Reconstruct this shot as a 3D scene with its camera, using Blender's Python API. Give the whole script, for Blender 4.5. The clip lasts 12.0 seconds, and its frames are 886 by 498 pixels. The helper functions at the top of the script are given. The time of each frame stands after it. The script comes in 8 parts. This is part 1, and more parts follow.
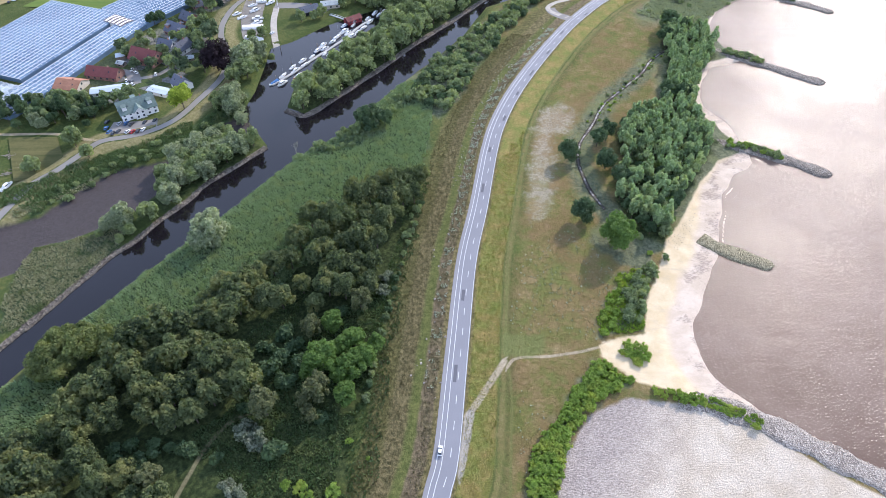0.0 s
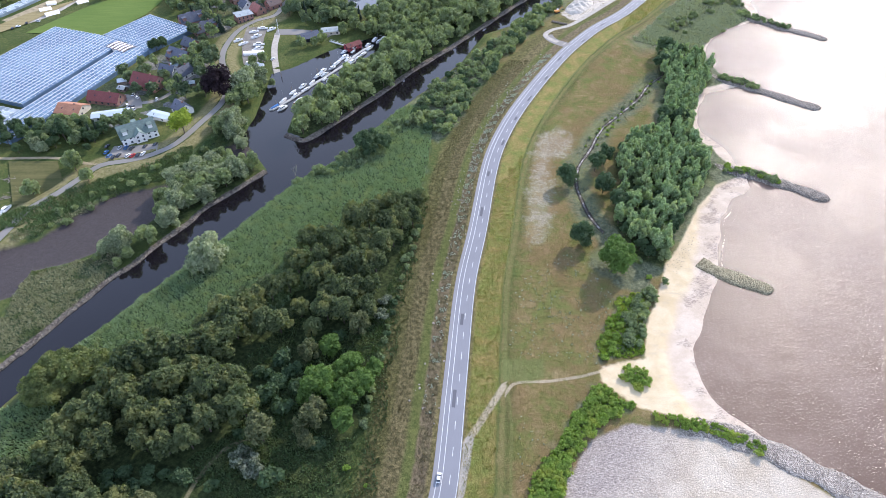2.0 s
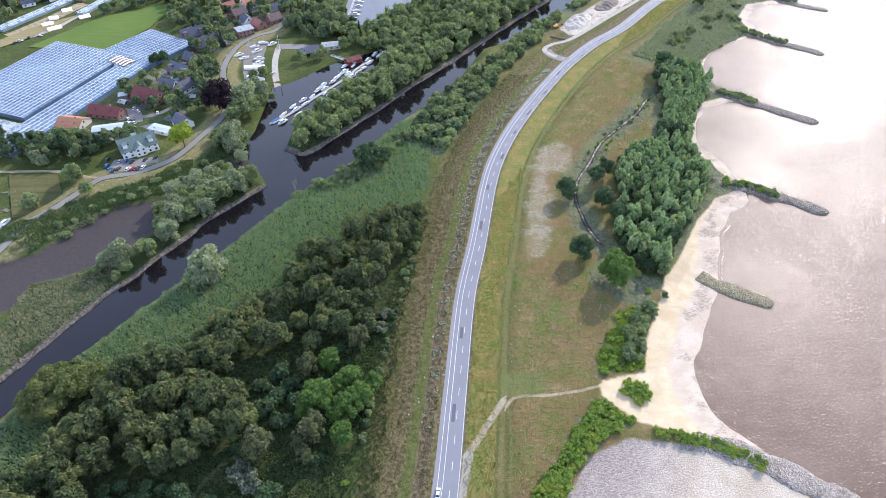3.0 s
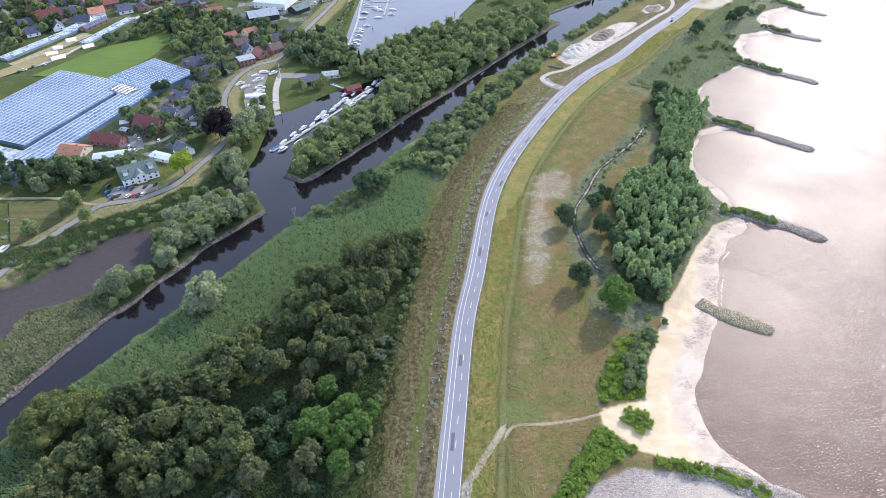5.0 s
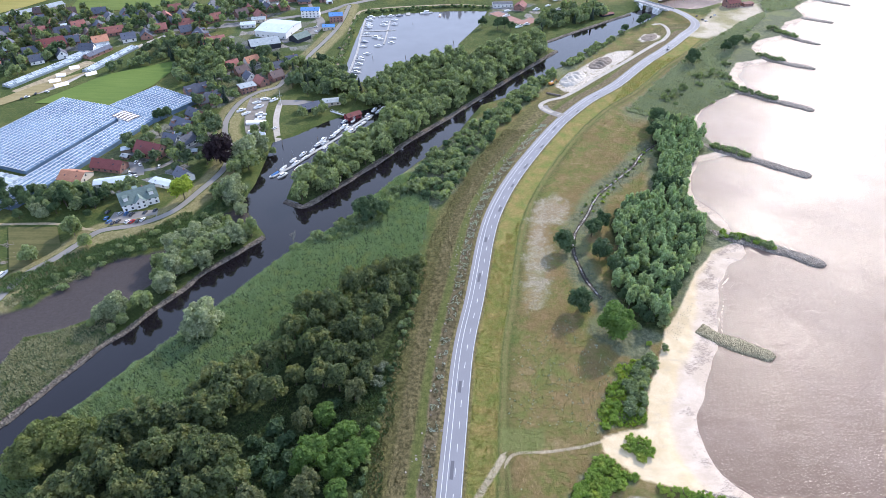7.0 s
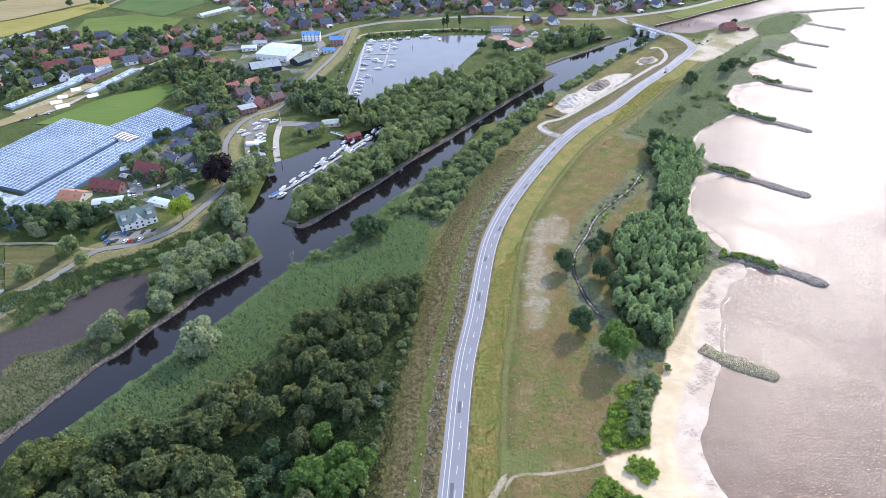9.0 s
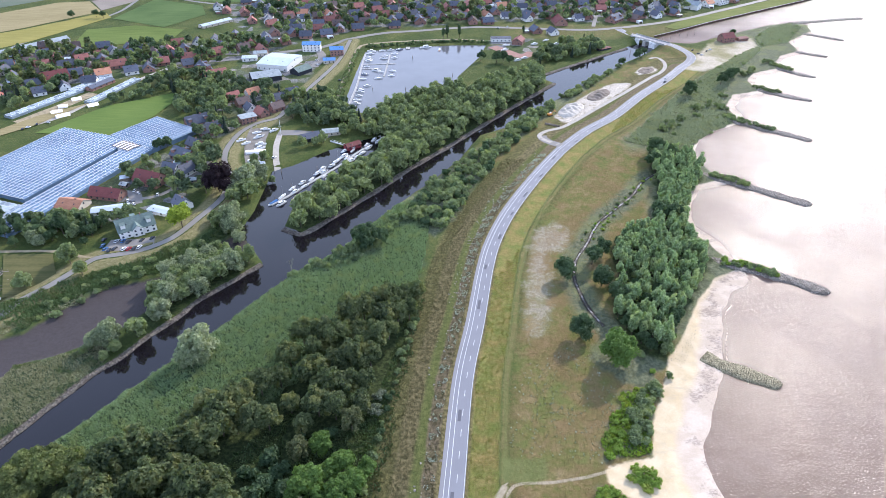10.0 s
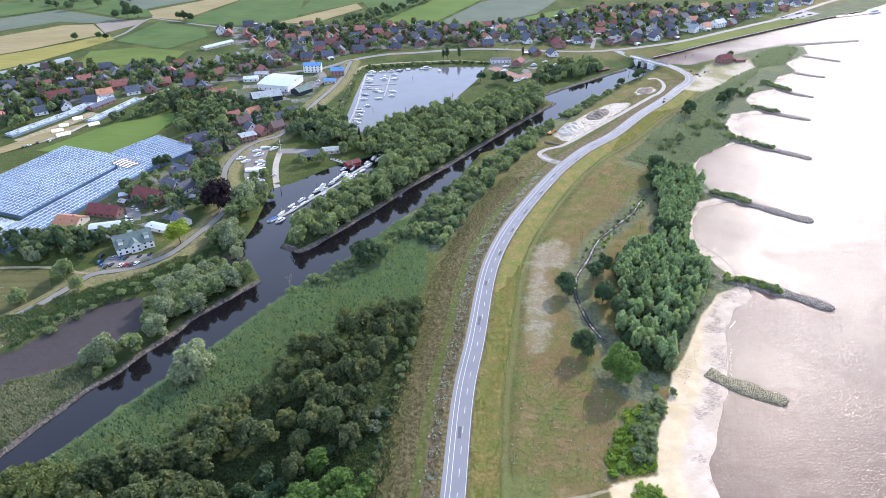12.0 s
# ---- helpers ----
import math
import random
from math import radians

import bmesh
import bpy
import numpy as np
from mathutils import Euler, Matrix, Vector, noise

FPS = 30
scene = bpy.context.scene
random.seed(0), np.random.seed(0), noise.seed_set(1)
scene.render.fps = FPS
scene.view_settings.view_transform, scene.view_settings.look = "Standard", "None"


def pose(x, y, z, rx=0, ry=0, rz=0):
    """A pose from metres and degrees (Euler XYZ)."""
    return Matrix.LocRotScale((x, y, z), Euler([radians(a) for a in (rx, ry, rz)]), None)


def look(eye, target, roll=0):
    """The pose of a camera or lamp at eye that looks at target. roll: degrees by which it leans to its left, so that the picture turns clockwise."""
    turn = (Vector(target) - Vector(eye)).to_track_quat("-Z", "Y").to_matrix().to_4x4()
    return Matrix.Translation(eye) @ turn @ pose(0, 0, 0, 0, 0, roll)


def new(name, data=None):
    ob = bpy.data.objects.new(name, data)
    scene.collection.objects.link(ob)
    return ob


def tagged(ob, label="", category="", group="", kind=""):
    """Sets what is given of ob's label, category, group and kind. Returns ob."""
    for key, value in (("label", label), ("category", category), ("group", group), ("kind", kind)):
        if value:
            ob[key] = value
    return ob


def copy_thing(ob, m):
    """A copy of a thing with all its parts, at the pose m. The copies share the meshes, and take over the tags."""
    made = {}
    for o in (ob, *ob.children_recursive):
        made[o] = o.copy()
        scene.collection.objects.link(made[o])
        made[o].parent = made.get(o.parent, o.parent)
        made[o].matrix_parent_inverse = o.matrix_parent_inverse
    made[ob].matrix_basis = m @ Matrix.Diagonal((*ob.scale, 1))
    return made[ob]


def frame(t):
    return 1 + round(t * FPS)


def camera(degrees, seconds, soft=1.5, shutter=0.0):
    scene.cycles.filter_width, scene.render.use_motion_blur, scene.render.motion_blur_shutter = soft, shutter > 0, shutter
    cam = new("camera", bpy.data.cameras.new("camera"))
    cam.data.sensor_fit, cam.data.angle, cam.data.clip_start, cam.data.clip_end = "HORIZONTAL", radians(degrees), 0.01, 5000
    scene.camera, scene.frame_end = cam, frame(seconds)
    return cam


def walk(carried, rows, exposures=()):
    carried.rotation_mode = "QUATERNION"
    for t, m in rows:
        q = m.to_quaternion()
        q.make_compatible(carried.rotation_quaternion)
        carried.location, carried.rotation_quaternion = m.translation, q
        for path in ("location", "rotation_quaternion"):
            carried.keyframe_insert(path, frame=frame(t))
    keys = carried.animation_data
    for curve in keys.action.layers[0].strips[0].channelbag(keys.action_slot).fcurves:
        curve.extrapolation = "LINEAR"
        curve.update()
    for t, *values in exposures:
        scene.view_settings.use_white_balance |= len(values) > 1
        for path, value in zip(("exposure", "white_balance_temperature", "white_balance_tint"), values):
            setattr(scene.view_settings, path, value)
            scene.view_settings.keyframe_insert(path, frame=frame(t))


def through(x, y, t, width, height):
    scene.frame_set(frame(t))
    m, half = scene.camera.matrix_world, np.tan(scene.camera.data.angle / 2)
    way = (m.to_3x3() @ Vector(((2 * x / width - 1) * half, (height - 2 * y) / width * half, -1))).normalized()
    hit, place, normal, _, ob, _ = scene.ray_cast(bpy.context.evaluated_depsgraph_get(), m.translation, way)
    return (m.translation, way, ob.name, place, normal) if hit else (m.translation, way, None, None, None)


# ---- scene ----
# ---- camera and its way ----
cam = camera(69.57, 12.0, soft=0.5)
PATH = (
    (0, pose(0.00, 0.00, 236.12, 44.67, 0, 0.00) @ pose(0, 0, 0, 0, 0, -0.29)),
    (0.5, pose(-0.06, 0.03, 235.95, 45.13, 0, -0.04) @ pose(0, 0, 0, 0, 0, -0.25)),
    (1, pose(-0.01, 0.19, 235.71, 45.68, 0, -0.09) @ pose(0, 0, 0, 0, 0, -0.20)),
    (1.5, pose(0.03, 0.26, 235.58, 46.26, 0, -0.12) @ pose(0, 0, 0, 0, 0, -0.17)),
    (2, pose(0.00, 0.35, 235.51, 46.84, 0, -0.16) @ pose(0, 0, 0, 0, 0, -0.14)),
    (2.5, pose(-0.06, 0.31, 235.47, 47.45, 0, -0.20) @ pose(0, 0, 0, 0, 0, -0.11)),
    (3, pose(-0.01, 0.49, 235.45, 48.03, 0, -0.23) @ pose(0, 0, 0, 0, 0, -0.07)),
    (5, pose(0.20, 0.64, 235.13, 50.45, 0, -0.32) @ pose(0, 0, 0, 0, 0, -0.01)),
    (5.5, pose(0.25, 0.76, 235.07, 51.04, 0, -0.33) @ pose(0, 0, 0, 0, 0, -0.01)),
    (6, pose(0.21, 0.70, 235.09, 51.63, 0, -0.36) @ pose(0, 0, 0, 0, 0, 0.00)),
    (6.5, pose(0.14, 0.67, 235.17, 52.23, 0, -0.39) @ pose(0, 0, 0, 0, 0, 0.03)),
    (7, pose(0.14, 0.83, 234.95, 52.75, 0, -0.42) @ pose(0, 0, 0, 0, 0, 0.06)),
    (9, pose(0.16, 1.00, 231.36, 54.90, 0, -0.48) @ pose(0, 0, 0, 0, 0, 0.10)),
    (9.5, pose(0.18, 1.10, 230.01, 55.41, 0, -0.48) @ pose(0, 0, 0, 0, 0, 0.11)),
    (10, pose(0.13, 1.06, 228.58, 55.93, 0, -0.49) @ pose(0, 0, 0, 0, 0, 0.10)),
    (10.5, pose(0.19, 1.10, 227.11, 56.46, 0, -0.50) @ pose(0, 0, 0, 0, 0, 0.11)),
    (11, pose(0.23, 1.04, 225.58, 57.02, 0, -0.49) @ pose(0, 0, 0, 0, 0, 0.09)),
    (11.5, pose(0.34, 1.10, 224.09, 57.54, 0, -0.48) @ pose(0, 0, 0, 0, 0, 0.10)),
    (12, pose(0.38, 1.19, 222.77, 58.06, 0, -0.47) @ pose(0, 0, 0, 0, 0, 0.10)),
)
walk(cam, PATH, [(0, 0.60, 5820, 15), (12, 0.64, 5740, 15)])

# ---- world, sun, exposure ----
SUN_AZ, SUN_EL = 35.0, 30.0          # azimuth from +y towards +x
world = bpy.data.worlds.new("sky")
scene.world = world
world.use_nodes = True
wt = world.node_tree
wbg = wt.nodes["Background"]
sky = wt.nodes.new("ShaderNodeTexSky")
sky.sky_type, sky.sun_disc = "NISHITA", False
sky.sun_elevation, sky.sun_rotation = radians(SUN_EL), radians(SUN_AZ)
sky.dust_density, sky.air_density = 2.5, 1.0
wtc = wt.nodes.new("ShaderNodeTexCoord")
wmap = wt.nodes.new("ShaderNodeMapping")
wmap.inputs["Scale"].default_value = (1.0, 1.0, 2.6)
wn = wt.nodes.new("ShaderNodeTexNoise")
wn.inputs["Scale"].default_value, wn.inputs["Detail"].default_value = 3.2, 6
wr = wt.nodes.new("ShaderNodeValToRGB")
wr.color_ramp.elements[0].position, wr.color_ramp.elements[1].position = 0.15, 0.95
wm = wt.nodes.new("ShaderNodeMix")
wm.data_type = "RGBA"
wm.inputs[7].default_value = (5.2, 6.7, 9.4, 1)
wt.links.new(wtc.outputs["Generated"], wmap.inputs["Vector"])
wt.links.new(wmap.outputs["Vector"], wn.inputs["Vector"])
wt.links.new(wn.outputs["Fac"], wr.inputs["Fac"])
wt.links.new(wr.outputs["Color"], wm.inputs[0])
wt.links.new(sky.outputs["Color"], wm.inputs[6])
whz = wt.nodes.new("ShaderNodeSeparateXYZ")
whr = wt.nodes.new("ShaderNodeMapRange")
whr.interpolation_type = "SMOOTHSTEP"
whr.inputs[1].default_value, whr.inputs[2].default_value = 0.36, 0.86
whr.inputs[3].default_value, whr.inputs[4].default_value = 0.95, 0.0
whm = wt.nodes.new("ShaderNodeMix")
whm.data_type = "RGBA"
whm.inputs[7].default_value = (8.5, 9.8, 12.2, 1)
wt.links.new(wtc.outputs["Generated"], whz.inputs[0])
wt.links.new(whz.outputs["Z"], whr.inputs[0])
wt.links.new(whr.outputs[0], whm.inputs[0])
wt.links.new(wm.outputs[2], whm.inputs[6])
wt.links.new(whm.outputs[2], wbg.inputs["Color"])
wbg.inputs["Strength"].default_value = 0.118
sun = new("sun", bpy.data.lights.new("sun", "SUN"))
sun.data.energy, sun.data.angle, sun.data.color = 3.4, radians(2.0), (1.0, 0.88, 0.71)
sa, se = radians(SUN_AZ), radians(SUN_EL)
sun.matrix_world = look((300, 300, 600), (300 - math.sin(sa) * math.cos(se), 300 - math.cos(sa) * math.cos(se), 600 - math.sin(se)))


# ---- material tools ----
class Nodes:
    """Short hand for the node tree of a new material."""

    def __init__(self, name, rough=0.85, spec=0.25):
        self.mat = bpy.data.materials.new(name)
        self.mat.use_nodes = True
        self.t = self.mat.node_tree
        self.b = self.t.nodes["Principled BSDF"]
        self.b.inputs["Roughness"].default_value = rough
        self.b.inputs["Specular IOR Level"].default_value = spec
        self.geo = self.t.nodes.new("ShaderNodeNewGeometry")
        self.tc = self.t.nodes.new("ShaderNodeTexCoord")

    def put(self, socket, value):
        if isinstance(value, bpy.types.NodeSocket):
            self.t.links.new(value, socket)
        elif isinstance(value, tuple) and len(value) == 3 and socket.type == "RGBA":
            socket.default_value = (*value, 1)
        else:
            socket.default_value = value

    def noise(self, scale, detail=4, rough=0.55, world=True, stretch=None):
        n = self.t.nodes.new("ShaderNodeTexNoise")
        n.inputs["Scale"].default_value, n.inputs["Detail"].default_value, n.inputs["Roughness"].default_value = scale, detail, rough
        src = self.geo.outputs["Position"] if world else self.tc.outputs["Object"]
        if stretch:
            m = self.t.nodes.new("ShaderNodeMapping")
            m.inputs["Rotation"].default_value = (0, 0, radians(stretch[0]))
            m.inputs["Scale"].default_value = stretch[1:]
            self.put(m.inputs["Vector"], src)
            src = m.outputs["Vector"]
        self.put(n.inputs["Vector"], src)
        return n.outputs["Fac"]

    def voronoi(self, scale, world=True, out="Distance"):
        n = self.t.nodes.new("ShaderNodeTexVoronoi")
        n.inputs["Scale"].default_value = scale
        self.put(n.inputs["Vector"], self.geo.outputs["Position"] if world else self.tc.outputs["Object"])
        return n.outputs[out]

    def attr(self, name):
        n = self.t.nodes.new("ShaderNodeAttribute")
        n.attribute_name = name
        return n.outputs["Fac"]

    def rand(self, island=False):
        if island:
            return self.geo.outputs["Random Per Island"]
        return self.t.nodes.new("ShaderNodeObjectInfo").outputs["Random"]

    def math(self, op, a, b=0.0, c=0.0):
        n = self.t.nodes.new("ShaderNodeMath")
        n.operation = op
        for s, v in zip(n.inputs, (a, b, c)):
            self.put(s, v)
        return n.outputs[0]

    def step(self, v, lo, hi):
        n = self.t.nodes.new("ShaderNodeMapRange")
        n.interpolation_type = "SMOOTHSTEP"
        for s, x in zip(n.inputs, (v, lo, hi, 0.0, 1.0)):
            self.put(s, x)
        return n.outputs[0]

    def mix(self, fac, a, b, mode="MIX"):
        n = self.t.nodes.new("ShaderNodeMix")
        n.data_type, n.blend_type = "RGBA", mode
        for i, v in ((0, fac), (6, a), (7, b)):
            self.put(n.inputs[i], v)
        return n.outputs[2]

    def ramp(self, fac, *stops):
        n = self.t.nodes.new("ShaderNodeValToRGB")
        e = n.color_ramp.elements
        while len(e) < len(stops):
            e.new(1.0)
        for el, (p, col) in zip(e, stops):
            el.position, el.color = p, (*col, 1)
        self.put(n.inputs["Fac"], fac)
        return n.outputs["Color"]

    def bump(self, height, strength=0.5, distance=0.2):
        n = self.t.nodes.new("ShaderNodeBump")
        n.inputs["Strength"].default_value, n.inputs["Distance"].default_value = strength, distance
        self.put(n.inputs["Height"], height)
        self.put(self.b.inputs["Normal"], n.outputs["Normal"])

    def col(self, value):
        self.put(self.b.inputs["Base Color"], value)
        return self


def plain(name, col, rough=0.7, vary=0.25, scale=0.8, metal=0.0, spec=0.3, world=False, dirt=0.0):
    """A painted or mineral surface with mottling at two scales."""
    k = Nodes(name, rough, spec)
    a, b = k.noise(scale, 5, world=world), k.noise(scale * 9, 3, world=world)
    f = k.math("ADD", k.math("MULTIPLY", a, 0.65), k.math("MULTIPLY", b, 0.35))
    lo, hi = tuple(c * (1 - vary) for c in col), tuple(min(1.0, c * (1 + vary)) for c in col)
    k.col(k.mix(k.step(f, 0.3, 0.7), lo, hi))
    k.b.inputs["Metallic"].default_value = metal
    return k.mat


# ---- plan tools ----
def spline(pts, step=4.0):
    """A smooth line through the plan's points, in even steps."""
    p = np.array(pts, float)
    q = np.vstack([2 * p[0] - p[1], p, 2 * p[-1] - p[-2]])
    out = []
    for i in range(1, len(q) - 2):
        n = max(2, int(np.linalg.norm(q[i + 1] - q[i]) / step))
        for s in np.arange(n) / n:
            a, b, c, d = q[i - 1], q[i], q[i + 1], q[i + 2]
            out.append(0.5 * (2 * b + (c - a) * s + (2 * a - 5 * b + 4 * c - d) * s * s + (3 * b - a - 3 * c + d) * s**3))
    out.append(p[-1])
    return np.array(out)


def line_distance(line, x, y):
    """Distance to a line, and the side: positive to its right."""
    best, side = np.full(x.shape, 1e9), np.zeros(x.shape)
    for (ax, ay), (bx, by) in zip(line[:-1], line[1:]):
        dx, dy = bx - ax, by - ay
        s = np.clip(((x - ax) * dx + (y - ay) * dy) / (dx * dx + dy * dy + 1e-9), 0, 1)
        d = np.hypot(x - ax - s * dx, y - ay - s * dy)
        near = d < best
        best = np.where(near, d, best)
        side = np.where(near, np.sign((x - ax) * dy - (y - ay) * dx), side)
    return best, side


def inside(poly, x, y):
    """Signed distance to a closed outline: negative inside."""
    p = np.array(poly, float)
    ring = np.vstack([p, p[:1]])
    d, _ = line_distance(ring, x, y)
    hit = np.zeros(x.shape, bool)
    for (ax, ay), (bx, by) in zip(ring[:-1], ring[1:]):
        cross = ((ay > y) != (by > y)) & (x < (bx - ax) * (y - ay) / (by - ay + 1e-12) + ax)
        hit ^= cross
    return np.where(hit, -d, d)


def smooth(v, lo, hi):
    s = np.clip((v - lo) / (hi - lo), 0, 1)
    return s * s * (3 - 2 * s)


def waves(x, y, size, seed):
    """Soft random undulation, about -1 to 1."""
    r = np.random.RandomState(seed)
    out = 0
    for i in range(7):
        a, ph, k = r.uniform(0, 6.28), r.uniform(0, 6.28), r.uniform(0.6, 1.8) / size
        out = out + np.sin((x * np.cos(a) + y * np.sin(a)) * k * 6.28 + ph)
    return out / 3.5


# ---- the plan, in metres ----
ROAD = [(-22, 20), (-10, 66), (-3, 102), (1, 120), (6, 169), (12, 225), (20, 267), (29, 320), (37, 352), (51, 389), (72, 432), (94, 472), (108, 494), (132, 526), (164, 560), (201, 610), (241, 658), (271, 698)]
RING_ROAD = [(264, 690), (286, 718), (294, 740), (291, 762), (284, 781), (268, 802), (247, 825), (236, 852)]
VILLAGE_ROAD = [(-330, 705), (-240, 725), (-171, 759), (-138, 775), (-107, 809), (-71, 833), (-28, 844), (47, 862), (98, 858), (147, 852), (197, 849), (244, 860), (327, 896), (404, 947), (484, 1004), (543, 1047), (639, 1134), (708, 1192), (900, 1340)]
DIKE_ROAD = [(-246, 240), (-240, 276), (-237, 288), (-228, 300), (-221, 314), (-213, 328), (-199, 333), (-186, 339), (-174, 351), (-165, 374), (-156, 406), (-160, 438), (-171, 465), (-175, 490), (-172, 520), (-162, 540), (-146, 554), (-142, 580), (-128, 640), (-112, 720), (-108, 800)]
FIELD_LANE = [(-560, 700), (-516, 752), (-506, 795), (-474, 876), (-452, 945), (-452, 1040), (-416, 1031), (-314, 985), (-217, 990)]
LANE = [(-330, 337), (-276, 338), (-244, 338), (-216, 329)]
RIVER = [(2600, -400), (420, -52), (264, 50), (218, 79), (171, 109), (152, 122), (134, 137), (122, 149), (116, 161), (114, 177), (121, 192), (131, 212), (139, 224), (145, 238), (152, 259), (160, 278), (172, 296), (187, 307), (186, 328), (185, 348), (176, 369), (179, 392), (192, 415), (204, 424), (222, 430), (215, 450), (213, 486), (239, 523), (260, 537), (283, 553), (285, 584), (301, 609), (329, 620), (334, 656), (348, 676), (381, 694), (388, 714), (403, 737), (434, 755)]
RIVER += [(440, 800), (484, 837), (497, 877), (482, 888), (448, 877), (383, 837), (313, 791), (276, 800), (271, 815), (366, 883), (535, 995), (619, 1048), (690, 1090), (783, 1168), (1000, 1330), (3000, 2600), (5200, 1500), (5200, -800)]
CANAL = [(-262, 60), (-192, 192), (-173, 229), (-164, 240), (-155, 257), (-143, 276), (-137, 289), (-123, 306), (-109, 326), (-119, 342), (-133, 363), (-130, 391), (-130, 429), (-131, 451), (-115, 462), (-92, 489), (-79, 499), (-50, 520), (-44, 506), (-54, 487), (-70, 461), (-77, 446), (-91, 423), (-103, 397), (-105, 370), (-88, 361), (-67, 389), (-41, 425), (-23, 453), (8, 494), (31, 526), (71, 582), (123, 651), (109, 671), (172, 725), (230, 779)]
CANAL += [(262, 806), (276, 793), (264, 774), (244, 750), (208, 714), (179, 677), (159, 656), (121, 609), (87, 569), (62, 537), (37, 520), (16, 469), (-9, 429), (-30, 398), (-46, 373), (-64, 339), (-87, 317), (-104, 291), (-116, 270), (-136, 241), (-145, 228), (-154, 215), (-169, 192), (-181, 173), (-240, 60)]
HARBOUR = [(-88, 575), (-91, 616), (-89, 690), (-86, 761), (-41, 777), (18, 786), (59, 786), (47, 736), (21, 671), (21, 653), (-17, 622), (-41, 591), (-63, 569)]
CREEK = [(-262, 235), (-241, 252), (-224, 261), (-208, 286), (-196, 302), (-165, 312), (-133, 363), (-119, 341), (-138, 309), (-159, 288), (-175, 259), (-196, 244), (-214, 237), (-216, 219), (-240, 205)]
STREAM = [(184, 458), (157, 433), (143, 411), (125, 390), (109, 371), (97, 347), (86, 327), (82, 309), (83, 293), (85, 280), (90, 266)]
BEACH = [(84, 152), (70, 166), (72, 174), (93, 179), (97, 196), (112, 226), (118, 240), (127, 251), (149, 287), (166, 308), (184, 318), (176, 350), (168, 362), (172, 390), (190, 425), (214, 434), (240, 440), (240, 300), (170, 200), (170, 120), (120, 140)]
BEACH_FAR = [(207, 480), (236, 528), (276, 548), (277, 584), (295, 614), (327, 626), (326, 656), (343, 680), (378, 698), (382, 714), (398, 740), (430, 760), (436, 800), (478, 838), (520, 880), (480, 780), (400, 660), (330, 580), (260, 490)]
FLAT = [(42, 102), (48, 121), (60, 138), (78, 146), (96, 144), (113, 140), (131, 130), (150, 114), (172, 100), (260, 40), (120, -20), (30, 40)]
BARE = [(62, 359), (81, 373), (88, 359), (82, 338), (70, 335), (66, 286), (55, 256), (46, 256), (51, 297)]
HEAP = [(105, 557), (122, 582), (143, 608), (165, 633), (183, 647), (204, 649), (192, 627), (165, 595), (140, 565), (120, 542), (113, 545)]
HEAP_SMALL = [(212, 678), (224, 698), (240, 702), (243, 688), (230, 676), (217, 672)]
LOT = [(268, 690), (330, 785), (350, 806), (397, 811), (384, 762), (328, 708), (290, 684)]
RING_LINE = spline(RING_ROAD, 3)
RIVER = [*RIVER[:3], *map(tuple, spline(RIVER[3:31], 11.0)), *RIVER[31:]]


def ring_level(line):
    """Height of the road that climbs to the bridge and falls again to the village."""
    s = np.concatenate([[0], np.cumsum(np.linalg.norm(np.diff(line, axis=0), axis=1))])
    return 4.5 * smooth(s, 25, 105) * (1 - smooth(s, 145, 186))


RING_Z = ring_level(RING_LINE)
RING_LINE = RING_LINE * (1 - RING_Z / 236)[:, None]
ROAD_LINE, STREAM_LINE, DIKE_LINE = spline(ROAD), spline(STREAM), spline(DIKE_ROAD)
WATER_Z = -2.0


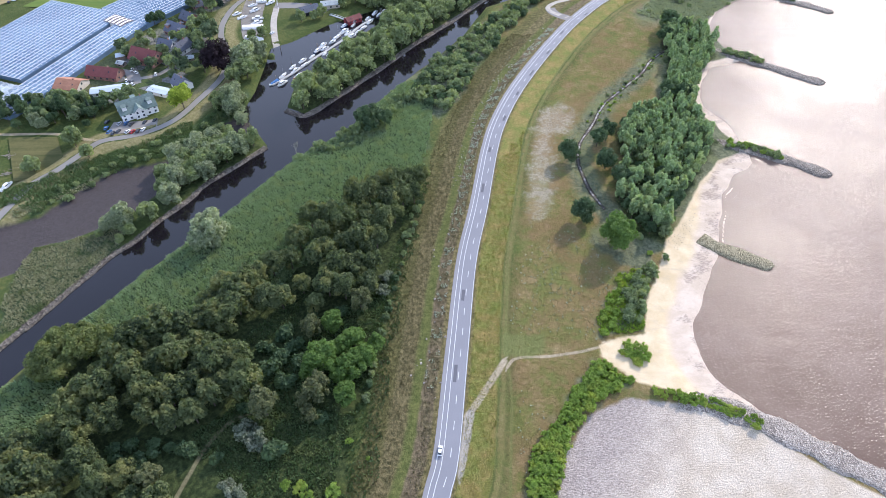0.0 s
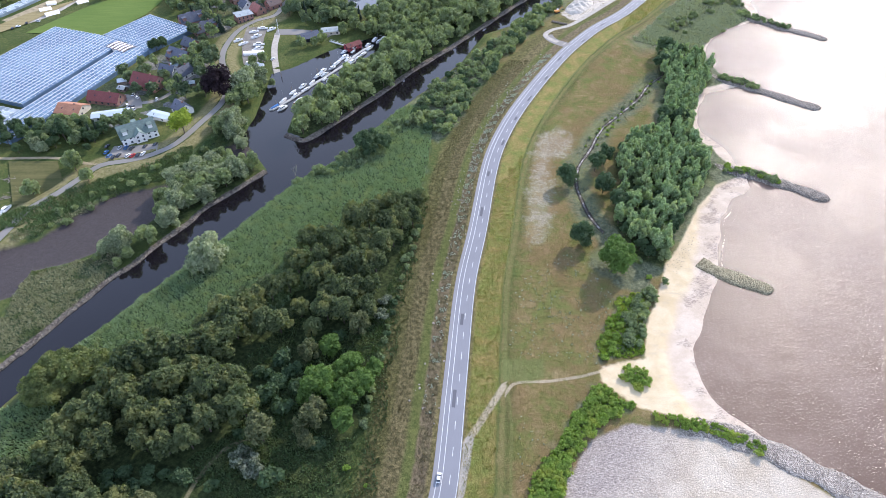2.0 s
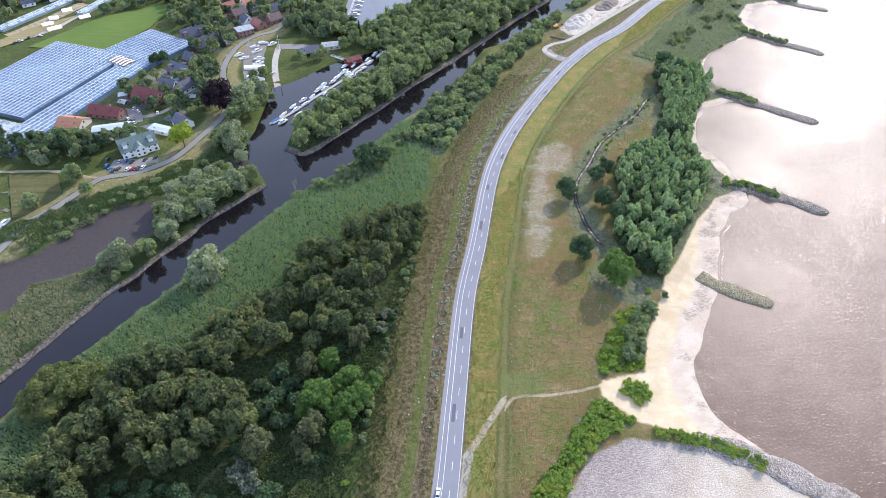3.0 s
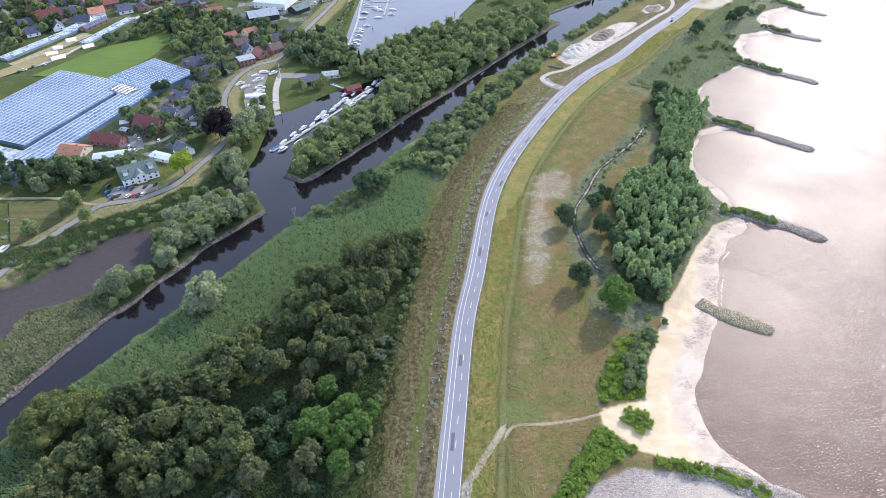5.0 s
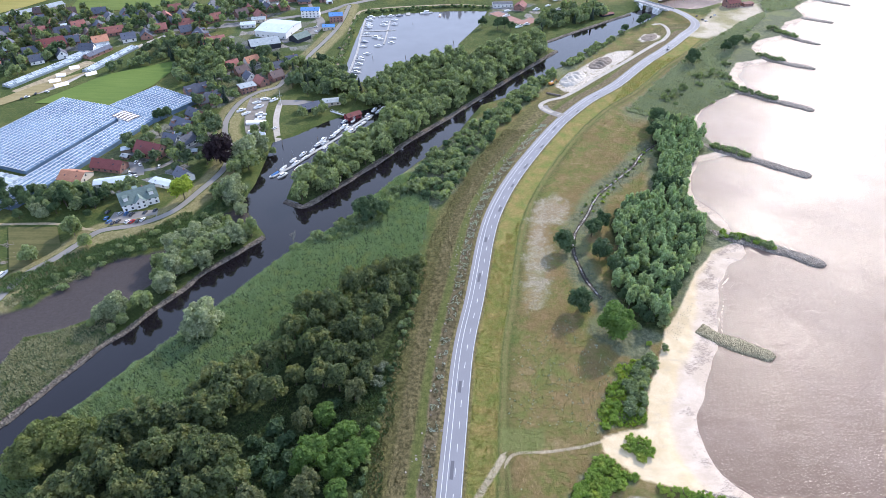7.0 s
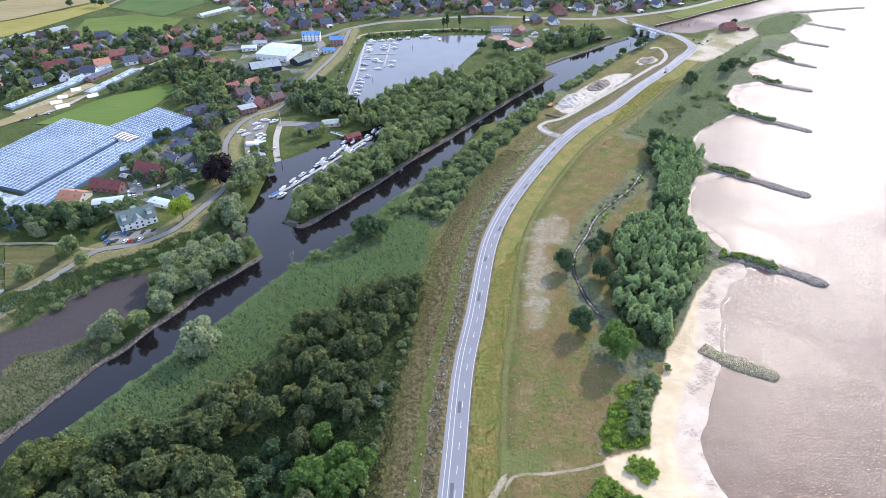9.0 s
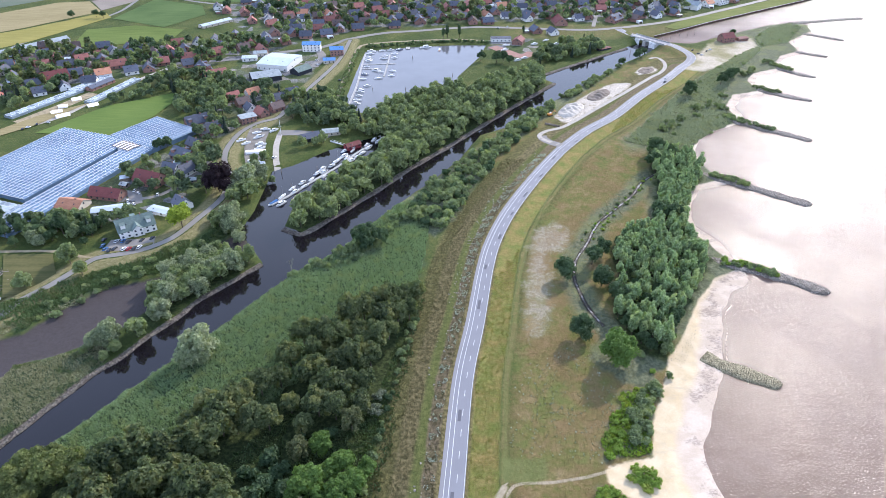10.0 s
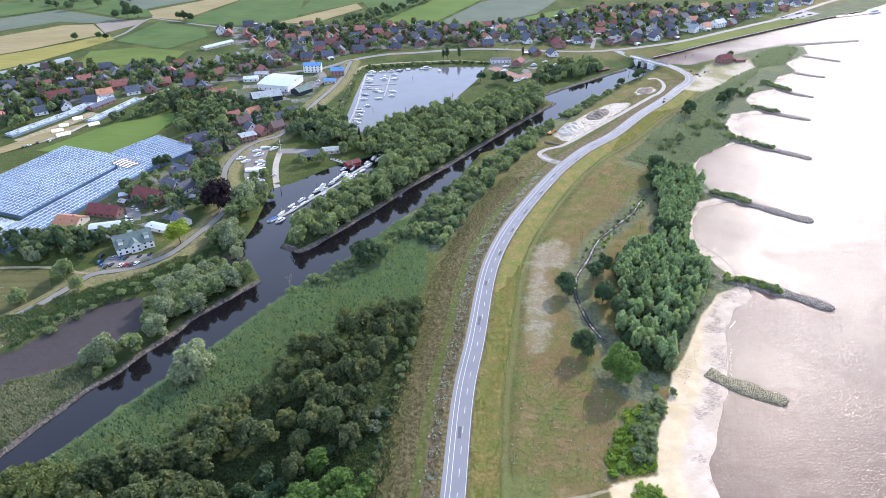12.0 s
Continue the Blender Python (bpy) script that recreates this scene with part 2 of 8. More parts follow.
def land(x, y):
    """Height of the ground, and what grows on it."""
    x, y = np.asarray(x, float), np.asarray(y, float)
    wob = waves(x, y, 27, 3) * 0.9 + waves(x, y, 11, 4) * 0.15
    near, side = line_distance(ROAD_LINE, x, y)
    off = near * side
    riv, can, har = inside(RIVER, x, y) + wob, inside(CANAL, x, y) + wob * 0.25, inside(HARBOUR, x, y)
    z = -0.45 + 0.16 * waves(x, y, 45, 1)
    dike, _ = line_distance(DIKE_LINE, x, y)
    z = z + 1.5 * (1 - smooth(dike, 4, 13))
    ring, _ = line_distance(RING_LINE, x, y)
    close = (ring < 30) & (x > 150)
    crown = np.zeros_like(z)
    if close.any():
        gap = (x[close][:, None] - RING_LINE[None, :, 0]) ** 2 + (y[close][:, None] - RING_LINE[None, :, 1]) ** 2
        crown[close] = RING_Z[gap.argmin(1)]
    z = z + (crown - 0.1 - z) * (1 - smooth(ring, 6, 13 + 1.6 * crown))
    lot = inside(LOT, x, y)
    flat = inside(FLAT, x, y)
    creek = inside(CREEK, x, y) + wob * 0.4
    stream, _ = line_distance(STREAM_LINE, x, y)
    heap = np.minimum(inside(HEAP, x, y), inside(HEAP_SMALL, x, y))
    z = z + (1 - smooth(heap, -6, 0)) * (0.3 + 0.5 * waves(x, y, 12, 8)).clip(0.05)
    z = z - 1.1 * (1 - smooth(stream, 0.8, 4.5))
    z = z + (-1.72 + 0.05 * waves(x, y, 9, 5) - z) * (1 - smooth(flat, -3, 2.5))
    z = z + (-1.86 + 0.05 * waves(x, y, 12, 6) - z) * (1 - smooth(creek, -2, 2))
    shore = 17 - 9 * smooth(y, 380, 520)
    z = WATER_Z + (z - WATER_Z) * (0.24 * smooth(riv, -1.2, 3.5) + 0.76 * smooth(riv, shore * 0.4, shore))
    z = z - 1.6 * (1 - smooth(riv, -17, -1.2)) - 0.10 * (1 - smooth(riv, -2.0, 0.0))
    spill = smooth(y, 150, 170) * (1 - smooth(y, 296, 306)) * (x < 260)
    z = z + spill * (0.65 + 0.5 * waves(x, y, 34, 23)).clip(0, 1) * (0.24 * np.exp(-((riv + 3.2) / 0.8) ** 2) + 0.14 * np.exp(-((riv - 0.8) / 1.0) ** 2) + 0.62 * np.exp(-((riv + 7.0) / 0.7) ** 2) * smooth(y, 225, 250))
    for d, w in ((can, 4.5), (har, 3.5)):
        z = WATER_Z + (z - WATER_Z) * smooth(d, -0.3, w) - 1.4 * (1 - smooth(d, -3.5, 0.2))
    z = z + (-0.07 - z) * (1 - smooth(near, 7.0, 12.0))
    return z, dict(off=off, riv=riv, can=can, har=har, flat=flat, creek=creek, stream=stream, heap=heap, lot=lot, dike=dike, bare=inside(BARE, x, y), beach=np.minimum(inside(BEACH, x, y), inside(BEACH_FAR, x, y)))




# ---- ground materials ----
def ground_material():
    k = Nodes("ground_cover", 0.95, 0.1)
    big, mid, fine, tiny = k.noise(0.022, 5), k.noise(0.11, 5), k.noise(0.55, 5, 0.65), k.noise(2.6, 4, 0.7)
    j = k.math("ADD", k.math("MULTIPLY_ADD", mid, 9.0, -4.5), k.math("MULTIPLY_ADD", fine, 5.0, -2.5))
    # pasture and gardens
    col = k.ramp(k.math("ADD", k.math("MULTIPLY", big, 0.55), k.math("MULTIPLY", fine, 0.45)), (0.32, (0.038, 0.055, 0.018)), (0.48, (0.066, 0.090, 0.026)), (0.58, (0.108, 0.118, 0.038)), (0.72, (0.18, 0.155, 0.06)))
    # plots between the village houses
    plot = k.t.nodes.new("ShaderNodeSeparateColor")
    k.put(plot.inputs[0], k.voronoi(0.075, True, "Color"))
    yard = k.ramp(plot.outputs[0], (0.0, (0.060, 0.085, 0.032)), (0.30, (0.100, 0.135, 0.045)), (0.50, (0.150, 0.155, 0.075)), (0.58, (0.27, 0.265, 0.27)), (0.74, (0.21, 0.205, 0.215)), (0.80, (0.085, 0.115, 0.045)), (0.93, (0.33, 0.30, 0.275)))
    col = k.mix(k.attr("plots"), col, k.mix(k.step(fine, 0.35, 0.65), k.mix(0.6, yard, (0.04, 0.05, 0.03)), yard))
    # dry meadow on the river side
    dry = k.ramp(k.math("ADD", k.math("MULTIPLY", mid, 0.6), k.math("MULTIPLY", fine, 0.4)), (0.30, (0.098, 0.112, 0.034)), (0.44, (0.152, 0.150, 0.046)), (0.54, (0.205, 0.158, 0.068)), (0.72, (0.33, 0.25, 0.135)))
    dry = k.mix(k.math("MULTIPLY", k.step(k.noise(0.035, 4), 0.44, 0.58), 0.55), dry, k.mix(fine, (0.140, 0.092, 0.045), (0.265, 0.175, 0.085)))
    dry = k.mix(k.math("MULTIPLY", k.step(k.noise(0.06, 5, 0.6), 0.52, 0.64), 0.6), dry, k.mix(fine, (0.085, 0.120, 0.030), (0.175, 0.205, 0.055)))
    col = k.mix(k.attr("dryland"), col, k.mix(0.25, dry, (0.10, 0.12, 0.04)))
    off = k.math("ADD", k.attr("off"), k.math("MULTIPLY", j, 0.25))
    col = k.mix(k.step(off, 18.0, 30.0), col, dry)
    # strips along the road, from the reeds across to the meadow
    brown = k.mix(k.step(fine, 0.35, 0.68), (0.092, 0.078, 0.042), (0.215, 0.175, 0.100))
    olive = k.mix(k.step(fine, 0.3, 0.7), (0.058, 0.066, 0.020), (0.130, 0.128, 0.044))
    straw = k.mix(k.step(fine, 0.3, 0.7), (0.075, 0.070, 0.028), (0.22, 0.18, 0.085))
    amber = k.mix(k.step(mid, 0.28, 0.72), (0.185, 0.210, 0.055), (0.325, 0.230, 0.092))
    amber = k.mix(k.step(fine, 0.3, 0.75), k.mix(0.45, amber, (0.10, 0.12, 0.025)), amber)
    mown = k.mix(fine, (0.105, 0.120, 0.035), (0.20, 0.19, 0.075))

    def band(colour, under, lo, hi, soft=1.2):
        f = k.math("MULTIPLY", k.step(off, lo - soft, lo + soft), k.math("SUBTRACT", 1.0, k.step(off, hi - soft, hi + soft)))
        return k.mix(f, under, colour)

    col = band(k.mix(0.5, straw, olive), col, -34.0, -24.0, 2.5)
    col = band(k.mix(0.3, straw, brown), col, -25.5, -17.0, 1.5)
    col = band(k.mix(k.step(fine, 0.3, 0.7), (0.072, 0.088, 0.026), (0.140, 0.145, 0.048)), col, -17.5, -12.6, 1.8)
    col = band(k.mix(k.step(mid, 0.4, 0.6), brown, k.mix(0.35, brown, (0.19, 0.135, 0.095))), col, -13.2, -6.0, 0.8)
    col = band(straw, col, -7.2, -4.6, 0.7)
    col = band(straw, col, 4.6, 7.0, 0.7)
    col = band(amber, col, 6.6, 19.0, 1.0)
    col = band(k.mix(0.5, mown, dry), col, 20.0, 22.5, 0.8)
    # lush growth along the wet edges
    lush = k.mix(k.step(fine, 0.35, 0.7), (0.096, 0.106, 0.062), (0.205, 0.215, 0.130))
    lush = k.mix(k.step(k.noise(0.05, 5, 0.6), 0.48, 0.60), lush, k.mix(fine, (0.115, 0.135, 0.060), (0.23, 0.235, 0.12)))
    wet = k.math("SUBTRACT", 1.0, k.step(k.math("ADD", k.attr("stream"), j), 5.0, 12.0))
    col = k.mix(wet, col, lush)
    col = k.mix(k.math("SUBTRACT", 1.0, k.step(k.math("ADD", k.attr("stream"), k.math("MULTIPLY", j, 0.2)), 0.9, 1.7)), col, (0.055, 0.047, 0.042))
    col = k.mix(k.attr("lush"), col, lush)
    stem = k.mix(k.step(tiny, 0.3, 0.7), (0.045, 0.070, 0.034), (0.095, 0.130, 0.066))
    col = k.mix(k.attr("reed"), col, stem)
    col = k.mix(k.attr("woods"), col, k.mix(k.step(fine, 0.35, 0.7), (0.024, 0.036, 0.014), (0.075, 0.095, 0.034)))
    bankside = k.math("ADD", k.attr("dike"), k.math("MULTIPLY", j, 0.4))
    col = k.mix(k.math("MULTIPLY", k.step(bankside, 2.5, 3.5), k.math("SUBTRACT", 0.95, k.step(bankside, 9.0, 14.0))), col, k.mix(k.step(fine, 0.3, 0.7), (0.165, 0.155, 0.065), (0.275, 0.238, 0.125)))
    worn = k.mix(k.step(fine, 0.3, 0.7), (0.36, 0.295, 0.20), (0.46, 0.39, 0.28))
    for name, width, tint, amount in (("meadow_track", 0.6, mown, 0.8), ("beach_path", 0.75, worn, 0.85), ("sand_track", 1.5, worn, 1.0), ("wood_path", 0.9, k.mix(0.5, mown, worn), 0.6)):
        side = k.math("ABSOLUTE", k.math("ADD", k.attr(name), k.math("MULTIPLY", j, 0.05)))
        reach = k.math("SUBTRACT", 1.0, k.step(k.attr(name + "_reach"), width + 1.0, width + 2.2))
        f = k.math("MULTIPLY", k.math("MULTIPLY", k.math("SUBTRACT", 1.0, k.step(side, width * 0.55, width * 1.35)), reach), k.math("MULTIPLY", k.step(k.math("ADD", fine, k.math("MULTIPLY", tiny, 0.6)), 0.42, 0.75), amount) if amount < 1 else 0.95)
        col = k.mix(f, col, tint)
        if amount == 1.0:
            bare_way = f
    col = k.mix(k.math("SUBTRACT", 0.85, k.step(k.math("ADD", k.attr("mown_patch"), k.math("MULTIPLY", j, 0.4)), -2.0, 1.5)), col, k.mix(fine, (0.11, 0.135, 0.04), (0.20, 0.205, 0.08)))
    col = k.mix(k.math("SUBTRACT", 1.0, k.step(k.math("ADD", k.attr("apron"), k.math("MULTIPLY", j, 0.2)), -0.6, 0.4)), col, k.mix(fine, (0.33, 0.295, 0.245), (0.43, 0.39, 0.335)))
    # bare earth, gravel, sand, mud
    pale = k.mix(k.step(tiny, 0.3, 0.7), (0.27, 0.225, 0.165), (0.45, 0.39, 0.305))
    col = k.mix(k.math("SUBTRACT", 1.0, k.step(k.math("ADD", k.attr("bare"), k.math("MULTIPLY", j, 2.6)), -7.0, 3.0)), col, k.mix(k.step(k.math("ADD", k.math("MULTIPLY", fine, 0.5), k.math("MULTIPLY", mid, 0.5)), 0.40, 0.58), k.mix(0.2, pale, dry), k.mix(0.65, pale, dry)))
    col = k.mix(k.math("SUBTRACT", 1.0, k.step(k.math("ADD", k.attr("heap"), j), -2.5, 0.5)), col, k.mix(k.step(k.math("ADD", k.math("MULTIPLY", mid, 0.6), k.math("MULTIPLY", fine, 0.4)), 0.36, 0.50), k.mix(0.3, pale, dry), k.mix(0.6, pale, (0.66, 0.59, 0.51))))
    col = k.mix(k.math("SUBTRACT", 1.0, k.step(k.math("ADD", k.attr("lot"), j), -5.0, 2.0)), col, k.mix(k.step(big, 0.42, 0.64), (0.52, 0.45, 0.345), (0.29, 0.26, 0.14)))
    sand = k.mix(k.step(mid, 0.3, 0.7), (0.56, 0.435, 0.265), (0.68, 0.555, 0.375))
    sand = k.mix(k.math("MULTIPLY", k.step(k.noise(0.30, 6, 0.6, True, (12, 0.35, 1.2, 1)), 0.54, 0.72), 0.6), sand, (0.50, 0.41, 0.30))
    wet_sand = k.mix(k.step(k.noise(0.14, 5, 0.6, True, (-45, 0.7, 1.2, 1)), 0.38, 0.66), (0.53, 0.425, 0.325), (0.63, 0.52, 0.415))
    silt = k.noise(1.1, 5, 0.7, True, (-40, 0.6, 1.5, 1))
    wet_sand = k.mix(k.math("MULTIPLY", k.step(k.noise(0.07, 5, 0.65, True, (-30, 1.0, 1.3, 1)), 0.52, 0.60), k.math("MULTIPLY_ADD", k.step(silt, 0.40, 0.60), 0.7, 0.15)), wet_sand, (0.27, 0.21, 0.175))
    riv = k.math("ADD", k.attr("riv"), k.math("MULTIPLY", j, 0.45))
    sand = k.mix(k.step(riv, 9.0, 13.5), wet_sand, sand)
    fs = k.math("SUBTRACT", 1.0, k.step(k.math("ADD", k.attr("beach"), k.math("MULTIPLY", j, 0.45)), -1.0, 0.8))
    col = k.mix(fs, col, sand)
    rip = k.noise(1.3, 4, 0.65, True, (-55, 0.6, 1.4, 1))
    flat = k.mix(k.step(rip, 0.38, 0.60), (0.285, 0.24, 0.212), (0.455, 0.39, 0.345))
    flat = k.mix(k.step(k.math("ADD", k.attr("tone"), k.math("MULTIPLY", j, 2.2)), -34.0, 6.0), flat, k.mix(k.step(mid, 0.3, 0.7), (0.52, 0.435, 0.335), (0.62, 0.54, 0.44)))
    ff = k.math("SUBTRACT", 1.0, k.step(k.math("ADD", k.attr("flat"), k.math("MULTIPLY", j, 0.35)), -2.0, 0.0))
    col = k.mix(ff, col, flat)
    mud = k.mix(k.step(fine, 0.3, 0.7), (0.058, 0.048, 0.047), (0.076, 0.064, 0.063))
    fm = k.math("SUBTRACT", 1.0, k.step(k.math("ADD", k.attr("creek"), k.math("MULTIPLY", j, 0.3)), -1.5, 1.0))
    col = k.mix(fm, col, mud)
    soaked = k.math("MULTIPLY", fs, k.math("SUBTRACT", 1.0, k.step(riv, 6.0, 12.0)))
    k.put(k.b.inputs["Roughness"], k.math("SUBTRACT", 0.95, k.math("ADD", k.math("MULTIPLY", fm, 0.4), k.math("MULTIPLY", soaked, 0.12))))
    k.put(k.b.inputs["Specular IOR Level"], k.math("ADD", 0.1, k.math("MULTIPLY", soaked, 0.02)))
    rough = k.math("ADD", k.math("MULTIPLY", fine, 0.5), k.math("MULTIPLY", tiny, 0.5))
    k.bump(k.math("MULTIPLY", k.math("ADD", rough, k.math("MULTIPLY", rip, k.math("MULTIPLY", ff, 0.6))), k.math("SUBTRACT", 1.0, k.math("MULTIPLY", fs, 0.7))), 0.9, 0.9)
    grain = k.math("ADD", k.math("MULTIPLY", tiny, 0.6), k.math("MULTIPLY", k.noise(7.0, 3, 0.7), 0.4))
    k.col(k.mix(k.math("SUBTRACT", 0.85, k.math("MULTIPLY", k.math("MAXIMUM", k.math("MAXIMUM", fs, fm), bare_way), 0.6)), col, k.ramp(grain, (0.32, (0.45, 0.45, 0.45)), (0.52, (1.0, 1.0, 1.0)), (0.70, (1.75, 1.75, 1.7))), "MULTIPLY"))
    return k.mat


def river_material():
    k = Nodes("silty_river_water", 0.9, 0.0)
    gust = k.noise(0.016, 5, 0.6)
    swell = k.noise(0.09, 3, 0.55, True, (-38, 0.35, 1.5, 1))
    chop = k.noise(1.0, 1.5, 0.5, True, (-62, 0.85, 1.35, 1))
    k.col(k.mix(k.step(gust, 0.35, 0.65), (0.140, 0.094, 0.070), (0.190, 0.134, 0.104)))
    lively = k.math("MULTIPLY_ADD", k.step(gust, 0.38, 0.60), 0.35, 0.82)
    k.bump(k.math("ADD", k.math("MULTIPLY", swell, 0.9), k.math("MULTIPLY", lively, chop)), 1.0, 0.33)
    k.t.links.remove(k.b.inputs["Normal"].links[0])
    bumps = [n for n in k.t.nodes if n.type == "BUMP"]
    k.put(k.b.inputs["Coat Normal"], bumps[0].outputs["Normal"])
    for name, value in (("Coat Weight", 0.54), ("Coat IOR", 1.33), ("Coat Roughness", 0.20)):
        k.put(k.b.inputs[name], value)
    return k.mat


def still_water(name, col, strength):
    k = Nodes(name, 0.04, 0.45)
    k.col(k.mix(k.noise(0.03, 4), tuple(c * 0.8 for c in col), tuple(c * 1.2 for c in col)))
    k.bump(k.noise(0.5, 3, 0.5, True, (25, 0.5, 1.2, 1)), strength, 0.06)
    return k.mat


M_GROUND = ground_material()
M_RIVER = river_material()
# harbour base colour is lifted to carry the bright horizon sky it reflects
M_HARBOUR = still_water("sky_pale_harbour_water", (0.125, 0.125, 0.135), 0.5)
M_CANAL = still_water("dark_canal_water", (0.009, 0.0075, 0.010), 0.25)


def asphalt(name, col):
    k = Nodes(name, 0.72, 0.35)
    a, b = k.noise(0.05, 4), k.noise(1.6, 4, 0.7)
    k.col(k.mix(k.math("ADD", k.math("MULTIPLY", a, 0.6), k.math("MULTIPLY", b, 0.4)), tuple(c * 0.72 for c in col), tuple(c * 1.28 for c in col)))
    k.bump(k.noise(6, 3), 0.2, 0.02)
    return k.mat


M_ASPHALT = asphalt("pale_worn_asphalt", (0.205, 0.205, 0.225))
M_SHOULDER = asphalt("shoulder_asphalt", (0.22, 0.215, 0.225))
M_PATCH = asphalt("fresh_repair_asphalt", (0.10, 0.10, 0.115))
M_LINE = plain("road_paint", (0.60, 0.60, 0.60), 0.6, 0.12, 0.7, world=True)
M_LANE = asphalt("lane_asphalt", (0.21, 0.195, 0.18))
M_TRACK = plain("sandy_track", (0.31, 0.255, 0.16), 0.95, 0.35, 0.25, world=True)
M_GRAVEL = plain("gravel_apron", (0.40, 0.36, 0.31), 0.95, 0.18, 0.3, world=True)


# ---- mesh tools ----
def mesh_of(name, verts, faces, mats=(), ids=None, flat=True):
    me = bpy.data.meshes.new(name)
    me.from_pydata(np.asarray(verts).tolist() if len(verts) else [], [], faces if isinstance(faces, list) else faces.tolist())
    for m in mats:
        me.materials.append(m)
    if ids is not None:
        me.polygons.foreach_set("material_index", np.asarray(ids, np.int32))
    if not flat:
        me.shade_smooth()
    me.update()
    return me


def part(name, bm, material, parent, label="", flat=True):
    """One mesh object under a thing or a part, out of a bmesh or a mesh."""
    if isinstance(bm, bmesh.types.BMesh):
        me = bpy.data.meshes.new(name)
        bm.to_mesh(me)
        bm.free()
        me.materials.append(material)
        if not flat:
            me.shade_smooth()
    else:
        me = bm
        if material and not len(me.materials):
            me.materials.append(material)
    ob = new(name, me)
    ob.parent = parent
    return tagged(ob, label)


def thing(name, label, category, group="", at=(0, 0, 0), turn=0.0):
    ob = new(name)
    ob.empty_display_size = 0.5
    ob.matrix_basis = pose(*at, 0, 0, turn)
    return tagged(ob, label, category, group)


def structure(name, me, label, category=""):
    return tagged(new(name, me), label, category or name.split("_")[0], kind="structure")


def box(bm, x0, x1, y0, y1, z0, z1, m=None):
    v = [bm.verts.new((x, y, z)) for z in (z0, z1) for x, y in ((x0, y0), (x1, y0), (x1, y1), (x0, y1))]
    if m is not None:
        for w in v:
            w.co = m @ w.co
    for f in ((3, 2, 1, 0), (4, 5, 6, 7), (0, 1, 5, 4), (1, 2, 6, 5), (2, 3, 7, 6), (3, 0, 4, 7)):
        bm.faces.new([v[i] for i in f])
    return v


def tube(bm, a, b, ra, rb, n=7):
    a, b = Vector(a), Vector(b)
    turn = (b - a).to_track_quat("Z", "Y").to_matrix()
    rings = []
    for c, r in ((a, ra), (b, rb)):
        rings.append([bm.verts.new(c + turn @ Vector((r * math.cos(6.2832 * i / n), r * math.sin(6.2832 * i / n), 0))) for i in range(n)])
    for i in range(n):
        bm.faces.new((rings[0][i], rings[0][(i + 1) % n], rings[1][(i + 1) % n], rings[1][i]))
    bm.faces.new(rings[1])
    bm.faces.new(rings[0][::-1])


def ribbon(line, lo, hi, lift, level=None):
    """A strip along a line between two offsets to its right, a little above the ground."""
    d = np.gradient(line, axis=0)
    d /= np.linalg.norm(d, axis=1, keepdims=True) + 1e-9
    right = np.stack([d[:, 1], -d[:, 0]], 1)
    cols = [line + right * o for o in np.linspace(lo, hi, 3)]
    v = np.stack(cols, 1).reshape(-1, 2)
    z = np.full(len(v), level) if level is not None else land(v[:, 0], v[:, 1])[0]
    v = np.column_stack([v, z + lift])
    f = []
    for i in range(len(line) - 1):
        for j in range(2):
            a = 3 * i + j
            f.append((a, a + 1, a + 4, a + 3))
    return v, f


# ---- ground sheet, water ----
def axis(*runs):
    out = []
    for a, b, s in runs:
        out.append(np.linspace(a, b, max(2, int(round((b - a) / s)) + 1))[:-1])
    return np.concatenate(out + [[runs[-1][1]]])


REEDS = [
    [(-181, 176), (-168, 193), (-153, 215), (-135, 242), (-104, 291), (-87, 317), (-64, 339), (-30, 398), (-10, 404), (-6, 360), (-9, 330), (-14, 278), (-32, 262), (-50, 240), (-72, 222), (-82, 200), (-110, 186), (-155, 168), (-174, 166)],
    [(-215, 120), (-194, 150), (-169, 165), (-156, 131), (-180, 100)],
    [(-214, 235), (-195, 243), (-170, 253), (-171, 233), (-194, 192), (-206, 177), (-216, 218)],
    [(-236, 269), (-224, 281), (-210, 310), (-180, 328), (-160, 342), (-141, 391), (-133, 383), (-138, 356), (-162, 328), (-176, 316), (-206, 294), (-226, 260)],
    [(169, 510), (205, 570), (230, 560), (262, 552), (270, 545), (250, 528), (222, 508), (196, 484)],
]
WOODS = {
    "near": [(-177, 160), (-176, 128), (-174, 96), (-116, 84), (-73, 96), (-102, 128), (-72, 148), (-34, 143), (-34, 171), (-28, 205), (-19, 268), (-32, 270), (-49, 245), (-70, 228), (-78, 205), (-107, 191), (-153, 172)],
    "open": [(-103, 129), (-73, 149), (-37, 138), (-42, 99), (-74, 97)],
    "right": [(174, 482), (205, 471), (204, 440), (176, 390), (163, 357), (170, 330), (146, 290), (126, 262), (117, 238), (107, 243), (98, 270), (109, 312), (112, 344), (145, 365), (163, 413)],
    "island": [(-99, 368), (-88, 364), (-68, 391), (-42, 429), (5, 494), (64, 578), (112, 642), (106, 680), (74, 654), (31, 625), (-14, 605), (-56, 566), (-64, 525), (-40, 500), (-56, 456), (-84, 405)],
    "spit": [(-165, 280), (-160, 310), (-141, 338), (-116, 324), (-128, 306), (-146, 284), (-156, 264)],
}
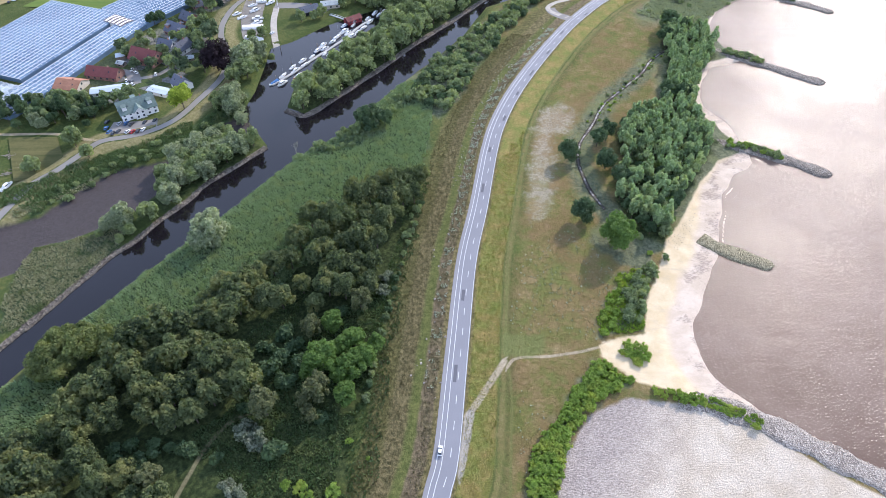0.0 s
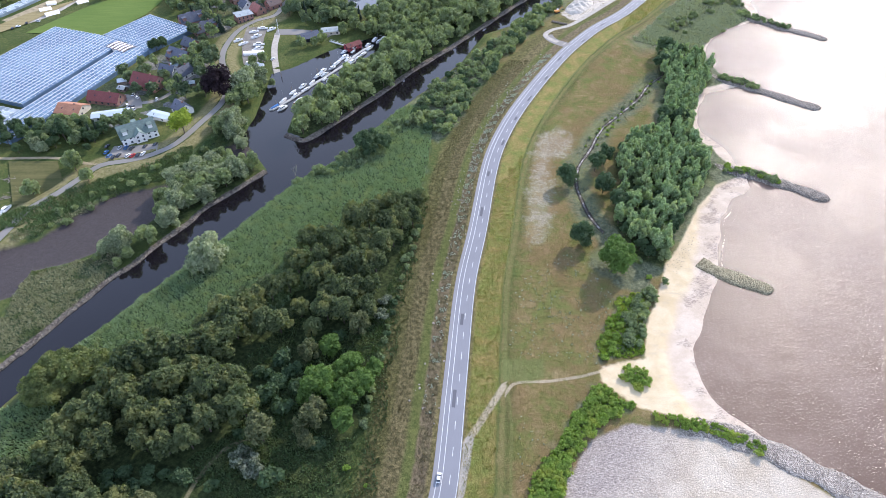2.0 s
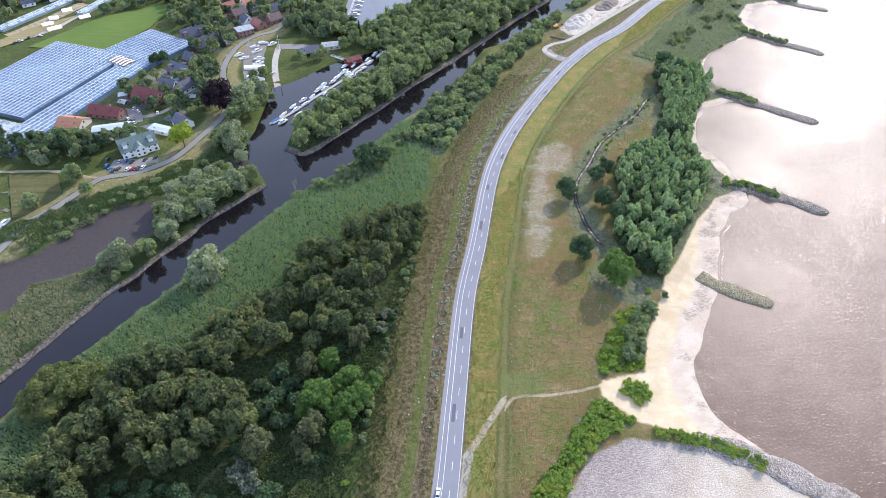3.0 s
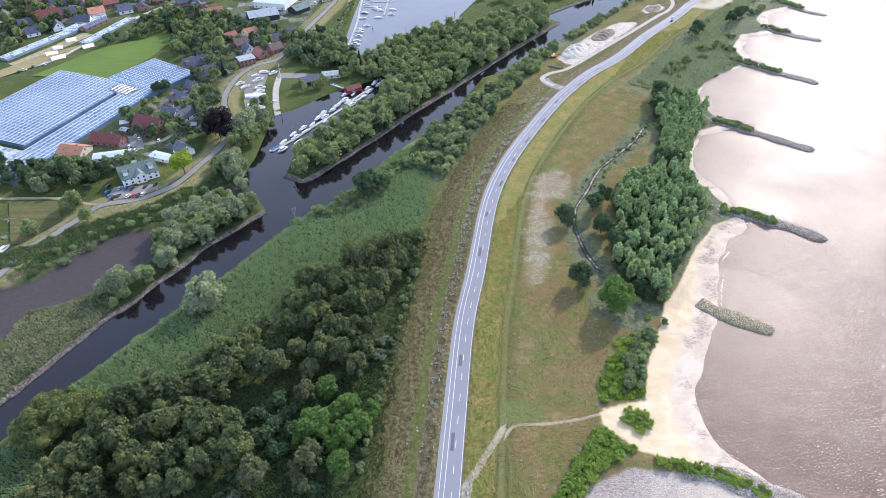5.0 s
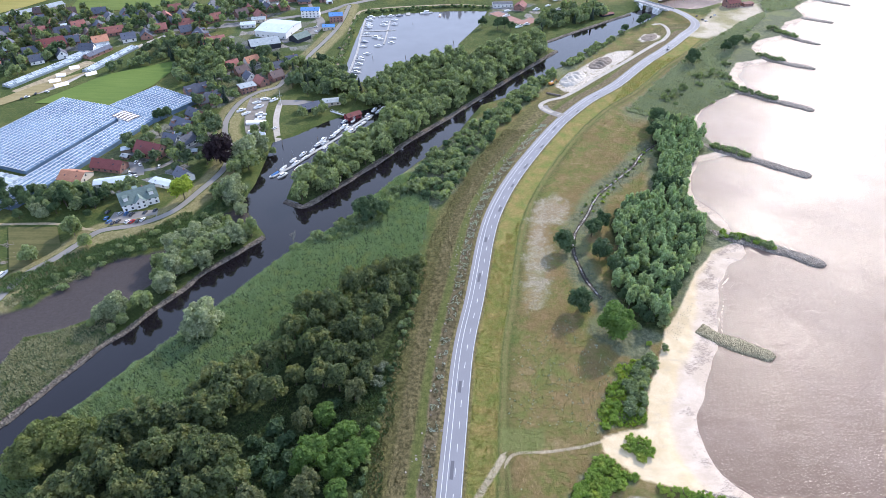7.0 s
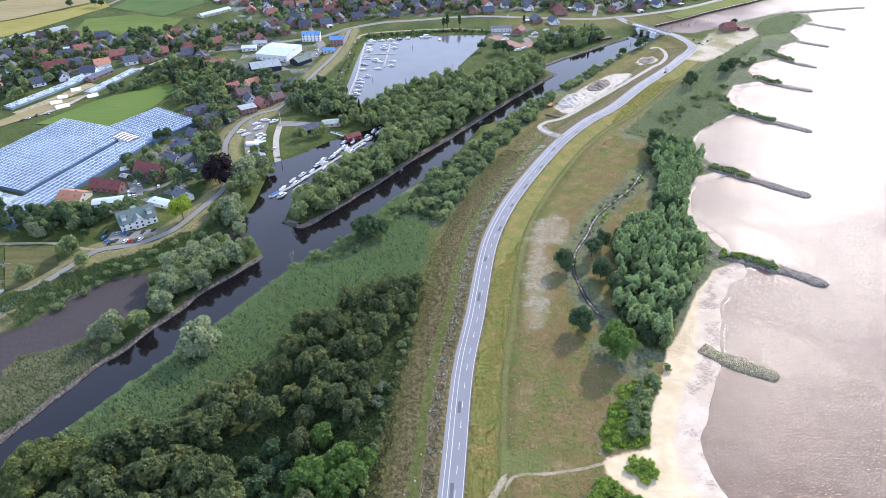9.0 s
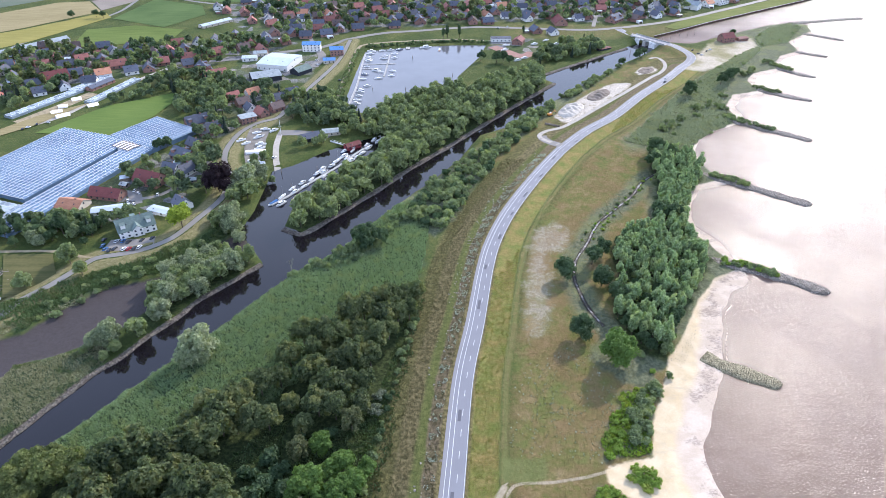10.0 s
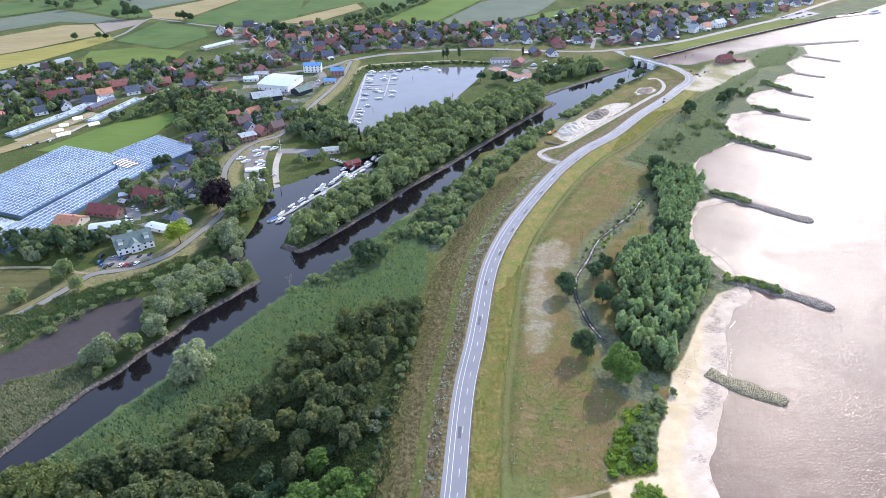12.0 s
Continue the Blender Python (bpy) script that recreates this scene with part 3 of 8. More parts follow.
LUSH = [
    [(72, 177), (73, 187), (89, 215), (106, 222), (96, 196), (92, 181), (80, 178)],
    [(28, 90), (36, 119), (50, 139), (68, 163), (82, 153), (65, 144), (51, 129), (42, 101), (40, 80)],
    [(160, 505), (221, 590), (271, 655), (334, 725), (380, 770), (430, 790), (480, 860), (470, 878), (430, 850), (400, 815), (385, 760), (330, 690), (290, 620), (272, 585), (270, 555), (253, 527), (225, 506), (197, 478), (181, 489)],
    [(-26, 372), (-30, 400), (-6, 431), (35, 490), (65, 535), (110, 600), (160, 655), (205, 712), (190, 680), (140, 610), (95, 549), (48, 476), (22, 409), (9, 369), (-2, 354)],
    [(84, 255), (98, 270), (116, 235), (130, 255), (100, 215), (90, 222), (76, 240)],
]
gx = axis((-5200, -1000, 300), (-1000, -560, 20), (-560, -260, 5), (-260, 96, 2), (96, 200, 1.25), (200, 250, 2.5), (250, 600, 5), (600, 1000, 20), (1000, 5200, 300))
gy = axis((-3000, -100, 290), (-100, 70, 10), (70, 140, 2), (140, 316, 1.3), (316, 460, 2.4), (460, 900, 5), (900, 1340, 9), (1340, 1700, 30), (1700, 5200, 250))
GX, GY = np.meshgrid(gx, gy)
GZ, cover = land(GX.ravel(), GY.ravel())
nx, ny = len(gx), len(gy)
GRID_Z = GZ.reshape(ny, nx)


def ground_z(x, y):
    """Height of the ground sheet at a place."""
    i, j = min(max(np.searchsorted(gx, x) - 1, 0), nx - 2), min(max(np.searchsorted(gy, y) - 1, 0), ny - 2)
    u, v = (x - gx[i]) / (gx[i + 1] - gx[i]), (y - gy[j]) / (gy[j + 1] - gy[j])
    g = GRID_Z
    return float((g[j, i] * (1 - u) + g[j, i + 1] * u) * (1 - v) + (g[j + 1, i] * (1 - u) + g[j + 1, i + 1] * u) * v)


ii = (np.arange(ny - 1)[:, None] * nx + np.arange(nx - 1)).ravel()
me = bpy.data.meshes.new("ground")
me.vertices.add(nx * ny)
me.vertices.foreach_set("co", np.column_stack([GX.ravel(), GY.ravel(), GZ]).ravel())
quads = np.stack([ii, ii + 1, ii + 1 + nx, ii + nx], 1).ravel()
me.loops.add(len(quads))
me.loops.foreach_set("vertex_index", quads)
me.polygons.add(len(ii))
me.polygons.foreach_set("loop_start", np.arange(len(ii)) * 4)
me.update(calc_edges=True)
me.shade_smooth()
gxr, gyr = GX.ravel(), GY.ravel()
patchy = waves(gxr, gyr, 13, 11) * 2.2
cover["reed"] = np.max([1 - smooth(inside(p, gxr, gyr) + patchy, -2, 2) for p in REEDS], axis=0)
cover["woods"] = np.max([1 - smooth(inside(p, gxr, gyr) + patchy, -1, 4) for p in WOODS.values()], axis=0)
cover["lush"] = np.max([1 - smooth(inside(p, gxr, gyr) + patchy, -1.5, 2) for p in LUSH], axis=0)
PLOTS = [
    [(-520, 690), (-470, 770), (-375, 775), (-288, 795), (-228, 805), (-175, 790), (-210, 740), (-260, 700), (-300, 700), (-360, 640), (-420, 600), (-500, 610)],
    [(-330, 960), (-280, 1000), (-72, 1000), (55, 995), (238, 1070), (550, 1140), (515, 1062), (341, 932), (250, 885), (58, 892), (-20, 866), (-99, 855), (-163, 790), (-215, 780), (-280, 900)],
    [(-205, 500), (-222, 545), (-190, 620), (-145, 625), (-140, 585), (-160, 550), (-180, 520)],
    [(-262, 384), (-250, 440), (-222, 482), (-180, 486), (-172, 430), (-205, 372)],
    [(-225, 650), (-225, 760), (-140, 765), (-135, 650)],
    [(60, 770), (70, 810), (120, 810), (125, 740), (90, 735)],
]
cover["plots"] = np.max([1 - smooth(inside(p, gxr, gyr) + patchy, -2, 3) for p in PLOTS], axis=0)
cover["dryland"] = np.maximum(smooth(gyr, 420, 480) * (1 - smooth(gyr, 780, 800)) * smooth(-cover["off"], 2, 8) * (1 - smooth(-cover["off"], 70, 85)) * smooth(cover["can"], 4, 10), 0.6 * smooth(gxr, 60, 110) * smooth(gyr, 800, 820) * (1 - smooth(gyr, 866, 884)))
bankland = np.maximum(smooth(gyr, 240, 262) * (1 - smooth(cover["riv"], 26, 34)) * smooth(cover["off"], 40, 50), smooth(gyr, 470, 500) * (1 - smooth(cover["riv"], 48, 66)) * smooth(cover["off"], 24, 32))
cover["lush"] = np.maximum(cover["lush"], bankland)
cover["tone"] = line_distance(np.array([(60, 60), (100, 120), (112, 142)], float), gxr, gyr)[0] * line_distance(np.array([(60, 60), (100, 120), (112, 142)], float), gxr, gyr)[1]
TRACKS = {
    "sand_track": [(9.5, 135.5), (13, 141), (18, 149), (23, 157), (27, 163.5)],
    "beach_path": [(28, 160), (31, 164.4), (37, 165.8), (45, 165.8), (54, 167), (62, 168.5), (72, 171.5)],
    "meadow_track": [(24, 92), (27, 125), (29, 149), (28, 169), (30, 191), (33, 225), (39, 267), (52, 320), (73, 389), (104, 451), (148, 505), (196, 556), (262, 640)],
    "wood_path": [(-104, 92), (-101, 103), (-98, 114), (-95, 123), (-89, 133), (-80, 139)],
}
for key, pts in TRACKS.items():
    reach, hand = line_distance(spline(pts, 3), gxr, gyr)
    cover[key], cover[key + "_reach"] = reach * hand, reach
cover["mown_patch"] = inside([(26, 165), (46, 166), (47, 178), (26, 179)], gxr, gyr)
cover["apron"] = inside([(5, 104), (8, 113), (10, 122), (12.5, 137), (13, 141), (9, 138), (6, 120)], gxr, gyr)
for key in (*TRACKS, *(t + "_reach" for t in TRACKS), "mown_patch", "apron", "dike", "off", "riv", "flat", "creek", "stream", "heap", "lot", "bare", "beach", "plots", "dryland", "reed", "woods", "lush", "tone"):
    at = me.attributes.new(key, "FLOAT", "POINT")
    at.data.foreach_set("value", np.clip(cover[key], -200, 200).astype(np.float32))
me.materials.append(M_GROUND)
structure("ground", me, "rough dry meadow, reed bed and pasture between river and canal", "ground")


def sheet(name, outline, material, label, z=WATER_Z):
    bm = bmesh.new()
    f = bm.faces.new([bm.verts.new((x, y, z)) for x, y in outline])
    if f.normal.z < 0:
        f.normal_flip()
    bmesh.ops.triangulate(bm, faces=bm.faces[:])
    me = bpy.data.meshes.new(name)
    bm.to_mesh(me)
    bm.free()
    me.materials.append(material)
    return structure(name, me, label, "water")


DIVIDE = [(0, -900), (22, 60), (40, 350), (95, 465), (190, 590), (275, 700), (292, 775), (271, 800), (264, 812), (300, 850), (500, 985), (900, 1300), (3000, 2650)]
sheet("river_water", [*DIVIDE, (5200, 2600), (5200, -900)], M_RIVER, "broad silty river water glittering in the sun")
sheet("canal_water", [*DIVIDE[:10][::-1], (-700, -900), (-700, 850)], M_CANAL, "dark still canal and harbour water")
# extra sheet just above the canal water, holding the painted sky reflection
sheet("harbour_water", [(-96, 570), (-97, 690), (-92, 768), (-42, 783), (18, 792), (66, 790), (54, 734), (28, 671), (28, 650), (-14, 616), (-38, 586), (-62, 562)], M_HARBOUR, "boat harbour water with the pale sky reflection put into its colour", WATER_Z + 0.03)

# ---- roads ----
road_v, road_f = ribbon(ROAD_LINE, -5.25, 5.25, 0.0, 0.0)
road = structure("main_road", mesh_of("main_road", road_v, road_f, [M_ASPHALT]), "grey worn two-lane asphalt road on a low dike", "road")


def line_part(lo, hi, lift=0.02, line=None, name="edge_line", parent=None):
    v, f = ribbon(ROAD_LINE if line is None else line, lo, hi, lift, 0.0)
    return part(name, mesh_of(name, v, f, [M_LINE]), None, parent or road)


line_part(-3.45, -3.22)
line_part(-1.4, -1.16)
line_part(4.82, 5.02)
part("shoulder", mesh_of("shoulder", *ribbon(ROAD_LINE, -5.25, -3.5, 0.008, 0.0), [M_SHOULDER]), None, road)


def along(line, s):
    seg = np.linalg.norm(np.diff(line, axis=0), axis=1)
    cum = np.concatenate([[0], np.cumsum(seg)])
    i = min(max(int(np.searchsorted(cum, s)) - 1, 0), len(seg) - 1)
    p = line[i] + (line[i + 1] - line[i]) * (s - cum[i]) / seg[i]
    d = (line[i + 1] - line[i]) / seg[i]
    return p, d, cum[-1]


def on_line(line, s, offset, z):
    p, d, _ = along(line, s)
    q = p + np.array([d[1], -d[0]]) * offset
    return pose(q[0], q[1], z, 0, 0, math.degrees(math.atan2(d[1], d[0])))


dash_bm = bmesh.new()
box(dash_bm, -2, 2, -0.12, 0.12, 0.0, 0.012)
dash = part("lane_dash", dash_bm, M_LINE, road)
ROAD_LENGTH = along(ROAD_LINE, 0)[2]
for i, s in enumerate(np.arange(7, ROAD_LENGTH - 20, 12)):
    d = dash if i == 0 else dash.copy()
    if i:
        scene.collection.objects.link(d)
    d.matrix_basis = on_line(ROAD_LINE, s, 1.75, 0.014)
for s, o, ln in ((140, 0.3, 9), (185, 0.4, 7), (267, 0.4, 8), (304, 0.2, 5), (340, 3.0, 6), (372, 2.9, 5), (402, 2.8, 8), (436, 2.9, 6), (470, 0.4, 7), (510, 3.0, 5), (548, 0.3, 6)):
    bm = bmesh.new()
    box(bm, -ln / 2, ln / 2, -0.75, 0.75, 0, 0.006)
    ob = part("repair_patch", bm, M_PATCH, road)
    ob.matrix_basis = on_line(ROAD_LINE, s, o, 0.008)


def lane_strip(name, pts, width, material, label, lift=0.10, lines=False):
    ln = spline(pts)
    v, f = ribbon(ln, -width / 2, width / 2, lift)
    ob = structure(name, mesh_of(name, v, f, [material]), label, "road")
    if lines:
        for o in (-width / 2 + 0.25, 0, width / 2 - 0.4):
            v, f = ribbon(ln, o, o + 0.16, lift + 0.02)
            part("edge_line", mesh_of("edge_line", v, f, [M_LINE]), None, ob)
    return ob


lane_strip("village_road", VILLAGE_ROAD, 8, M_LANE, "grey asphalt village road behind the harbour", 0.25)
lane_strip("dike_road", DIKE_ROAD, 4.6, M_LANE, "narrow grey lane along the dike crown", 0.10)
lane_strip("field_lane", FIELD_LANE, 5, M_LANE, "pale farm lane between fields", 0.14)
lane_strip("garden_lane", LANE, 2.6, M_TRACK, "sandy lane branching off the dike road", 0.12)
lane_strip("site_apron", [(104, 494), (96, 501), (91, 508), (90, 515)], 8.5, M_LANE, "grey paved apron where the gravel track leaves the road", 0.11)
lane_strip("site_track", [(102, 497), (91, 507), (88, 515), (96, 525), (114, 536), (147, 573), (185, 616), (227, 665), (240, 678), (252, 698), (256, 718), (253, 733), (243, 729)], 4.0, M_GRAVEL, "pale gravel track beside the road", 0.12)


# ---- foliage materials ----
def leaf(name, dark, light, tip=None, through=0.46, spread=0.35):
    k = Nodes(name, 0.6, 0.2)
    f = k.math("ADD", k.math("MULTIPLY", k.rand(True), 0.6), k.math("ADD", k.math("MULTIPLY", k.rand(), spread), k.math("MULTIPLY", k.noise(0.35, 3), 0.3)))
    col = k.mix(k.step(f, 0.15, 0.85), dark, light)
    if tip:
        col = k.mix(k.step(k.noise(0.12, 3), 0.5, 0.68), col, tip)
    k.col(col)
    tr = k.t.nodes.new("ShaderNodeBsdfTranslucent")
    k.put(tr.inputs["Color"], k.mix(1.0, col, (1.0, 1.15, 0.55), "MULTIPLY"))
    mx = k.t.nodes.new("ShaderNodeMixShader")
    mx.inputs[0].default_value = through
    out = k.t.nodes["Material Output"]
    k.t.links.new(k.b.outputs[0], mx.inputs[1])
    k.t.links.new(tr.outputs[0], mx.inputs[2])
    k.t.links.new(mx.outputs[0], out.inputs["Surface"])
    return k.mat


L_ALDER = leaf("alder_leaves", (0.040, 0.062, 0.032), (0.150, 0.180, 0.078), (0.245, 0.248, 0.095))
L_CRACK = leaf("crack_willow_leaves", (0.070, 0.095, 0.034), (0.190, 0.220, 0.080), (0.23, 0.245, 0.085))
L_BIRCH = leaf("pale_birch_leaves", (0.075, 0.095, 0.045), (0.190, 0.200, 0.095), spread=0.2)
L_OAK = leaf("dark_green_leaves", (0.04, 0.072, 0.036), (0.100, 0.150, 0.070), None, 0.36)
L_MAPLE = leaf("bright_green_leaves", (0.065, 0.12, 0.03), (0.155, 0.24, 0.062))
L_WILLOW = leaf("silver_willow_leaves", (0.155, 0.19, 0.115), (0.38, 0.41, 0.26), spread=0.2)
L_WILLOW2 = leaf("grey_green_willow_leaves", (0.110, 0.148, 0.068), (0.285, 0.33, 0.165), (0.33, 0.37, 0.16), spread=0.3)
L_LIME = leaf("yellow_green_leaves", (0.2, 0.27, 0.03), (0.4, 0.46, 0.07), spread=0.1)
L_PURPLE = leaf("purple_beech_leaves", (0.018, 0.011, 0.016), (0.040, 0.024, 0.032), spread=0.1)
L_POPLAR = leaf("poplar_leaves", (0.15, 0.215, 0.112), (0.385, 0.475, 0.255), (0.45, 0.5, 0.24))
L_GARDEN = leaf("garden_tree_leaves", (0.050, 0.080, 0.044), (0.140, 0.185, 0.100), (0.16, 0.195, 0.095), 0.38)
L_REED_PALE = leaf("pale_reed_blades", (0.19, 0.205, 0.145), (0.35, 0.37, 0.27), (0.34, 0.345, 0.21), 0.3)
L_FIR = leaf("fir_needles", (0.012, 0.024, 0.014), (0.030, 0.048, 0.028), through=0.1)
L_BUSH = leaf("shrub_leaves", (0.150, 0.230, 0.050), (0.335, 0.435, 0.105), (0.40, 0.44, 0.105), 0.58)
L_SCRUB = leaf("riverside_scrub_leaves", (0.120, 0.155, 0.085), (0.285, 0.34, 0.19), (0.32, 0.36, 0.175), 0.55)
L_ELDER = leaf("pale_flowering_shrub_leaves", (0.075, 0.10, 0.060), (0.33, 0.35, 0.27), spread=0.1)
L_REED = leaf("reed_blades", (0.118, 0.182, 0.108), (0.275, 0.350, 0.208), (0.30, 0.345, 0.18), 0.35)
L_REED_DRY = leaf("faded_reed_blades", (0.159, 0.159, 0.085), (0.34, 0.329, 0.209), (0.141, 0.173, 0.074), 0.2)
L_UNDER = leaf("undergrowth_leaves", (0.050, 0.085, 0.035), (0.115, 0.165, 0.070), (0.14, 0.17, 0.07), 0.25)
L_DRY = leaf("dry_grass_blades", (0.16, 0.142, 0.055), (0.33, 0.27, 0.13), (0.19, 0.185, 0.065), 0.3)
L_WEED = leaf("verge_weed_blades", (0.105, 0.092, 0.05), (0.23, 0.19, 0.11), (0.12, 0.115, 0.05), 0.25)
L_AMBER = leaf("ripe_sorrel_grass", (0.22, 0.23, 0.06), (0.40, 0.32, 0.11), (0.28, 0.31, 0.08), 0.3)
M_BARK = plain("grey_brown_bark", (0.105, 0.085, 0.065), 0.95, 0.4, 1.5)

ICO1 = bmesh.new()
bmesh.ops.create_icosphere(ICO1, subdivisions=1, radius=1)
ICO1.verts.ensure_lookup_table()
ICO1_V = np.array([v.co[:] for v in ICO1.verts])
ICO1_F = np.array([[v.index for v in f.verts] for f in ICO1.faces])
ICO1.free()


def crown_mesh(name, seed, material, rx, rz, zc, lobes, lobe_r, cards, size, low=-0.45, tall=1.0, core=0.76):
    """A crown of leafy lobes set round an uneven dome: a dense heart for each, and many small leaf sprays about it."""
    r = np.random.RandomState(seed)
    centres, radii, odd = [], [], r.uniform(0.78, 1.15, 2)
    for i in range(lobes):
        d = r.normal(size=3)
        d /= np.linalg.norm(d)
        if d[2] < low:
            d[2] = -d[2] * 0.6
        s = r.uniform(0.55, 1.0) if i else 0.1
        centres.append((d[0] * rx * s * odd[0], d[1] * rx * s * odd[1], zc + d[2] * rz * s * r.uniform(0.8, 1.15)))
        radii.append(lobe_r * r.uniform(0.6, 1.35) * (min(2.2, 0.5 * rx / lobe_r) if i == 0 else 1))
    c, rad = np.array(centres), np.array(radii)
    verts, faces = [], []
    n = 0
    for i in range(lobes):
        wob = 1 + 0.22 * r.normal(size=(len(ICO1_V), 1)).clip(-1.4, 1.4)
        verts.append(c[i] + ICO1_V * wob * rad[i] * core * (1, 1, tall))
        faces += (ICO1_F + n).tolist()
        n += len(ICO1_V)
    p = r.normal(size=(cards * 2, 3))
    p /= np.linalg.norm(p, axis=1, keepdims=True)
    p[:, 2] = np.where(p[:, 2] < -0.55, -p[:, 2], p[:, 2])
    which = r.choice(lobes, cards * 2, p=rad**2 / (rad**2).sum())
    q = c[which] + p * rad[which, None] * (1, 1, tall) * r.uniform(0.84, 1.24, (cards * 2, 1))
    deep = np.min(np.linalg.norm((q[:, None] - c[None]) / (1, 1, tall), axis=2) / rad[None], axis=1)
    keep = np.where(deep > 0.80)[0][:cards]
    q, nrm = q[keep], p[keep] + r.normal(size=(len(keep), 3)) * 0.5 + (0, 0, 0.25)
    nrm /= np.linalg.norm(nrm, axis=1, keepdims=True)
    a = np.cross(nrm, r.normal(size=nrm.shape))
    a /= np.linalg.norm(a, axis=1, keepdims=True) + 1e-9
    b = np.cross(nrm, a)
    s = size * r.uniform(0.55, 1.25, (len(keep), 1))
    quad = np.stack([q - a * s - b * s * 0.55, q + a * s * 0.7 - b * s * 0.6 + nrm * s * 0.3, q + a * s * 1.1 + b * s * 0.5, q - a * s * 0.6 + b * s * 0.7 + nrm * s * 0.25], 1).reshape(-1, 3)
    verts.append(quad)
    k = np.arange(len(keep)) * 4 + n
    faces += np.stack([k, k + 1, k + 2, k + 3], 1).tolist()
    return mesh_of(name, np.vstack(verts), faces, [material])


def trunk_mesh(seed, height, radius, limbs, reach):
    r = random.Random(seed)
    bm = bmesh.new()
    lean = Vector((r.uniform(-0.4, 0.4), r.uniform(-0.4, 0.4), 0))
    mid, top = Vector((0, 0, height * 0.45)) + lean * 0.5, Vector((0, 0, height * 0.85)) + lean
    tube(bm, (0, 0, -0.6), mid, radius, radius * 0.7)
    tube(bm, mid, top, radius * 0.7, radius * 0.25)
    for i in range(limbs):
        a, s = 6.2832 * (i + r.random() * 0.6) / limbs, r.uniform(0.35, 0.7)
        root = Vector((0, 0, height * s)) + lean * s
        tip = root + Vector((math.cos(a) * reach, math.sin(a) * reach, reach * r.uniform(0.5, 1.0)))
        tube(bm, root, tip, radius * 0.4, radius * 0.12, 5)
    me = bpy.data.meshes.new("trunk")
    bm.to_mesh(me)
    bm.free()
    me.materials.append(M_BARK)
    return me


class Kind:
    """A few prototypes of one kind of tree or shrub, set out again and again as copies."""

    def __init__(self, name, label, category, count, make):
        self.name, self.label, self.category = name, label, category
        self.make, self.count, self.protos, self.used = make, count, {}, 0

    def place(self, x, y, size=1.0, turn=0.0, group="", label="", squash=1.0):
        i = self.used % self.count
        self.used += 1
        z = ground_z(x, y) - 0.05
        if z < -1.7 and (group.startswith("scrub along the canal") or group == "village trees"):
            return None
        z = max(z, -1.2 if group == "shrubs on the groyne" else -2.1)
        if i not in self.protos:
            pieces = self.make(i)
            if len(pieces) == 1:
                ob = tagged(new(self.name, pieces[0][1]), self.label, self.category, group)
            else:
                ob = thing(self.name, self.label, self.category, group)
                for nm, me in pieces:
                    part(nm, me, None, ob)
            self.protos[i] = ob
            ob.matrix_basis = pose(x, y, z, 0, 0, turn) @ Matrix.Diagonal((size, size, size * squash, 1))
            out = ob
        else:
            was = self.protos[i].scale
            out = copy_thing(self.protos[i], pose(x, y, z, 0, 0, turn) @ Matrix.Diagonal((size / was.x, size / was.y, size * squash / was.z, 1)))
        return tagged(out, label, "", group)


def tree_kind(name, label, count, material, rx, rz, height, lobes, lobe_r, cards, size, seed, tall=1.0, low=-0.45, category="tree"):
    def make(i):
        crown = crown_mesh("crown", seed + i, material, rx, rz, height - rz * 0.98, lobes, lobe_r, cards, size, low, tall)
        return [("trunk", trunk_mesh(seed + i, height, 0.02 * height + 0.06, 5, rx * 0.5)), ("crown", crown)]
    return Kind(name, label, category, count, make)


ALDER = tree_kind("alder", "tall olive-green alder with a finely clumped crown in the wood", 8, L_ALDER, 5.6, 6.0, 14.0, 46, 1.2, 1500, 0.48, 100, 1.5)
CRACK = tree_kind("crack_willow", "rounded yellow-olive willow leaning over the canal", 4, L_CRACK, 5.6, 5.0, 12.0, 30, 1.75, 1800, 0.44, 150, 1.05)
PALE_BIRCH = tree_kind("birch", "pale grey-green birch with drooping sprays in the wood", 3, L_BIRCH, 4.6, 5.4, 12.0, 40, 1.05, 1800, 0.42, 170, 1.8)
OAK = tree_kind("broadleaf_tree", "dark green broad-crowned deciduous tree", 7, L_OAK, 4.9, 4.9, 11.5, 28, 1.5, 1200, 0.48, 200)
MAPLE = tree_kind("maple_tree", "fresh green leafy maple at the wood's edge", 4, L_MAPLE, 5.2, 4.8, 11.0, 36, 1.35, 1700, 0.44, 300)
MEADOW_OAK = tree_kind("oak_tree", "dense dark round oak standing alone in the meadow", 3, L_OAK, 5.7, 5.8, 12.5, 34, 2.0, 1700, 0.5, 250, 1.1, -0.7)
MEADOW_MAPLE = tree_kind("sycamore_tree", "broad green sycamore on the meadow by the beach", 1, L_MAPLE, 8.4, 7.6, 16.5, 44, 2.5, 3200, 0.55, 330, 1.1, -0.7)
WILLOW = tree_kind("willow", "silvery grey-green willow standing by the water", 5, L_WILLOW, 5.4, 5.4, 11.0, 26, 1.9, 1500, 0.50, 400, 1.25, -0.7)
SALLOW = tree_kind("sallow_willow", "grey-green round-crowned willow on the bank", 6, L_WILLOW2, 4.2, 4.4, 9.5, 18, 1.7, 620, 0.60, 500, 1.15, -0.6)
POPLAR = tree_kind("young_poplar", "slim grey-green poplar crowding the riverside wood", 8, L_POPLAR, 2.8, 5.6, 11.5, 24, 0.74, 540, 0.42, 600, 2.1)
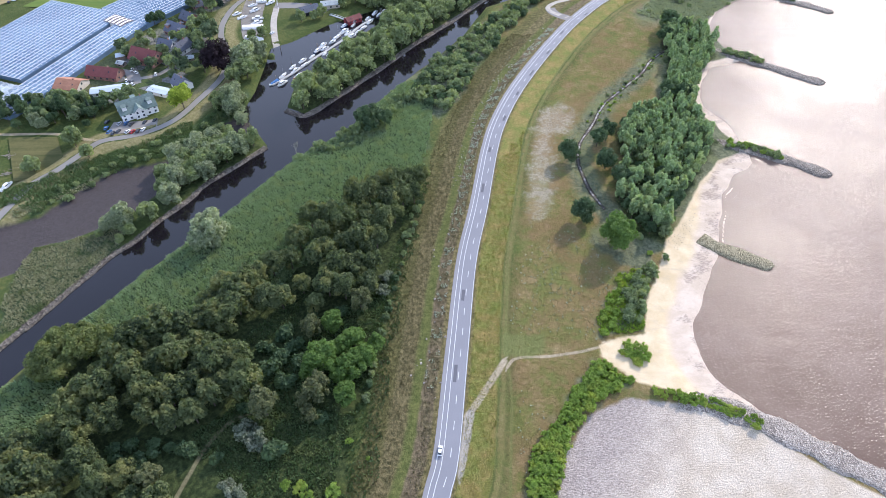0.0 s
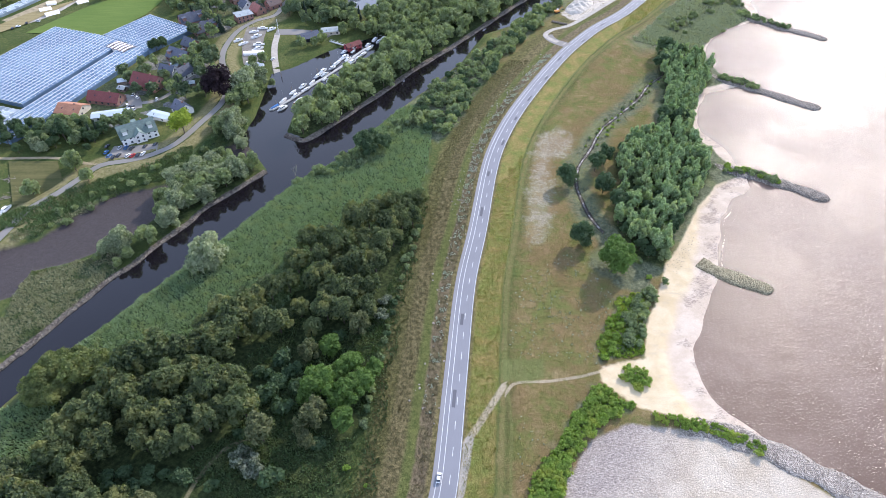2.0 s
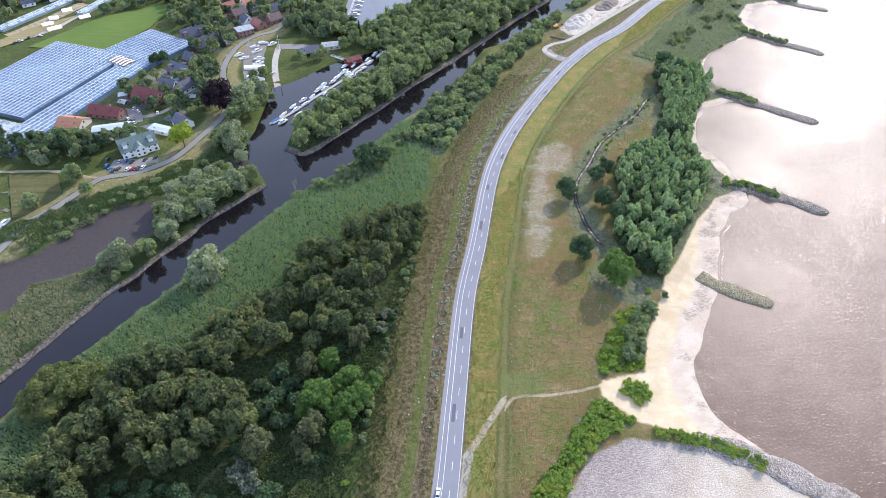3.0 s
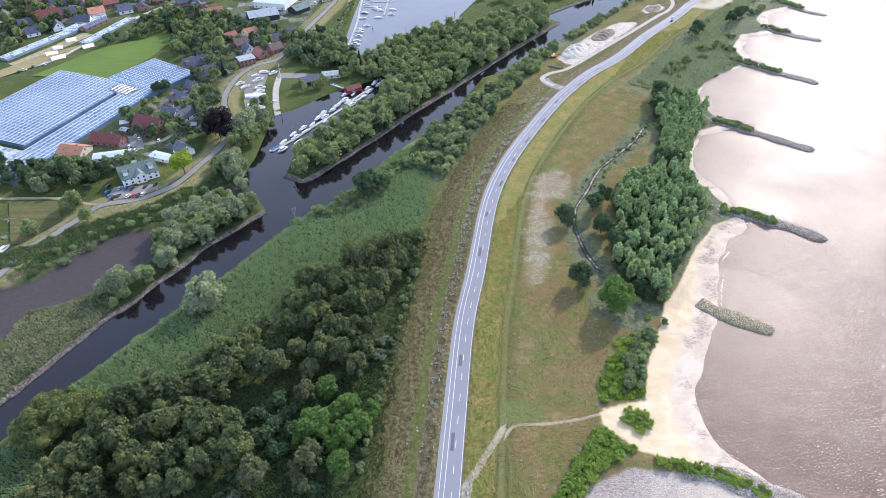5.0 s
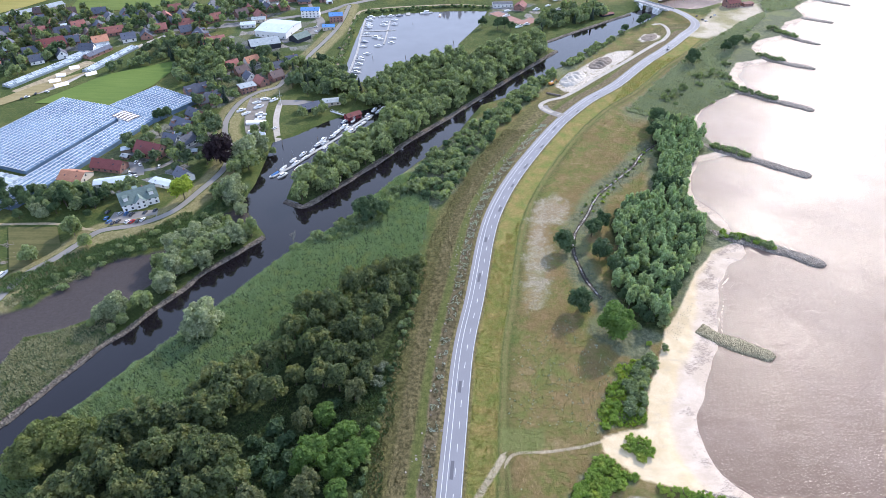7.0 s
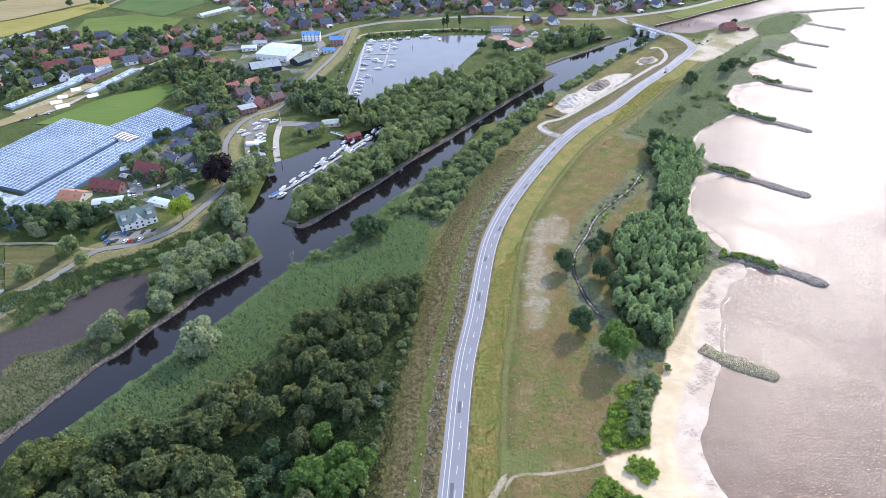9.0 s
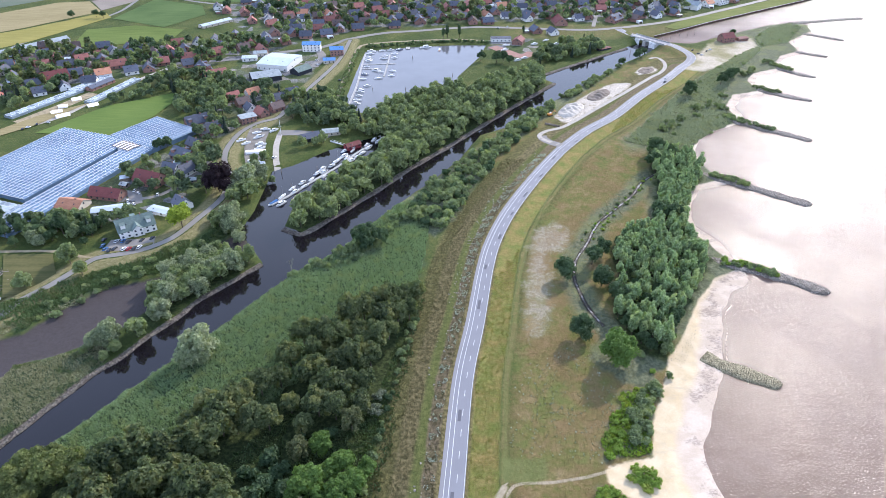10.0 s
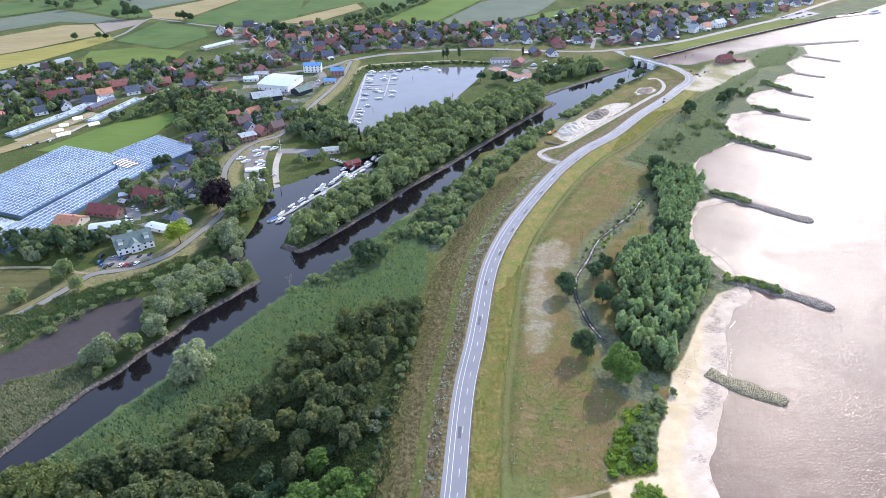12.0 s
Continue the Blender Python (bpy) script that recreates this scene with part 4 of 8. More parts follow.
COLUMN = tree_kind("lombardy_poplar", "tall dark columnar poplar", 2, L_OAK, 1.9, 8.5, 18.0, 20, 1.4, 800, 0.55, 700, 1.6)
LIME = tree_kind("lime_tree", "round yellow-green tree beside the dike lane", 1, L_LIME, 7.0, 7.0, 14.5, 30, 2.3, 1700, 0.5, 800, 1.1)
BEECH = tree_kind("copper_beech", "broad dark purple copper beech", 1, L_PURPLE, 8.4, 7.2, 14.5, 30, 2.8, 1400, 0.6, 820)
GARDEN = tree_kind("garden_tree", "leafy green garden tree among the houses", 6, L_GARDEN, 3.6, 3.8, 8.5, 12, 1.6, 260, 0.75, 900)
GARDEN2 = tree_kind("orchard_tree", "light green garden tree among the houses", 4, L_SCRUB, 3.2, 3.2, 7.0, 10, 1.6, 300, 0.75, 950)
BIRCH = tree_kind("birch_tree", "airy grey-green birch among the houses", 4, L_WILLOW2, 3.0, 4.2, 9.5, 12, 1.4, 320, 0.7, 970, 1.3)
FAR = tree_kind("bank_tree", "round green tree on the wooded canal island", 7, L_WILLOW2, 5.8, 5.4, 12.0, 22, 1.8, 560, 0.74, 1000, 1.2, -0.6)
PALE = tree_kind("pale_shrub", "pale whitish flowering shrub among dark trees", 2, L_ELDER, 3.0, 2.6, 5.4, 14, 1.2, 700, 0.42, 1100, 1.1, -0.8)


def bush_kind(name, label, count, material, rx, rz, lobes, lobe_r, cards, size, seed):
    def make(i):
        return [("foliage", crown_mesh("foliage", seed + i, material, rx, rz, rz * 0.6, lobes, lobe_r, cards, size, -0.1))]
    return Kind(name, label, "bush", count, make)


BUSH = bush_kind("shrub", "bright green leafy shrub by the beach", 5, L_BUSH, 2.1, 1.4, 12, 0.72, 330, 0.30, 1200)
SCRUB = bush_kind("willow_scrub", "dense grey-green willow scrub on the bank", 6, L_SCRUB, 2.5, 2.1, 10, 1.15, 190, 0.55, 1300)
CANAL_SCRUB = bush_kind("canal_shrub", "round grey-green shrub beside the canal", 6, L_WILLOW2, 2.6, 2.2, 11, 1.1, 220, 0.5, 1330)
RIVER_SCRUB = bush_kind("riverside_shrub", "tall green scrub on the river bank", 5, L_SCRUB, 3.0, 2.5, 11, 1.3, 260, 0.55, 1350)
SCRUB_DARK = bush_kind("dark_shrub", "dark green bush at the wood's edge", 4, L_OAK, 2.3, 1.9, 10, 1.05, 300, 0.45, 1400)


def fir_make(i):
    r = np.random.RandomState(1500 + i)
    verts, faces, n = [], [], 0
    for tier in range(9):
        z, w = 1.2 + tier * 1.1, 2.6 * (1 - tier / 9.5)
        for j in range(13):
            a = 6.2832 * (j + r.rand()) / 13
            d, s = np.array([math.cos(a), math.sin(a), -0.25]), np.array([-math.sin(a), math.cos(a), 0])
            b = np.array([0, 0, z + r.uniform(-0.3, 0.3)])
            verts += [b - s * 0.15, b + d * w * 0.6 - s * 0.6, b + d * w * r.uniform(0.9, 1.15), b + d * w * 0.6 + s * 0.6, b + (0, 0, 1.3)]
            faces += [(n, n + 1, n + 4), (n + 1, n + 2, n + 4), (n + 2, n + 3, n + 4)]
            n += 5
    return [("trunk", trunk_mesh(1500 + i, 10, 0.2, 3, 0.5)), ("crown", mesh_of("crown", np.array(verts), faces, [L_FIR]))]


FIR = Kind("fir_tree", "dark green pointed fir tree in a garden", "tree", 3, fir_make)


def scatter(poly, gap, seed, keep=1.0, avoid=(), margin=0.0):
    """Points inside an outline, at least gap apart."""
    r = np.random.RandomState(seed)
    p = np.array(poly, float)
    lo, hi = p.min(0), p.max(0)
    n = int((hi - lo).prod() / gap**2 * 5)
    q = r.uniform(lo, hi, (n, 2))
    q = q[inside(poly, q[:, 0], q[:, 1]) < -margin]
    for line, d in avoid:
        q = q[line_distance(np.asarray(line, float), q[:, 0], q[:, 1])[0] > d]
    out = np.zeros((0, 2))
    for a in q:
        if not len(out) or np.hypot(*(out - a).T).min() > gap:
            out = np.vstack([out, a])
    return [(x, y) for x, y in out if r.rand() < keep]


# ---- the woods ----
r = random.Random(21)
ALDERS_SOUTH = [(-140, 163, 7.4), (-134, 171, 7.5), (-126, 177, 7.6), (-116, 178, 7.7), (-130, 153, 7.2), (-122, 159, 7.3), (-114, 161, 6.9), (-105, 167, 7.4), (-96, 158, 7.3), (-113, 144, 7.0), (-105, 147, 7.1), (-96, 144, 6.6), (-123, 145, 6.6), (-149, 145, 7.0), (-141, 145, 7.0), (-150, 137, 6.4), (-151, 129, 6.7), (-142, 124, 6.2), (-135, 134, 6.4), (-110, 134, 5.9), (-119, 135, 5.9), (-101, 136, 5.5), (-102, 156, 6.3), (-139, 153, 5.7)]
ALDERS_EDGE = [(-162, 117, 8.3), (-153, 108, 7.4), (-146, 103, 6.3), (-161, 106, 7.4), (-145, 110, 5.3), (-136, 114, 5.6), (-128, 108, 5.5), (-130, 102, 5.2), (-120, 110, 5.5), (-105, 101, 5.2), (-114, 101, 4.6), (-162, 100, 6.2), (-172, 96, 6.4), (-150, 94, 6.6), (-134, 93, 6.2), (-120, 92, 5.8), (-108, 91, 5.6)]
ALDERS_RIDGE = [(-96, 193, 7.9), (-99, 183, 7.2), (-84, 197, 7.5), (-104, 202, 7.2), (-93, 202, 7.0), (-76, 196, 6.0), (-108, 183, 6.7), (-109, 193, 6.9), (-89, 161, 6.8), (-82, 150, 7.1), (-91, 150, 6.6), (-98, 167, 6.0), (-84, 217, 6.8), (-90, 208, 6.4), (-74, 236, 6.3), (-68, 206, 5.4), (-76, 222, 5.0)]
ALDERS_NORTH = [(-70, 252, 6.6), (-59, 252, 7.5), (-48, 265, 7.4), (-40, 269, 7.5), (-29, 264, 6.8), (-22, 269, 6.2), (-16, 271, 5.6), (-52, 247, 7.1), (-41, 251, 7.1), (-31, 249, 6.5), (-42, 234, 6.9), (-34, 236, 6.3), (-50, 232, 6.8), (-61, 224, 7.0), (-51, 216, 6.6), (-55, 204, 6.9), (-43, 216, 6.6), (-35, 218, 5.5), (-47, 202, 5.8), (-28, 279, 6.4), (-35, 278, 6.3), (-20, 281, 5.7), (-13, 285, 5.2), (-42, 277, 6.0), (-26, 256, 5.4), (-62, 238, 6.4), (-36, 206, 5.6), (-60, 194, 4.6)]
for x, y, w in ALDERS_SOUTH + ALDERS_EDGE + ALDERS_RIDGE + ALDERS_NORTH:
    ALDER.place(x, y - 2, w / 5.6 * r.uniform(0.92, 1.08), r.uniform(0, 360), "trees of the canal wood", squash=r.uniform(0.85, 1.15))
for x, y in ((-119, 152), (-108, 155), (-132, 162), (-145, 154), (-126, 168), (-98, 150), (-128, 141), (-116, 169), (-142, 135), (-153, 118), (-104, 186), (-90, 192), (-54, 240), (-46, 242), (-38, 243), (-46, 226), (-38, 227), (-56, 214), (-35, 258), (-46, 256), (-58, 244)):
    ALDER.place(x, y, r.uniform(0.75, 0.95), r.uniform(0, 360), "trees of the canal wood", squash=r.uniform(0.85, 1.1))
for x, y, w in ((-172, 163, 7.4), (-169, 172, 7.2), (-158, 168, 8.0), (-160, 176, 6.4), (-150, 173, 7.1), (-164, 158, 6.1), (-173, 157, 4.8)):
    CRACK.place(x, y - 2, w / 6.2, r.uniform(0, 360), "trees of the canal wood")
for x, y, w in ((-51, 183, 5.7), (-53, 162, 7.4), (-57, 158, 4.8), (-46, 168, 5.5), (-40, 173, 6.0), (-35, 163, 6.1), (-40, 157, 6.3), (-30, 170, 5.0), (-41, 145, 5.6), (-44, 155, 4.8)):
    MAPLE.place(x, y - 1, w / 5.6, r.uniform(0, 360), "trees of the canal wood")
for x, y, w in ((-60, 179, 5.6), (-53, 146, 6.1), (-73, 138, 7.0), (-58, 142, 4.2), (-55, 136, 3.8), (-110, 108, 6.0), (-39, 194, 6.2), (-128, 165, 5.0)):
    PALE_BIRCH.place(x, y - 1, w / 5.2, r.uniform(0, 360), "trees of the canal wood")
for x, y, w in ((-73, 177, 5.1), (-80, 170, 3.5), (-75, 159, 4.9), (-68, 154, 4.4), (-80, 157, 3.9), (-67, 171, 3.8), (-63, 162, 4.0), (-101, 119, 4.0), (-125, 123, 3.6), (-130, 120, 3.5), (-50, 135, 3.2), (-65, 119, 4.6), (-83, 139, 3.3), (-115, 122, 3.4), (-72, 165, 4.0), (-120, 116, 3.2), (-108, 122, 3.0), (-62, 186, 3.4), (-48, 190, 3.6), (-88, 117, 2.8)):
    SCRUB_DARK.place(x, y, w / 2.6, r.uniform(0, 360), "undergrowth of the canal wood", "dark green bush in the wood's undergrowth")
for x, y, s in ((-38, 125, 0.7), (-60, 107, 0.9), (-54, 105, 1.3), (-41, 104, 1.4), (-51, 103, 0.8), (-30, 118, 0.4)):
    BUSH.place(x, y, s, r.uniform(0, 360), "shrubs at the wood's edge", "bright green shrub in the clearing")
for x, y, s in ((-29, 212, 0.85), (-30, 203, 1.0), (-27, 215, 0.65), (-80, 127, 1.35), (-74, 124, 1.4), (-79, 131, 0.9), (-82, 106, 0.9), (-78, 103, 1.0)):
    PALE.place(x, y, s, r.uniform(0, 360), "pale shrubs")
for x, y in scatter(WOODS["right"], 4.2, 35):
    if r.random() < 0.85:
        POPLAR.place(x, y, r.uniform(0.85, 1.22), r.uniform(0, 360), "trees of the riverside wood", squash=r.uniform(0.85, 1.1))
    else:
        r.choice([SALLOW, OAK]).place(x, y, r.uniform(0.55, 0.8), r.uniform(0, 360), "trees of the riverside wood")
for x, y, s in ((101, 284, 1.1), (95, 322, 1.1), (104, 333, 1.0), (150, 372, 1.3), (160, 372, 1.2), (168, 452, 1.1), (178, 476, 1.3), (184, 470, 1.1)):
    OAK.place(x, y, s, r.uniform(0, 360), "trees of the riverside wood")
for x, y, s in ((119, 260, 0.62), (125, 266, 0.6), (123, 253, 0.5), (116, 250, 0.45)):
    MAPLE.place(x, y, s, r.uniform(0, 360), "trees of the riverside wood", "yellow-green young maple at the beach edge")
for cx, cy in ((211, 538), (224, 548), (236, 560), (249, 576), (262, 584), (271, 572), (203, 526), (284, 604), (342, 684), (371, 712), (330, 672)):
    for j in range(4):
        SALLOW.place(cx + r.uniform(-5, 5), cy + r.uniform(-5, 5), r.uniform(0.38, 0.62), r.uniform(0, 360), "willow thickets on the river bank", "low grey-green willow in a thicket on the river bank", squash=0.8)
MEADOW_OAK.place(76, 256, 1.0, 40, "meadow trees")
MEADOW_MAPLE.place(91, 237, 1.0, 80, "meadow trees")
MEADOW_OAK.place(76, 309, 1.0, 140, "meadow trees")
MEADOW_OAK.place(96, 300, 1.0, 0, "meadow trees", "dense dark round oak beside the ditch")
for x, y in scatter(WOODS["island"], 8.6, 37):
    FAR.place(x, y, r.uniform(0.85, 1.25), r.uniform(0, 360), "trees of the canal island", squash=r.uniform(0.85, 1.1))
for x, y in scatter(WOODS["spit"], 6.2, 39):
    r.choice([SALLOW, SALLOW, WILLOW]).place(x, y, r.uniform(0.9, 1.25), r.uniform(0, 360), "willows of the canal spit")
for x, y, s in ((-172, 253, 1.0), (-172, 252, 1.25), (-179, 249, 0.8)):
    WILLOW.place(x, y, s, r.uniform(0, 360), "willows of the canal spit")
for x, y, s in ((-160, 257, 1.15), (-166, 246, 0.7), (-182, 244, 0.5), (-170, 240, 0.55), (-160, 262, 0.8)):
    SALLOW.place(x, y, s, r.uniform(0, 360), "willows of the canal spit")
WILLOW.place(-121, 241, 1.5, 30, "bank willows", "round silver willow alone on the reedy canal bank")
WILLOW.place(-125, 236, 1.05, 200, "bank willows")
for x, y, s in ((-50, 344, 1.3), (-43, 348, 1.1), (-46, 338, 0.95), (-37, 346, 0.9)):
    OAK.place(x, y, s, r.uniform(0, 360), "bank trees")
for x, y, s in ((-138, 406, 1.6), (-146, 398, 1.2), (-133, 423, 0.8), (-126, 432, 0.6), (-140, 374, 1.25), (-147, 366, 1.1), (-152, 374, 0.9)):
    SALLOW.place(x, y, s, r.uniform(0, 360), "bank trees")
LIME.place(-171, 364, 1.15, 0)
BEECH.place(-160, 413, 1.3, 0)
for x, y, s in ((-142, 418, 1.65), (-136, 434, 1.25), (-146, 408, 1.1), (-139, 371, 1.3), (-136, 360, 1.2), (-130, 350, 0.8)):
    WILLOW.place(x, y, s, r.uniform(0, 360), "bank willows", "large grey-green willow on the bank of the boat channel")
for x, y, s in ((-227, 324, 1.25), (-230, 329, 1.05), (-214, 312, 0.9), (-242, 300, 1.05)):
    SALLOW.place(x, y, s, r.uniform(0, 360), "dike trees")
COLUMN.place(-247, 357, 0.95, 0)
COLUMN.place(-241, 354, 0.85, 90, "", "tall columnar poplar beside the garden lane")
for x, y, s in ((-283, 353, 0.9), (-275, 359, 0.9), (-266, 364, 0.8), (-259, 369, 0.85), (-244, 372, 0.7), (-226, 366, 0.75), (-251, 350, 0.7), (-272, 344, 0.6), (-235, 357, 0.8), (-228, 356, 0.75), (-291, 363, 0.9), (-300, 376, 0.9), (-275, 372, 0.8), (-285, 369, 0.8), (-235, 365, 0.75), (-228, 346, 0.5), (-294, 350, 0.9), (-262, 356, 0.8), (-254, 362, 0.75)):
    OAK.place(x, y, s, r.uniform(0, 360), "garden edge trees", "dense dark green tree at the garden edge")
for x, y, s in ((-262, 348, 0.8), (-257, 346, 0.65)):
    WILLOW.place(x, y, s, r.uniform(0, 360), "garden edge trees", "pale weeping birch beside the garden lane")
for poly, gap, kinds, lo, hi, seed, group in (
    ([(-24, 376), (-14, 400), (-4, 431), (38, 490), (66, 532), (104, 596), (122, 612), (98, 556), (58, 488), (30, 432), (12, 385), (2, 362)], 5.0, (CANAL_SCRUB, CANAL_SCRUB, SCRUB_DARK, SCRUB), 0.9, 1.7, 41, "scrub along the canal"),
    ([(120, 606), (160, 655), (205, 712), (200, 698), (165, 648), (130, 604)], 5.0, (CANAL_SCRUB,), 0.8, 1.4, 42, "scrub along the canal"),
    ([(92, 184), (98, 200), (108, 218), (104, 222), (96, 214), (88, 200), (86, 186)], 2.6, (SCRUB, SCRUB, CANAL_SCRUB), 0.6, 0.95, 43, "shrubs by the beach"),
    ([(72, 177), (73, 187), (86, 212), (94, 214), (86, 196), (80, 180)], 3.6, (BUSH,), 0.5, 0.9, 53, "shrubs by the beach"),
    (LUSH[1], 2.0, (BUSH,), 0.6, 1.15, 44, "shrubs by the beach"),
    (LUSH[2], 26.0, (RIVER_SCRUB, CANAL_SCRUB), 0.4, 0.8, 45, "scrub on the river bank"),
    ([(84, 162), (80, 168), (84, 173), (90, 172), (92, 165), (88, 160)], 2.2, (BUSH,), 0.8, 1.1, 46, "shrubs by the beach"),
    ([(-60, 340), (-52, 346), (-30, 380), (-26, 368), (-40, 340), (-60, 320), (-80, 318), (-84, 324)], 4.5, (SCRUB,), 0.7, 1.1, 47, "scrub along the canal"),
    ([(-36, 145), (-28, 180), (-22, 230), (-15, 272), (-12, 270), (-20, 225), (-28, 175), (-33, 140)], 4.0, (SCRUB, SCRUB_DARK), 0.5, 0.9, 48, "shrubs at the wood's edge"),
    ([(-220, 262), (-206, 284), (-190, 305), (-165, 318), (-150, 345), (-160, 345), (-180, 324), (-208, 306), (-226, 278)], 7.5, (SCRUB, CANAL_SCRUB), 0.5, 1.0, 49, "scrub along the dike"),
    ([(190, 318), (205, 308), (206, 312), (192, 323), (180, 328), (176, 322)], 2.6, (BUSH, SCRUB), 0.6, 1.0, 50, "shrubs on the groyne"),
    ([(210, 440), (232, 424), (236, 427), (214, 446)], 3.0, (SCRUB,), 0.6, 0.9, 52, "shrubs on the groyne"),
    ([(88, 146), (113, 140), (128, 131), (132, 134), (114, 144), (90, 150)], 2.1, (BUSH,), 0.55, 0.9, 51, "shrubs on the groyne"),
    ([(262, 556), (282, 538), (296, 526), (300, 530), (286, 543), (268, 562)], 3.2, (SCRUB,), 0.6, 0.9, 56, "shrubs on the groyne"),
    ([(322, 636), (342, 616), (346, 620), (328, 640)], 3.4, (SCRUB,), 0.6, 0.9, 57, "shrubs on the groyne"),
    ([(372, 706), (388, 684), (392, 688), (378, 710)], 3.4, (SCRUB,), 0.6, 0.9, 58, "shrubs on the groyne"),
    ([(-100, 592), (-101, 640), (-98, 700), (-95, 765), (-93, 765), (-93, 700), (-95, 640), (-95, 592)], 3.4, (SCRUB,), 0.4, 0.8, 59, "scrub round the harbour"),
    ([(-84, 768), (-40, 783), (20, 793), (62, 792), (62, 797), (18, 799), (-42, 790), (-88, 776)], 3.6, (SCRUB_DARK, SCRUB), 0.5, 0.9, 60, "scrub round the harbour"),
    ([(88, 262), (96, 252), (112, 236), (118, 222), (108, 222), (98, 240), (84, 250)], 7.5, (BUSH, SCRUB), 0.5, 0.8, 54, "shrubs by the beach"),
    ([(180, 452), (156, 436), (141, 414), (123, 393), (106, 373), (93, 348), (100, 345), (128, 388), (160, 428), (186, 450)], 4.6, (SCRUB, BUSH), 0.35, 0.65, 55, "scrub along the ditch"),
):
    for x, y in scatter(poly, gap, seed):
        s = r.uniform(lo, hi)
        r.choice(kinds).place(x, y, s, r.uniform(0, 360), group)


# ---- reeds and rough grass ----
def tufts(name, polys, density, tall, wide, material, label, seed, limit=None, blades=2):
    q = np.random.RandomState(seed)
    pts = []
    for p in polys:
        a = np.array(p, float)
        lo, hi = a.min(0), a.max(0)
        u = q.uniform(lo, hi, (int((hi - lo).prod() * density), 2))
        pts.append(u[inside(p, u[:, 0], u[:, 1]) + 1.5 * waves(u[:, 0], u[:, 1], 12, 9) < 0])
    u = np.vstack(pts)
    z, info = land(u[:, 0], u[:, 1])
    ok = z > -1.98
    if limit:
        ok &= limit(info, u)
    u, z = u[ok], z[ok]
    verts, n = [], len(u)
    for b in range(blades):
        a = q.uniform(0, 6.2832, n)
        w = wide * q.uniform(0.6, 1.3, n)
        h = tall * q.uniform(0.6, 1.25, n) * (0.85 + 0.25 * waves(u[:, 0], u[:, 1], 9, 12))
        lean = q.normal(0, 0.35, (n, 2)) * h[:, None] + 0.25 * h[:, None] * np.array([-0.6, -0.3])
        s = np.stack([np.cos(a), np.sin(a)], 1) * w[:, None] / 2
        base = np.column_stack([u, z - 0.05])
        tip = np.column_stack([u + lean, z + h])
        s3 = np.column_stack([s, np.zeros(n)])
        verts.append(np.stack([base - s3, base + s3, tip + s3 * 0.75, tip - s3 * 0.55], 1))
    v = np.concatenate(verts).reshape(-1, 3)
    k = np.arange(len(v) // 4) * 4
    return tagged(new(name, mesh_of(name, v, np.stack([k, k + 1, k + 2, k + 3], 1), [material])), label, "reeds" if "reed" in name else "grass", kind="stuff")


tufts("reed_bed", [REEDS[0], REEDS[1]], 3.5, 1.35, 0.38, L_REED, "dense blue-green reed bed along the canal", 61)
tufts("river_reeds", [LUSH[2], REEDS[4]], 1.3, 1.3, 0.65, L_REED_PALE, "pale green reeds on the river bank", 68)
tufts("dike_reeds", [REEDS[3], [(-252, 282), (-235, 290), (-213, 312), (-180, 334), (-163, 351), (-157, 338), (-168, 316), (-186, 305), (-200, 298), (-222, 276), (-246, 266)]], 2.0, 1.5, 0.5, L_UNDER, "green reeds below the dike", 62)
tufts("faded_reeds", [REEDS[2]], 3.2, 1.2, 0.34, L_REED_DRY, "straw-coloured reeds on the canal spit", 63)
tufts("creek_fringe", [[(-240, 262), (-231, 259), (-206, 286), (-196, 301), (-206, 293), (-226, 272)]], 2.4, 1.1, 0.4, L_REED_DRY, "straw-coloured reed fringe along the muddy creek", 75)
tufts("verge_weeds", [[(-60, 96), (-8, 96), (4, 225), (70, 470), (40, 470), (-12, 300)]], 1.8, 0.42, 0.34, L_WEED, "dry brown weeds on the road verge", 64, lambda i, u: (i["off"] > -34) & (i["off"] < -6.5) & ~((i["off"] > -18) & (i["off"] < -12.5)))
tufts("sorrel_strip", [[(0, 90), (60, 90), (60, 240), (160, 500), (260, 640), (200, 610), (30, 300)]], 2.0, 0.42, 0.34, L_AMBER, "amber and green tall grass beside the road", 65, lambda i, u: (i["off"] > 6.5) & (i["off"] < 19))
tufts("meadow_grass", [[(25, 90), (90, 180), (110, 300), (180, 480), (150, 500), (60, 400), (30, 200)]], 0.9, 0.26, 0.34, L_DRY, "dry tufted meadow grass", 66, lambda i, u: (i["off"] > 23) & (i["beach"] > 1) & (i["bare"] > 0) & (i["flat"] > 2))
tufts("undergrowth", [WOODS["open"], [(-102, 128), (-72, 148), (-34, 150), (-26, 205), (-40, 205), (-90, 140)]], 1.5, 0.9, 0.6, L_UNDER, "dark green undergrowth in the wood", 67, blades=3)
tufts("bank_brambles", [LUSH[0], LUSH[1]], 3.4, 0.9, 0.6, L_BUSH, "bright green brambles on the bank", 73, blades=3)
tufts("strip_weeds", [[(-40, 96), (-28, 96), (-20, 205), (-8, 290), (-16, 290), (-30, 210)], [(-96, 170), (-70, 180), (-64, 206), (-80, 192)]], 1.6, 0.8, 0.5, L_UNDER, "rough green weeds beside the wood", 74)
L_THISTLE = leaf("pale_thistle_leaves", (0.38, 0.4, 0.33), (0.62, 0.64, 0.56), None, 0.2)
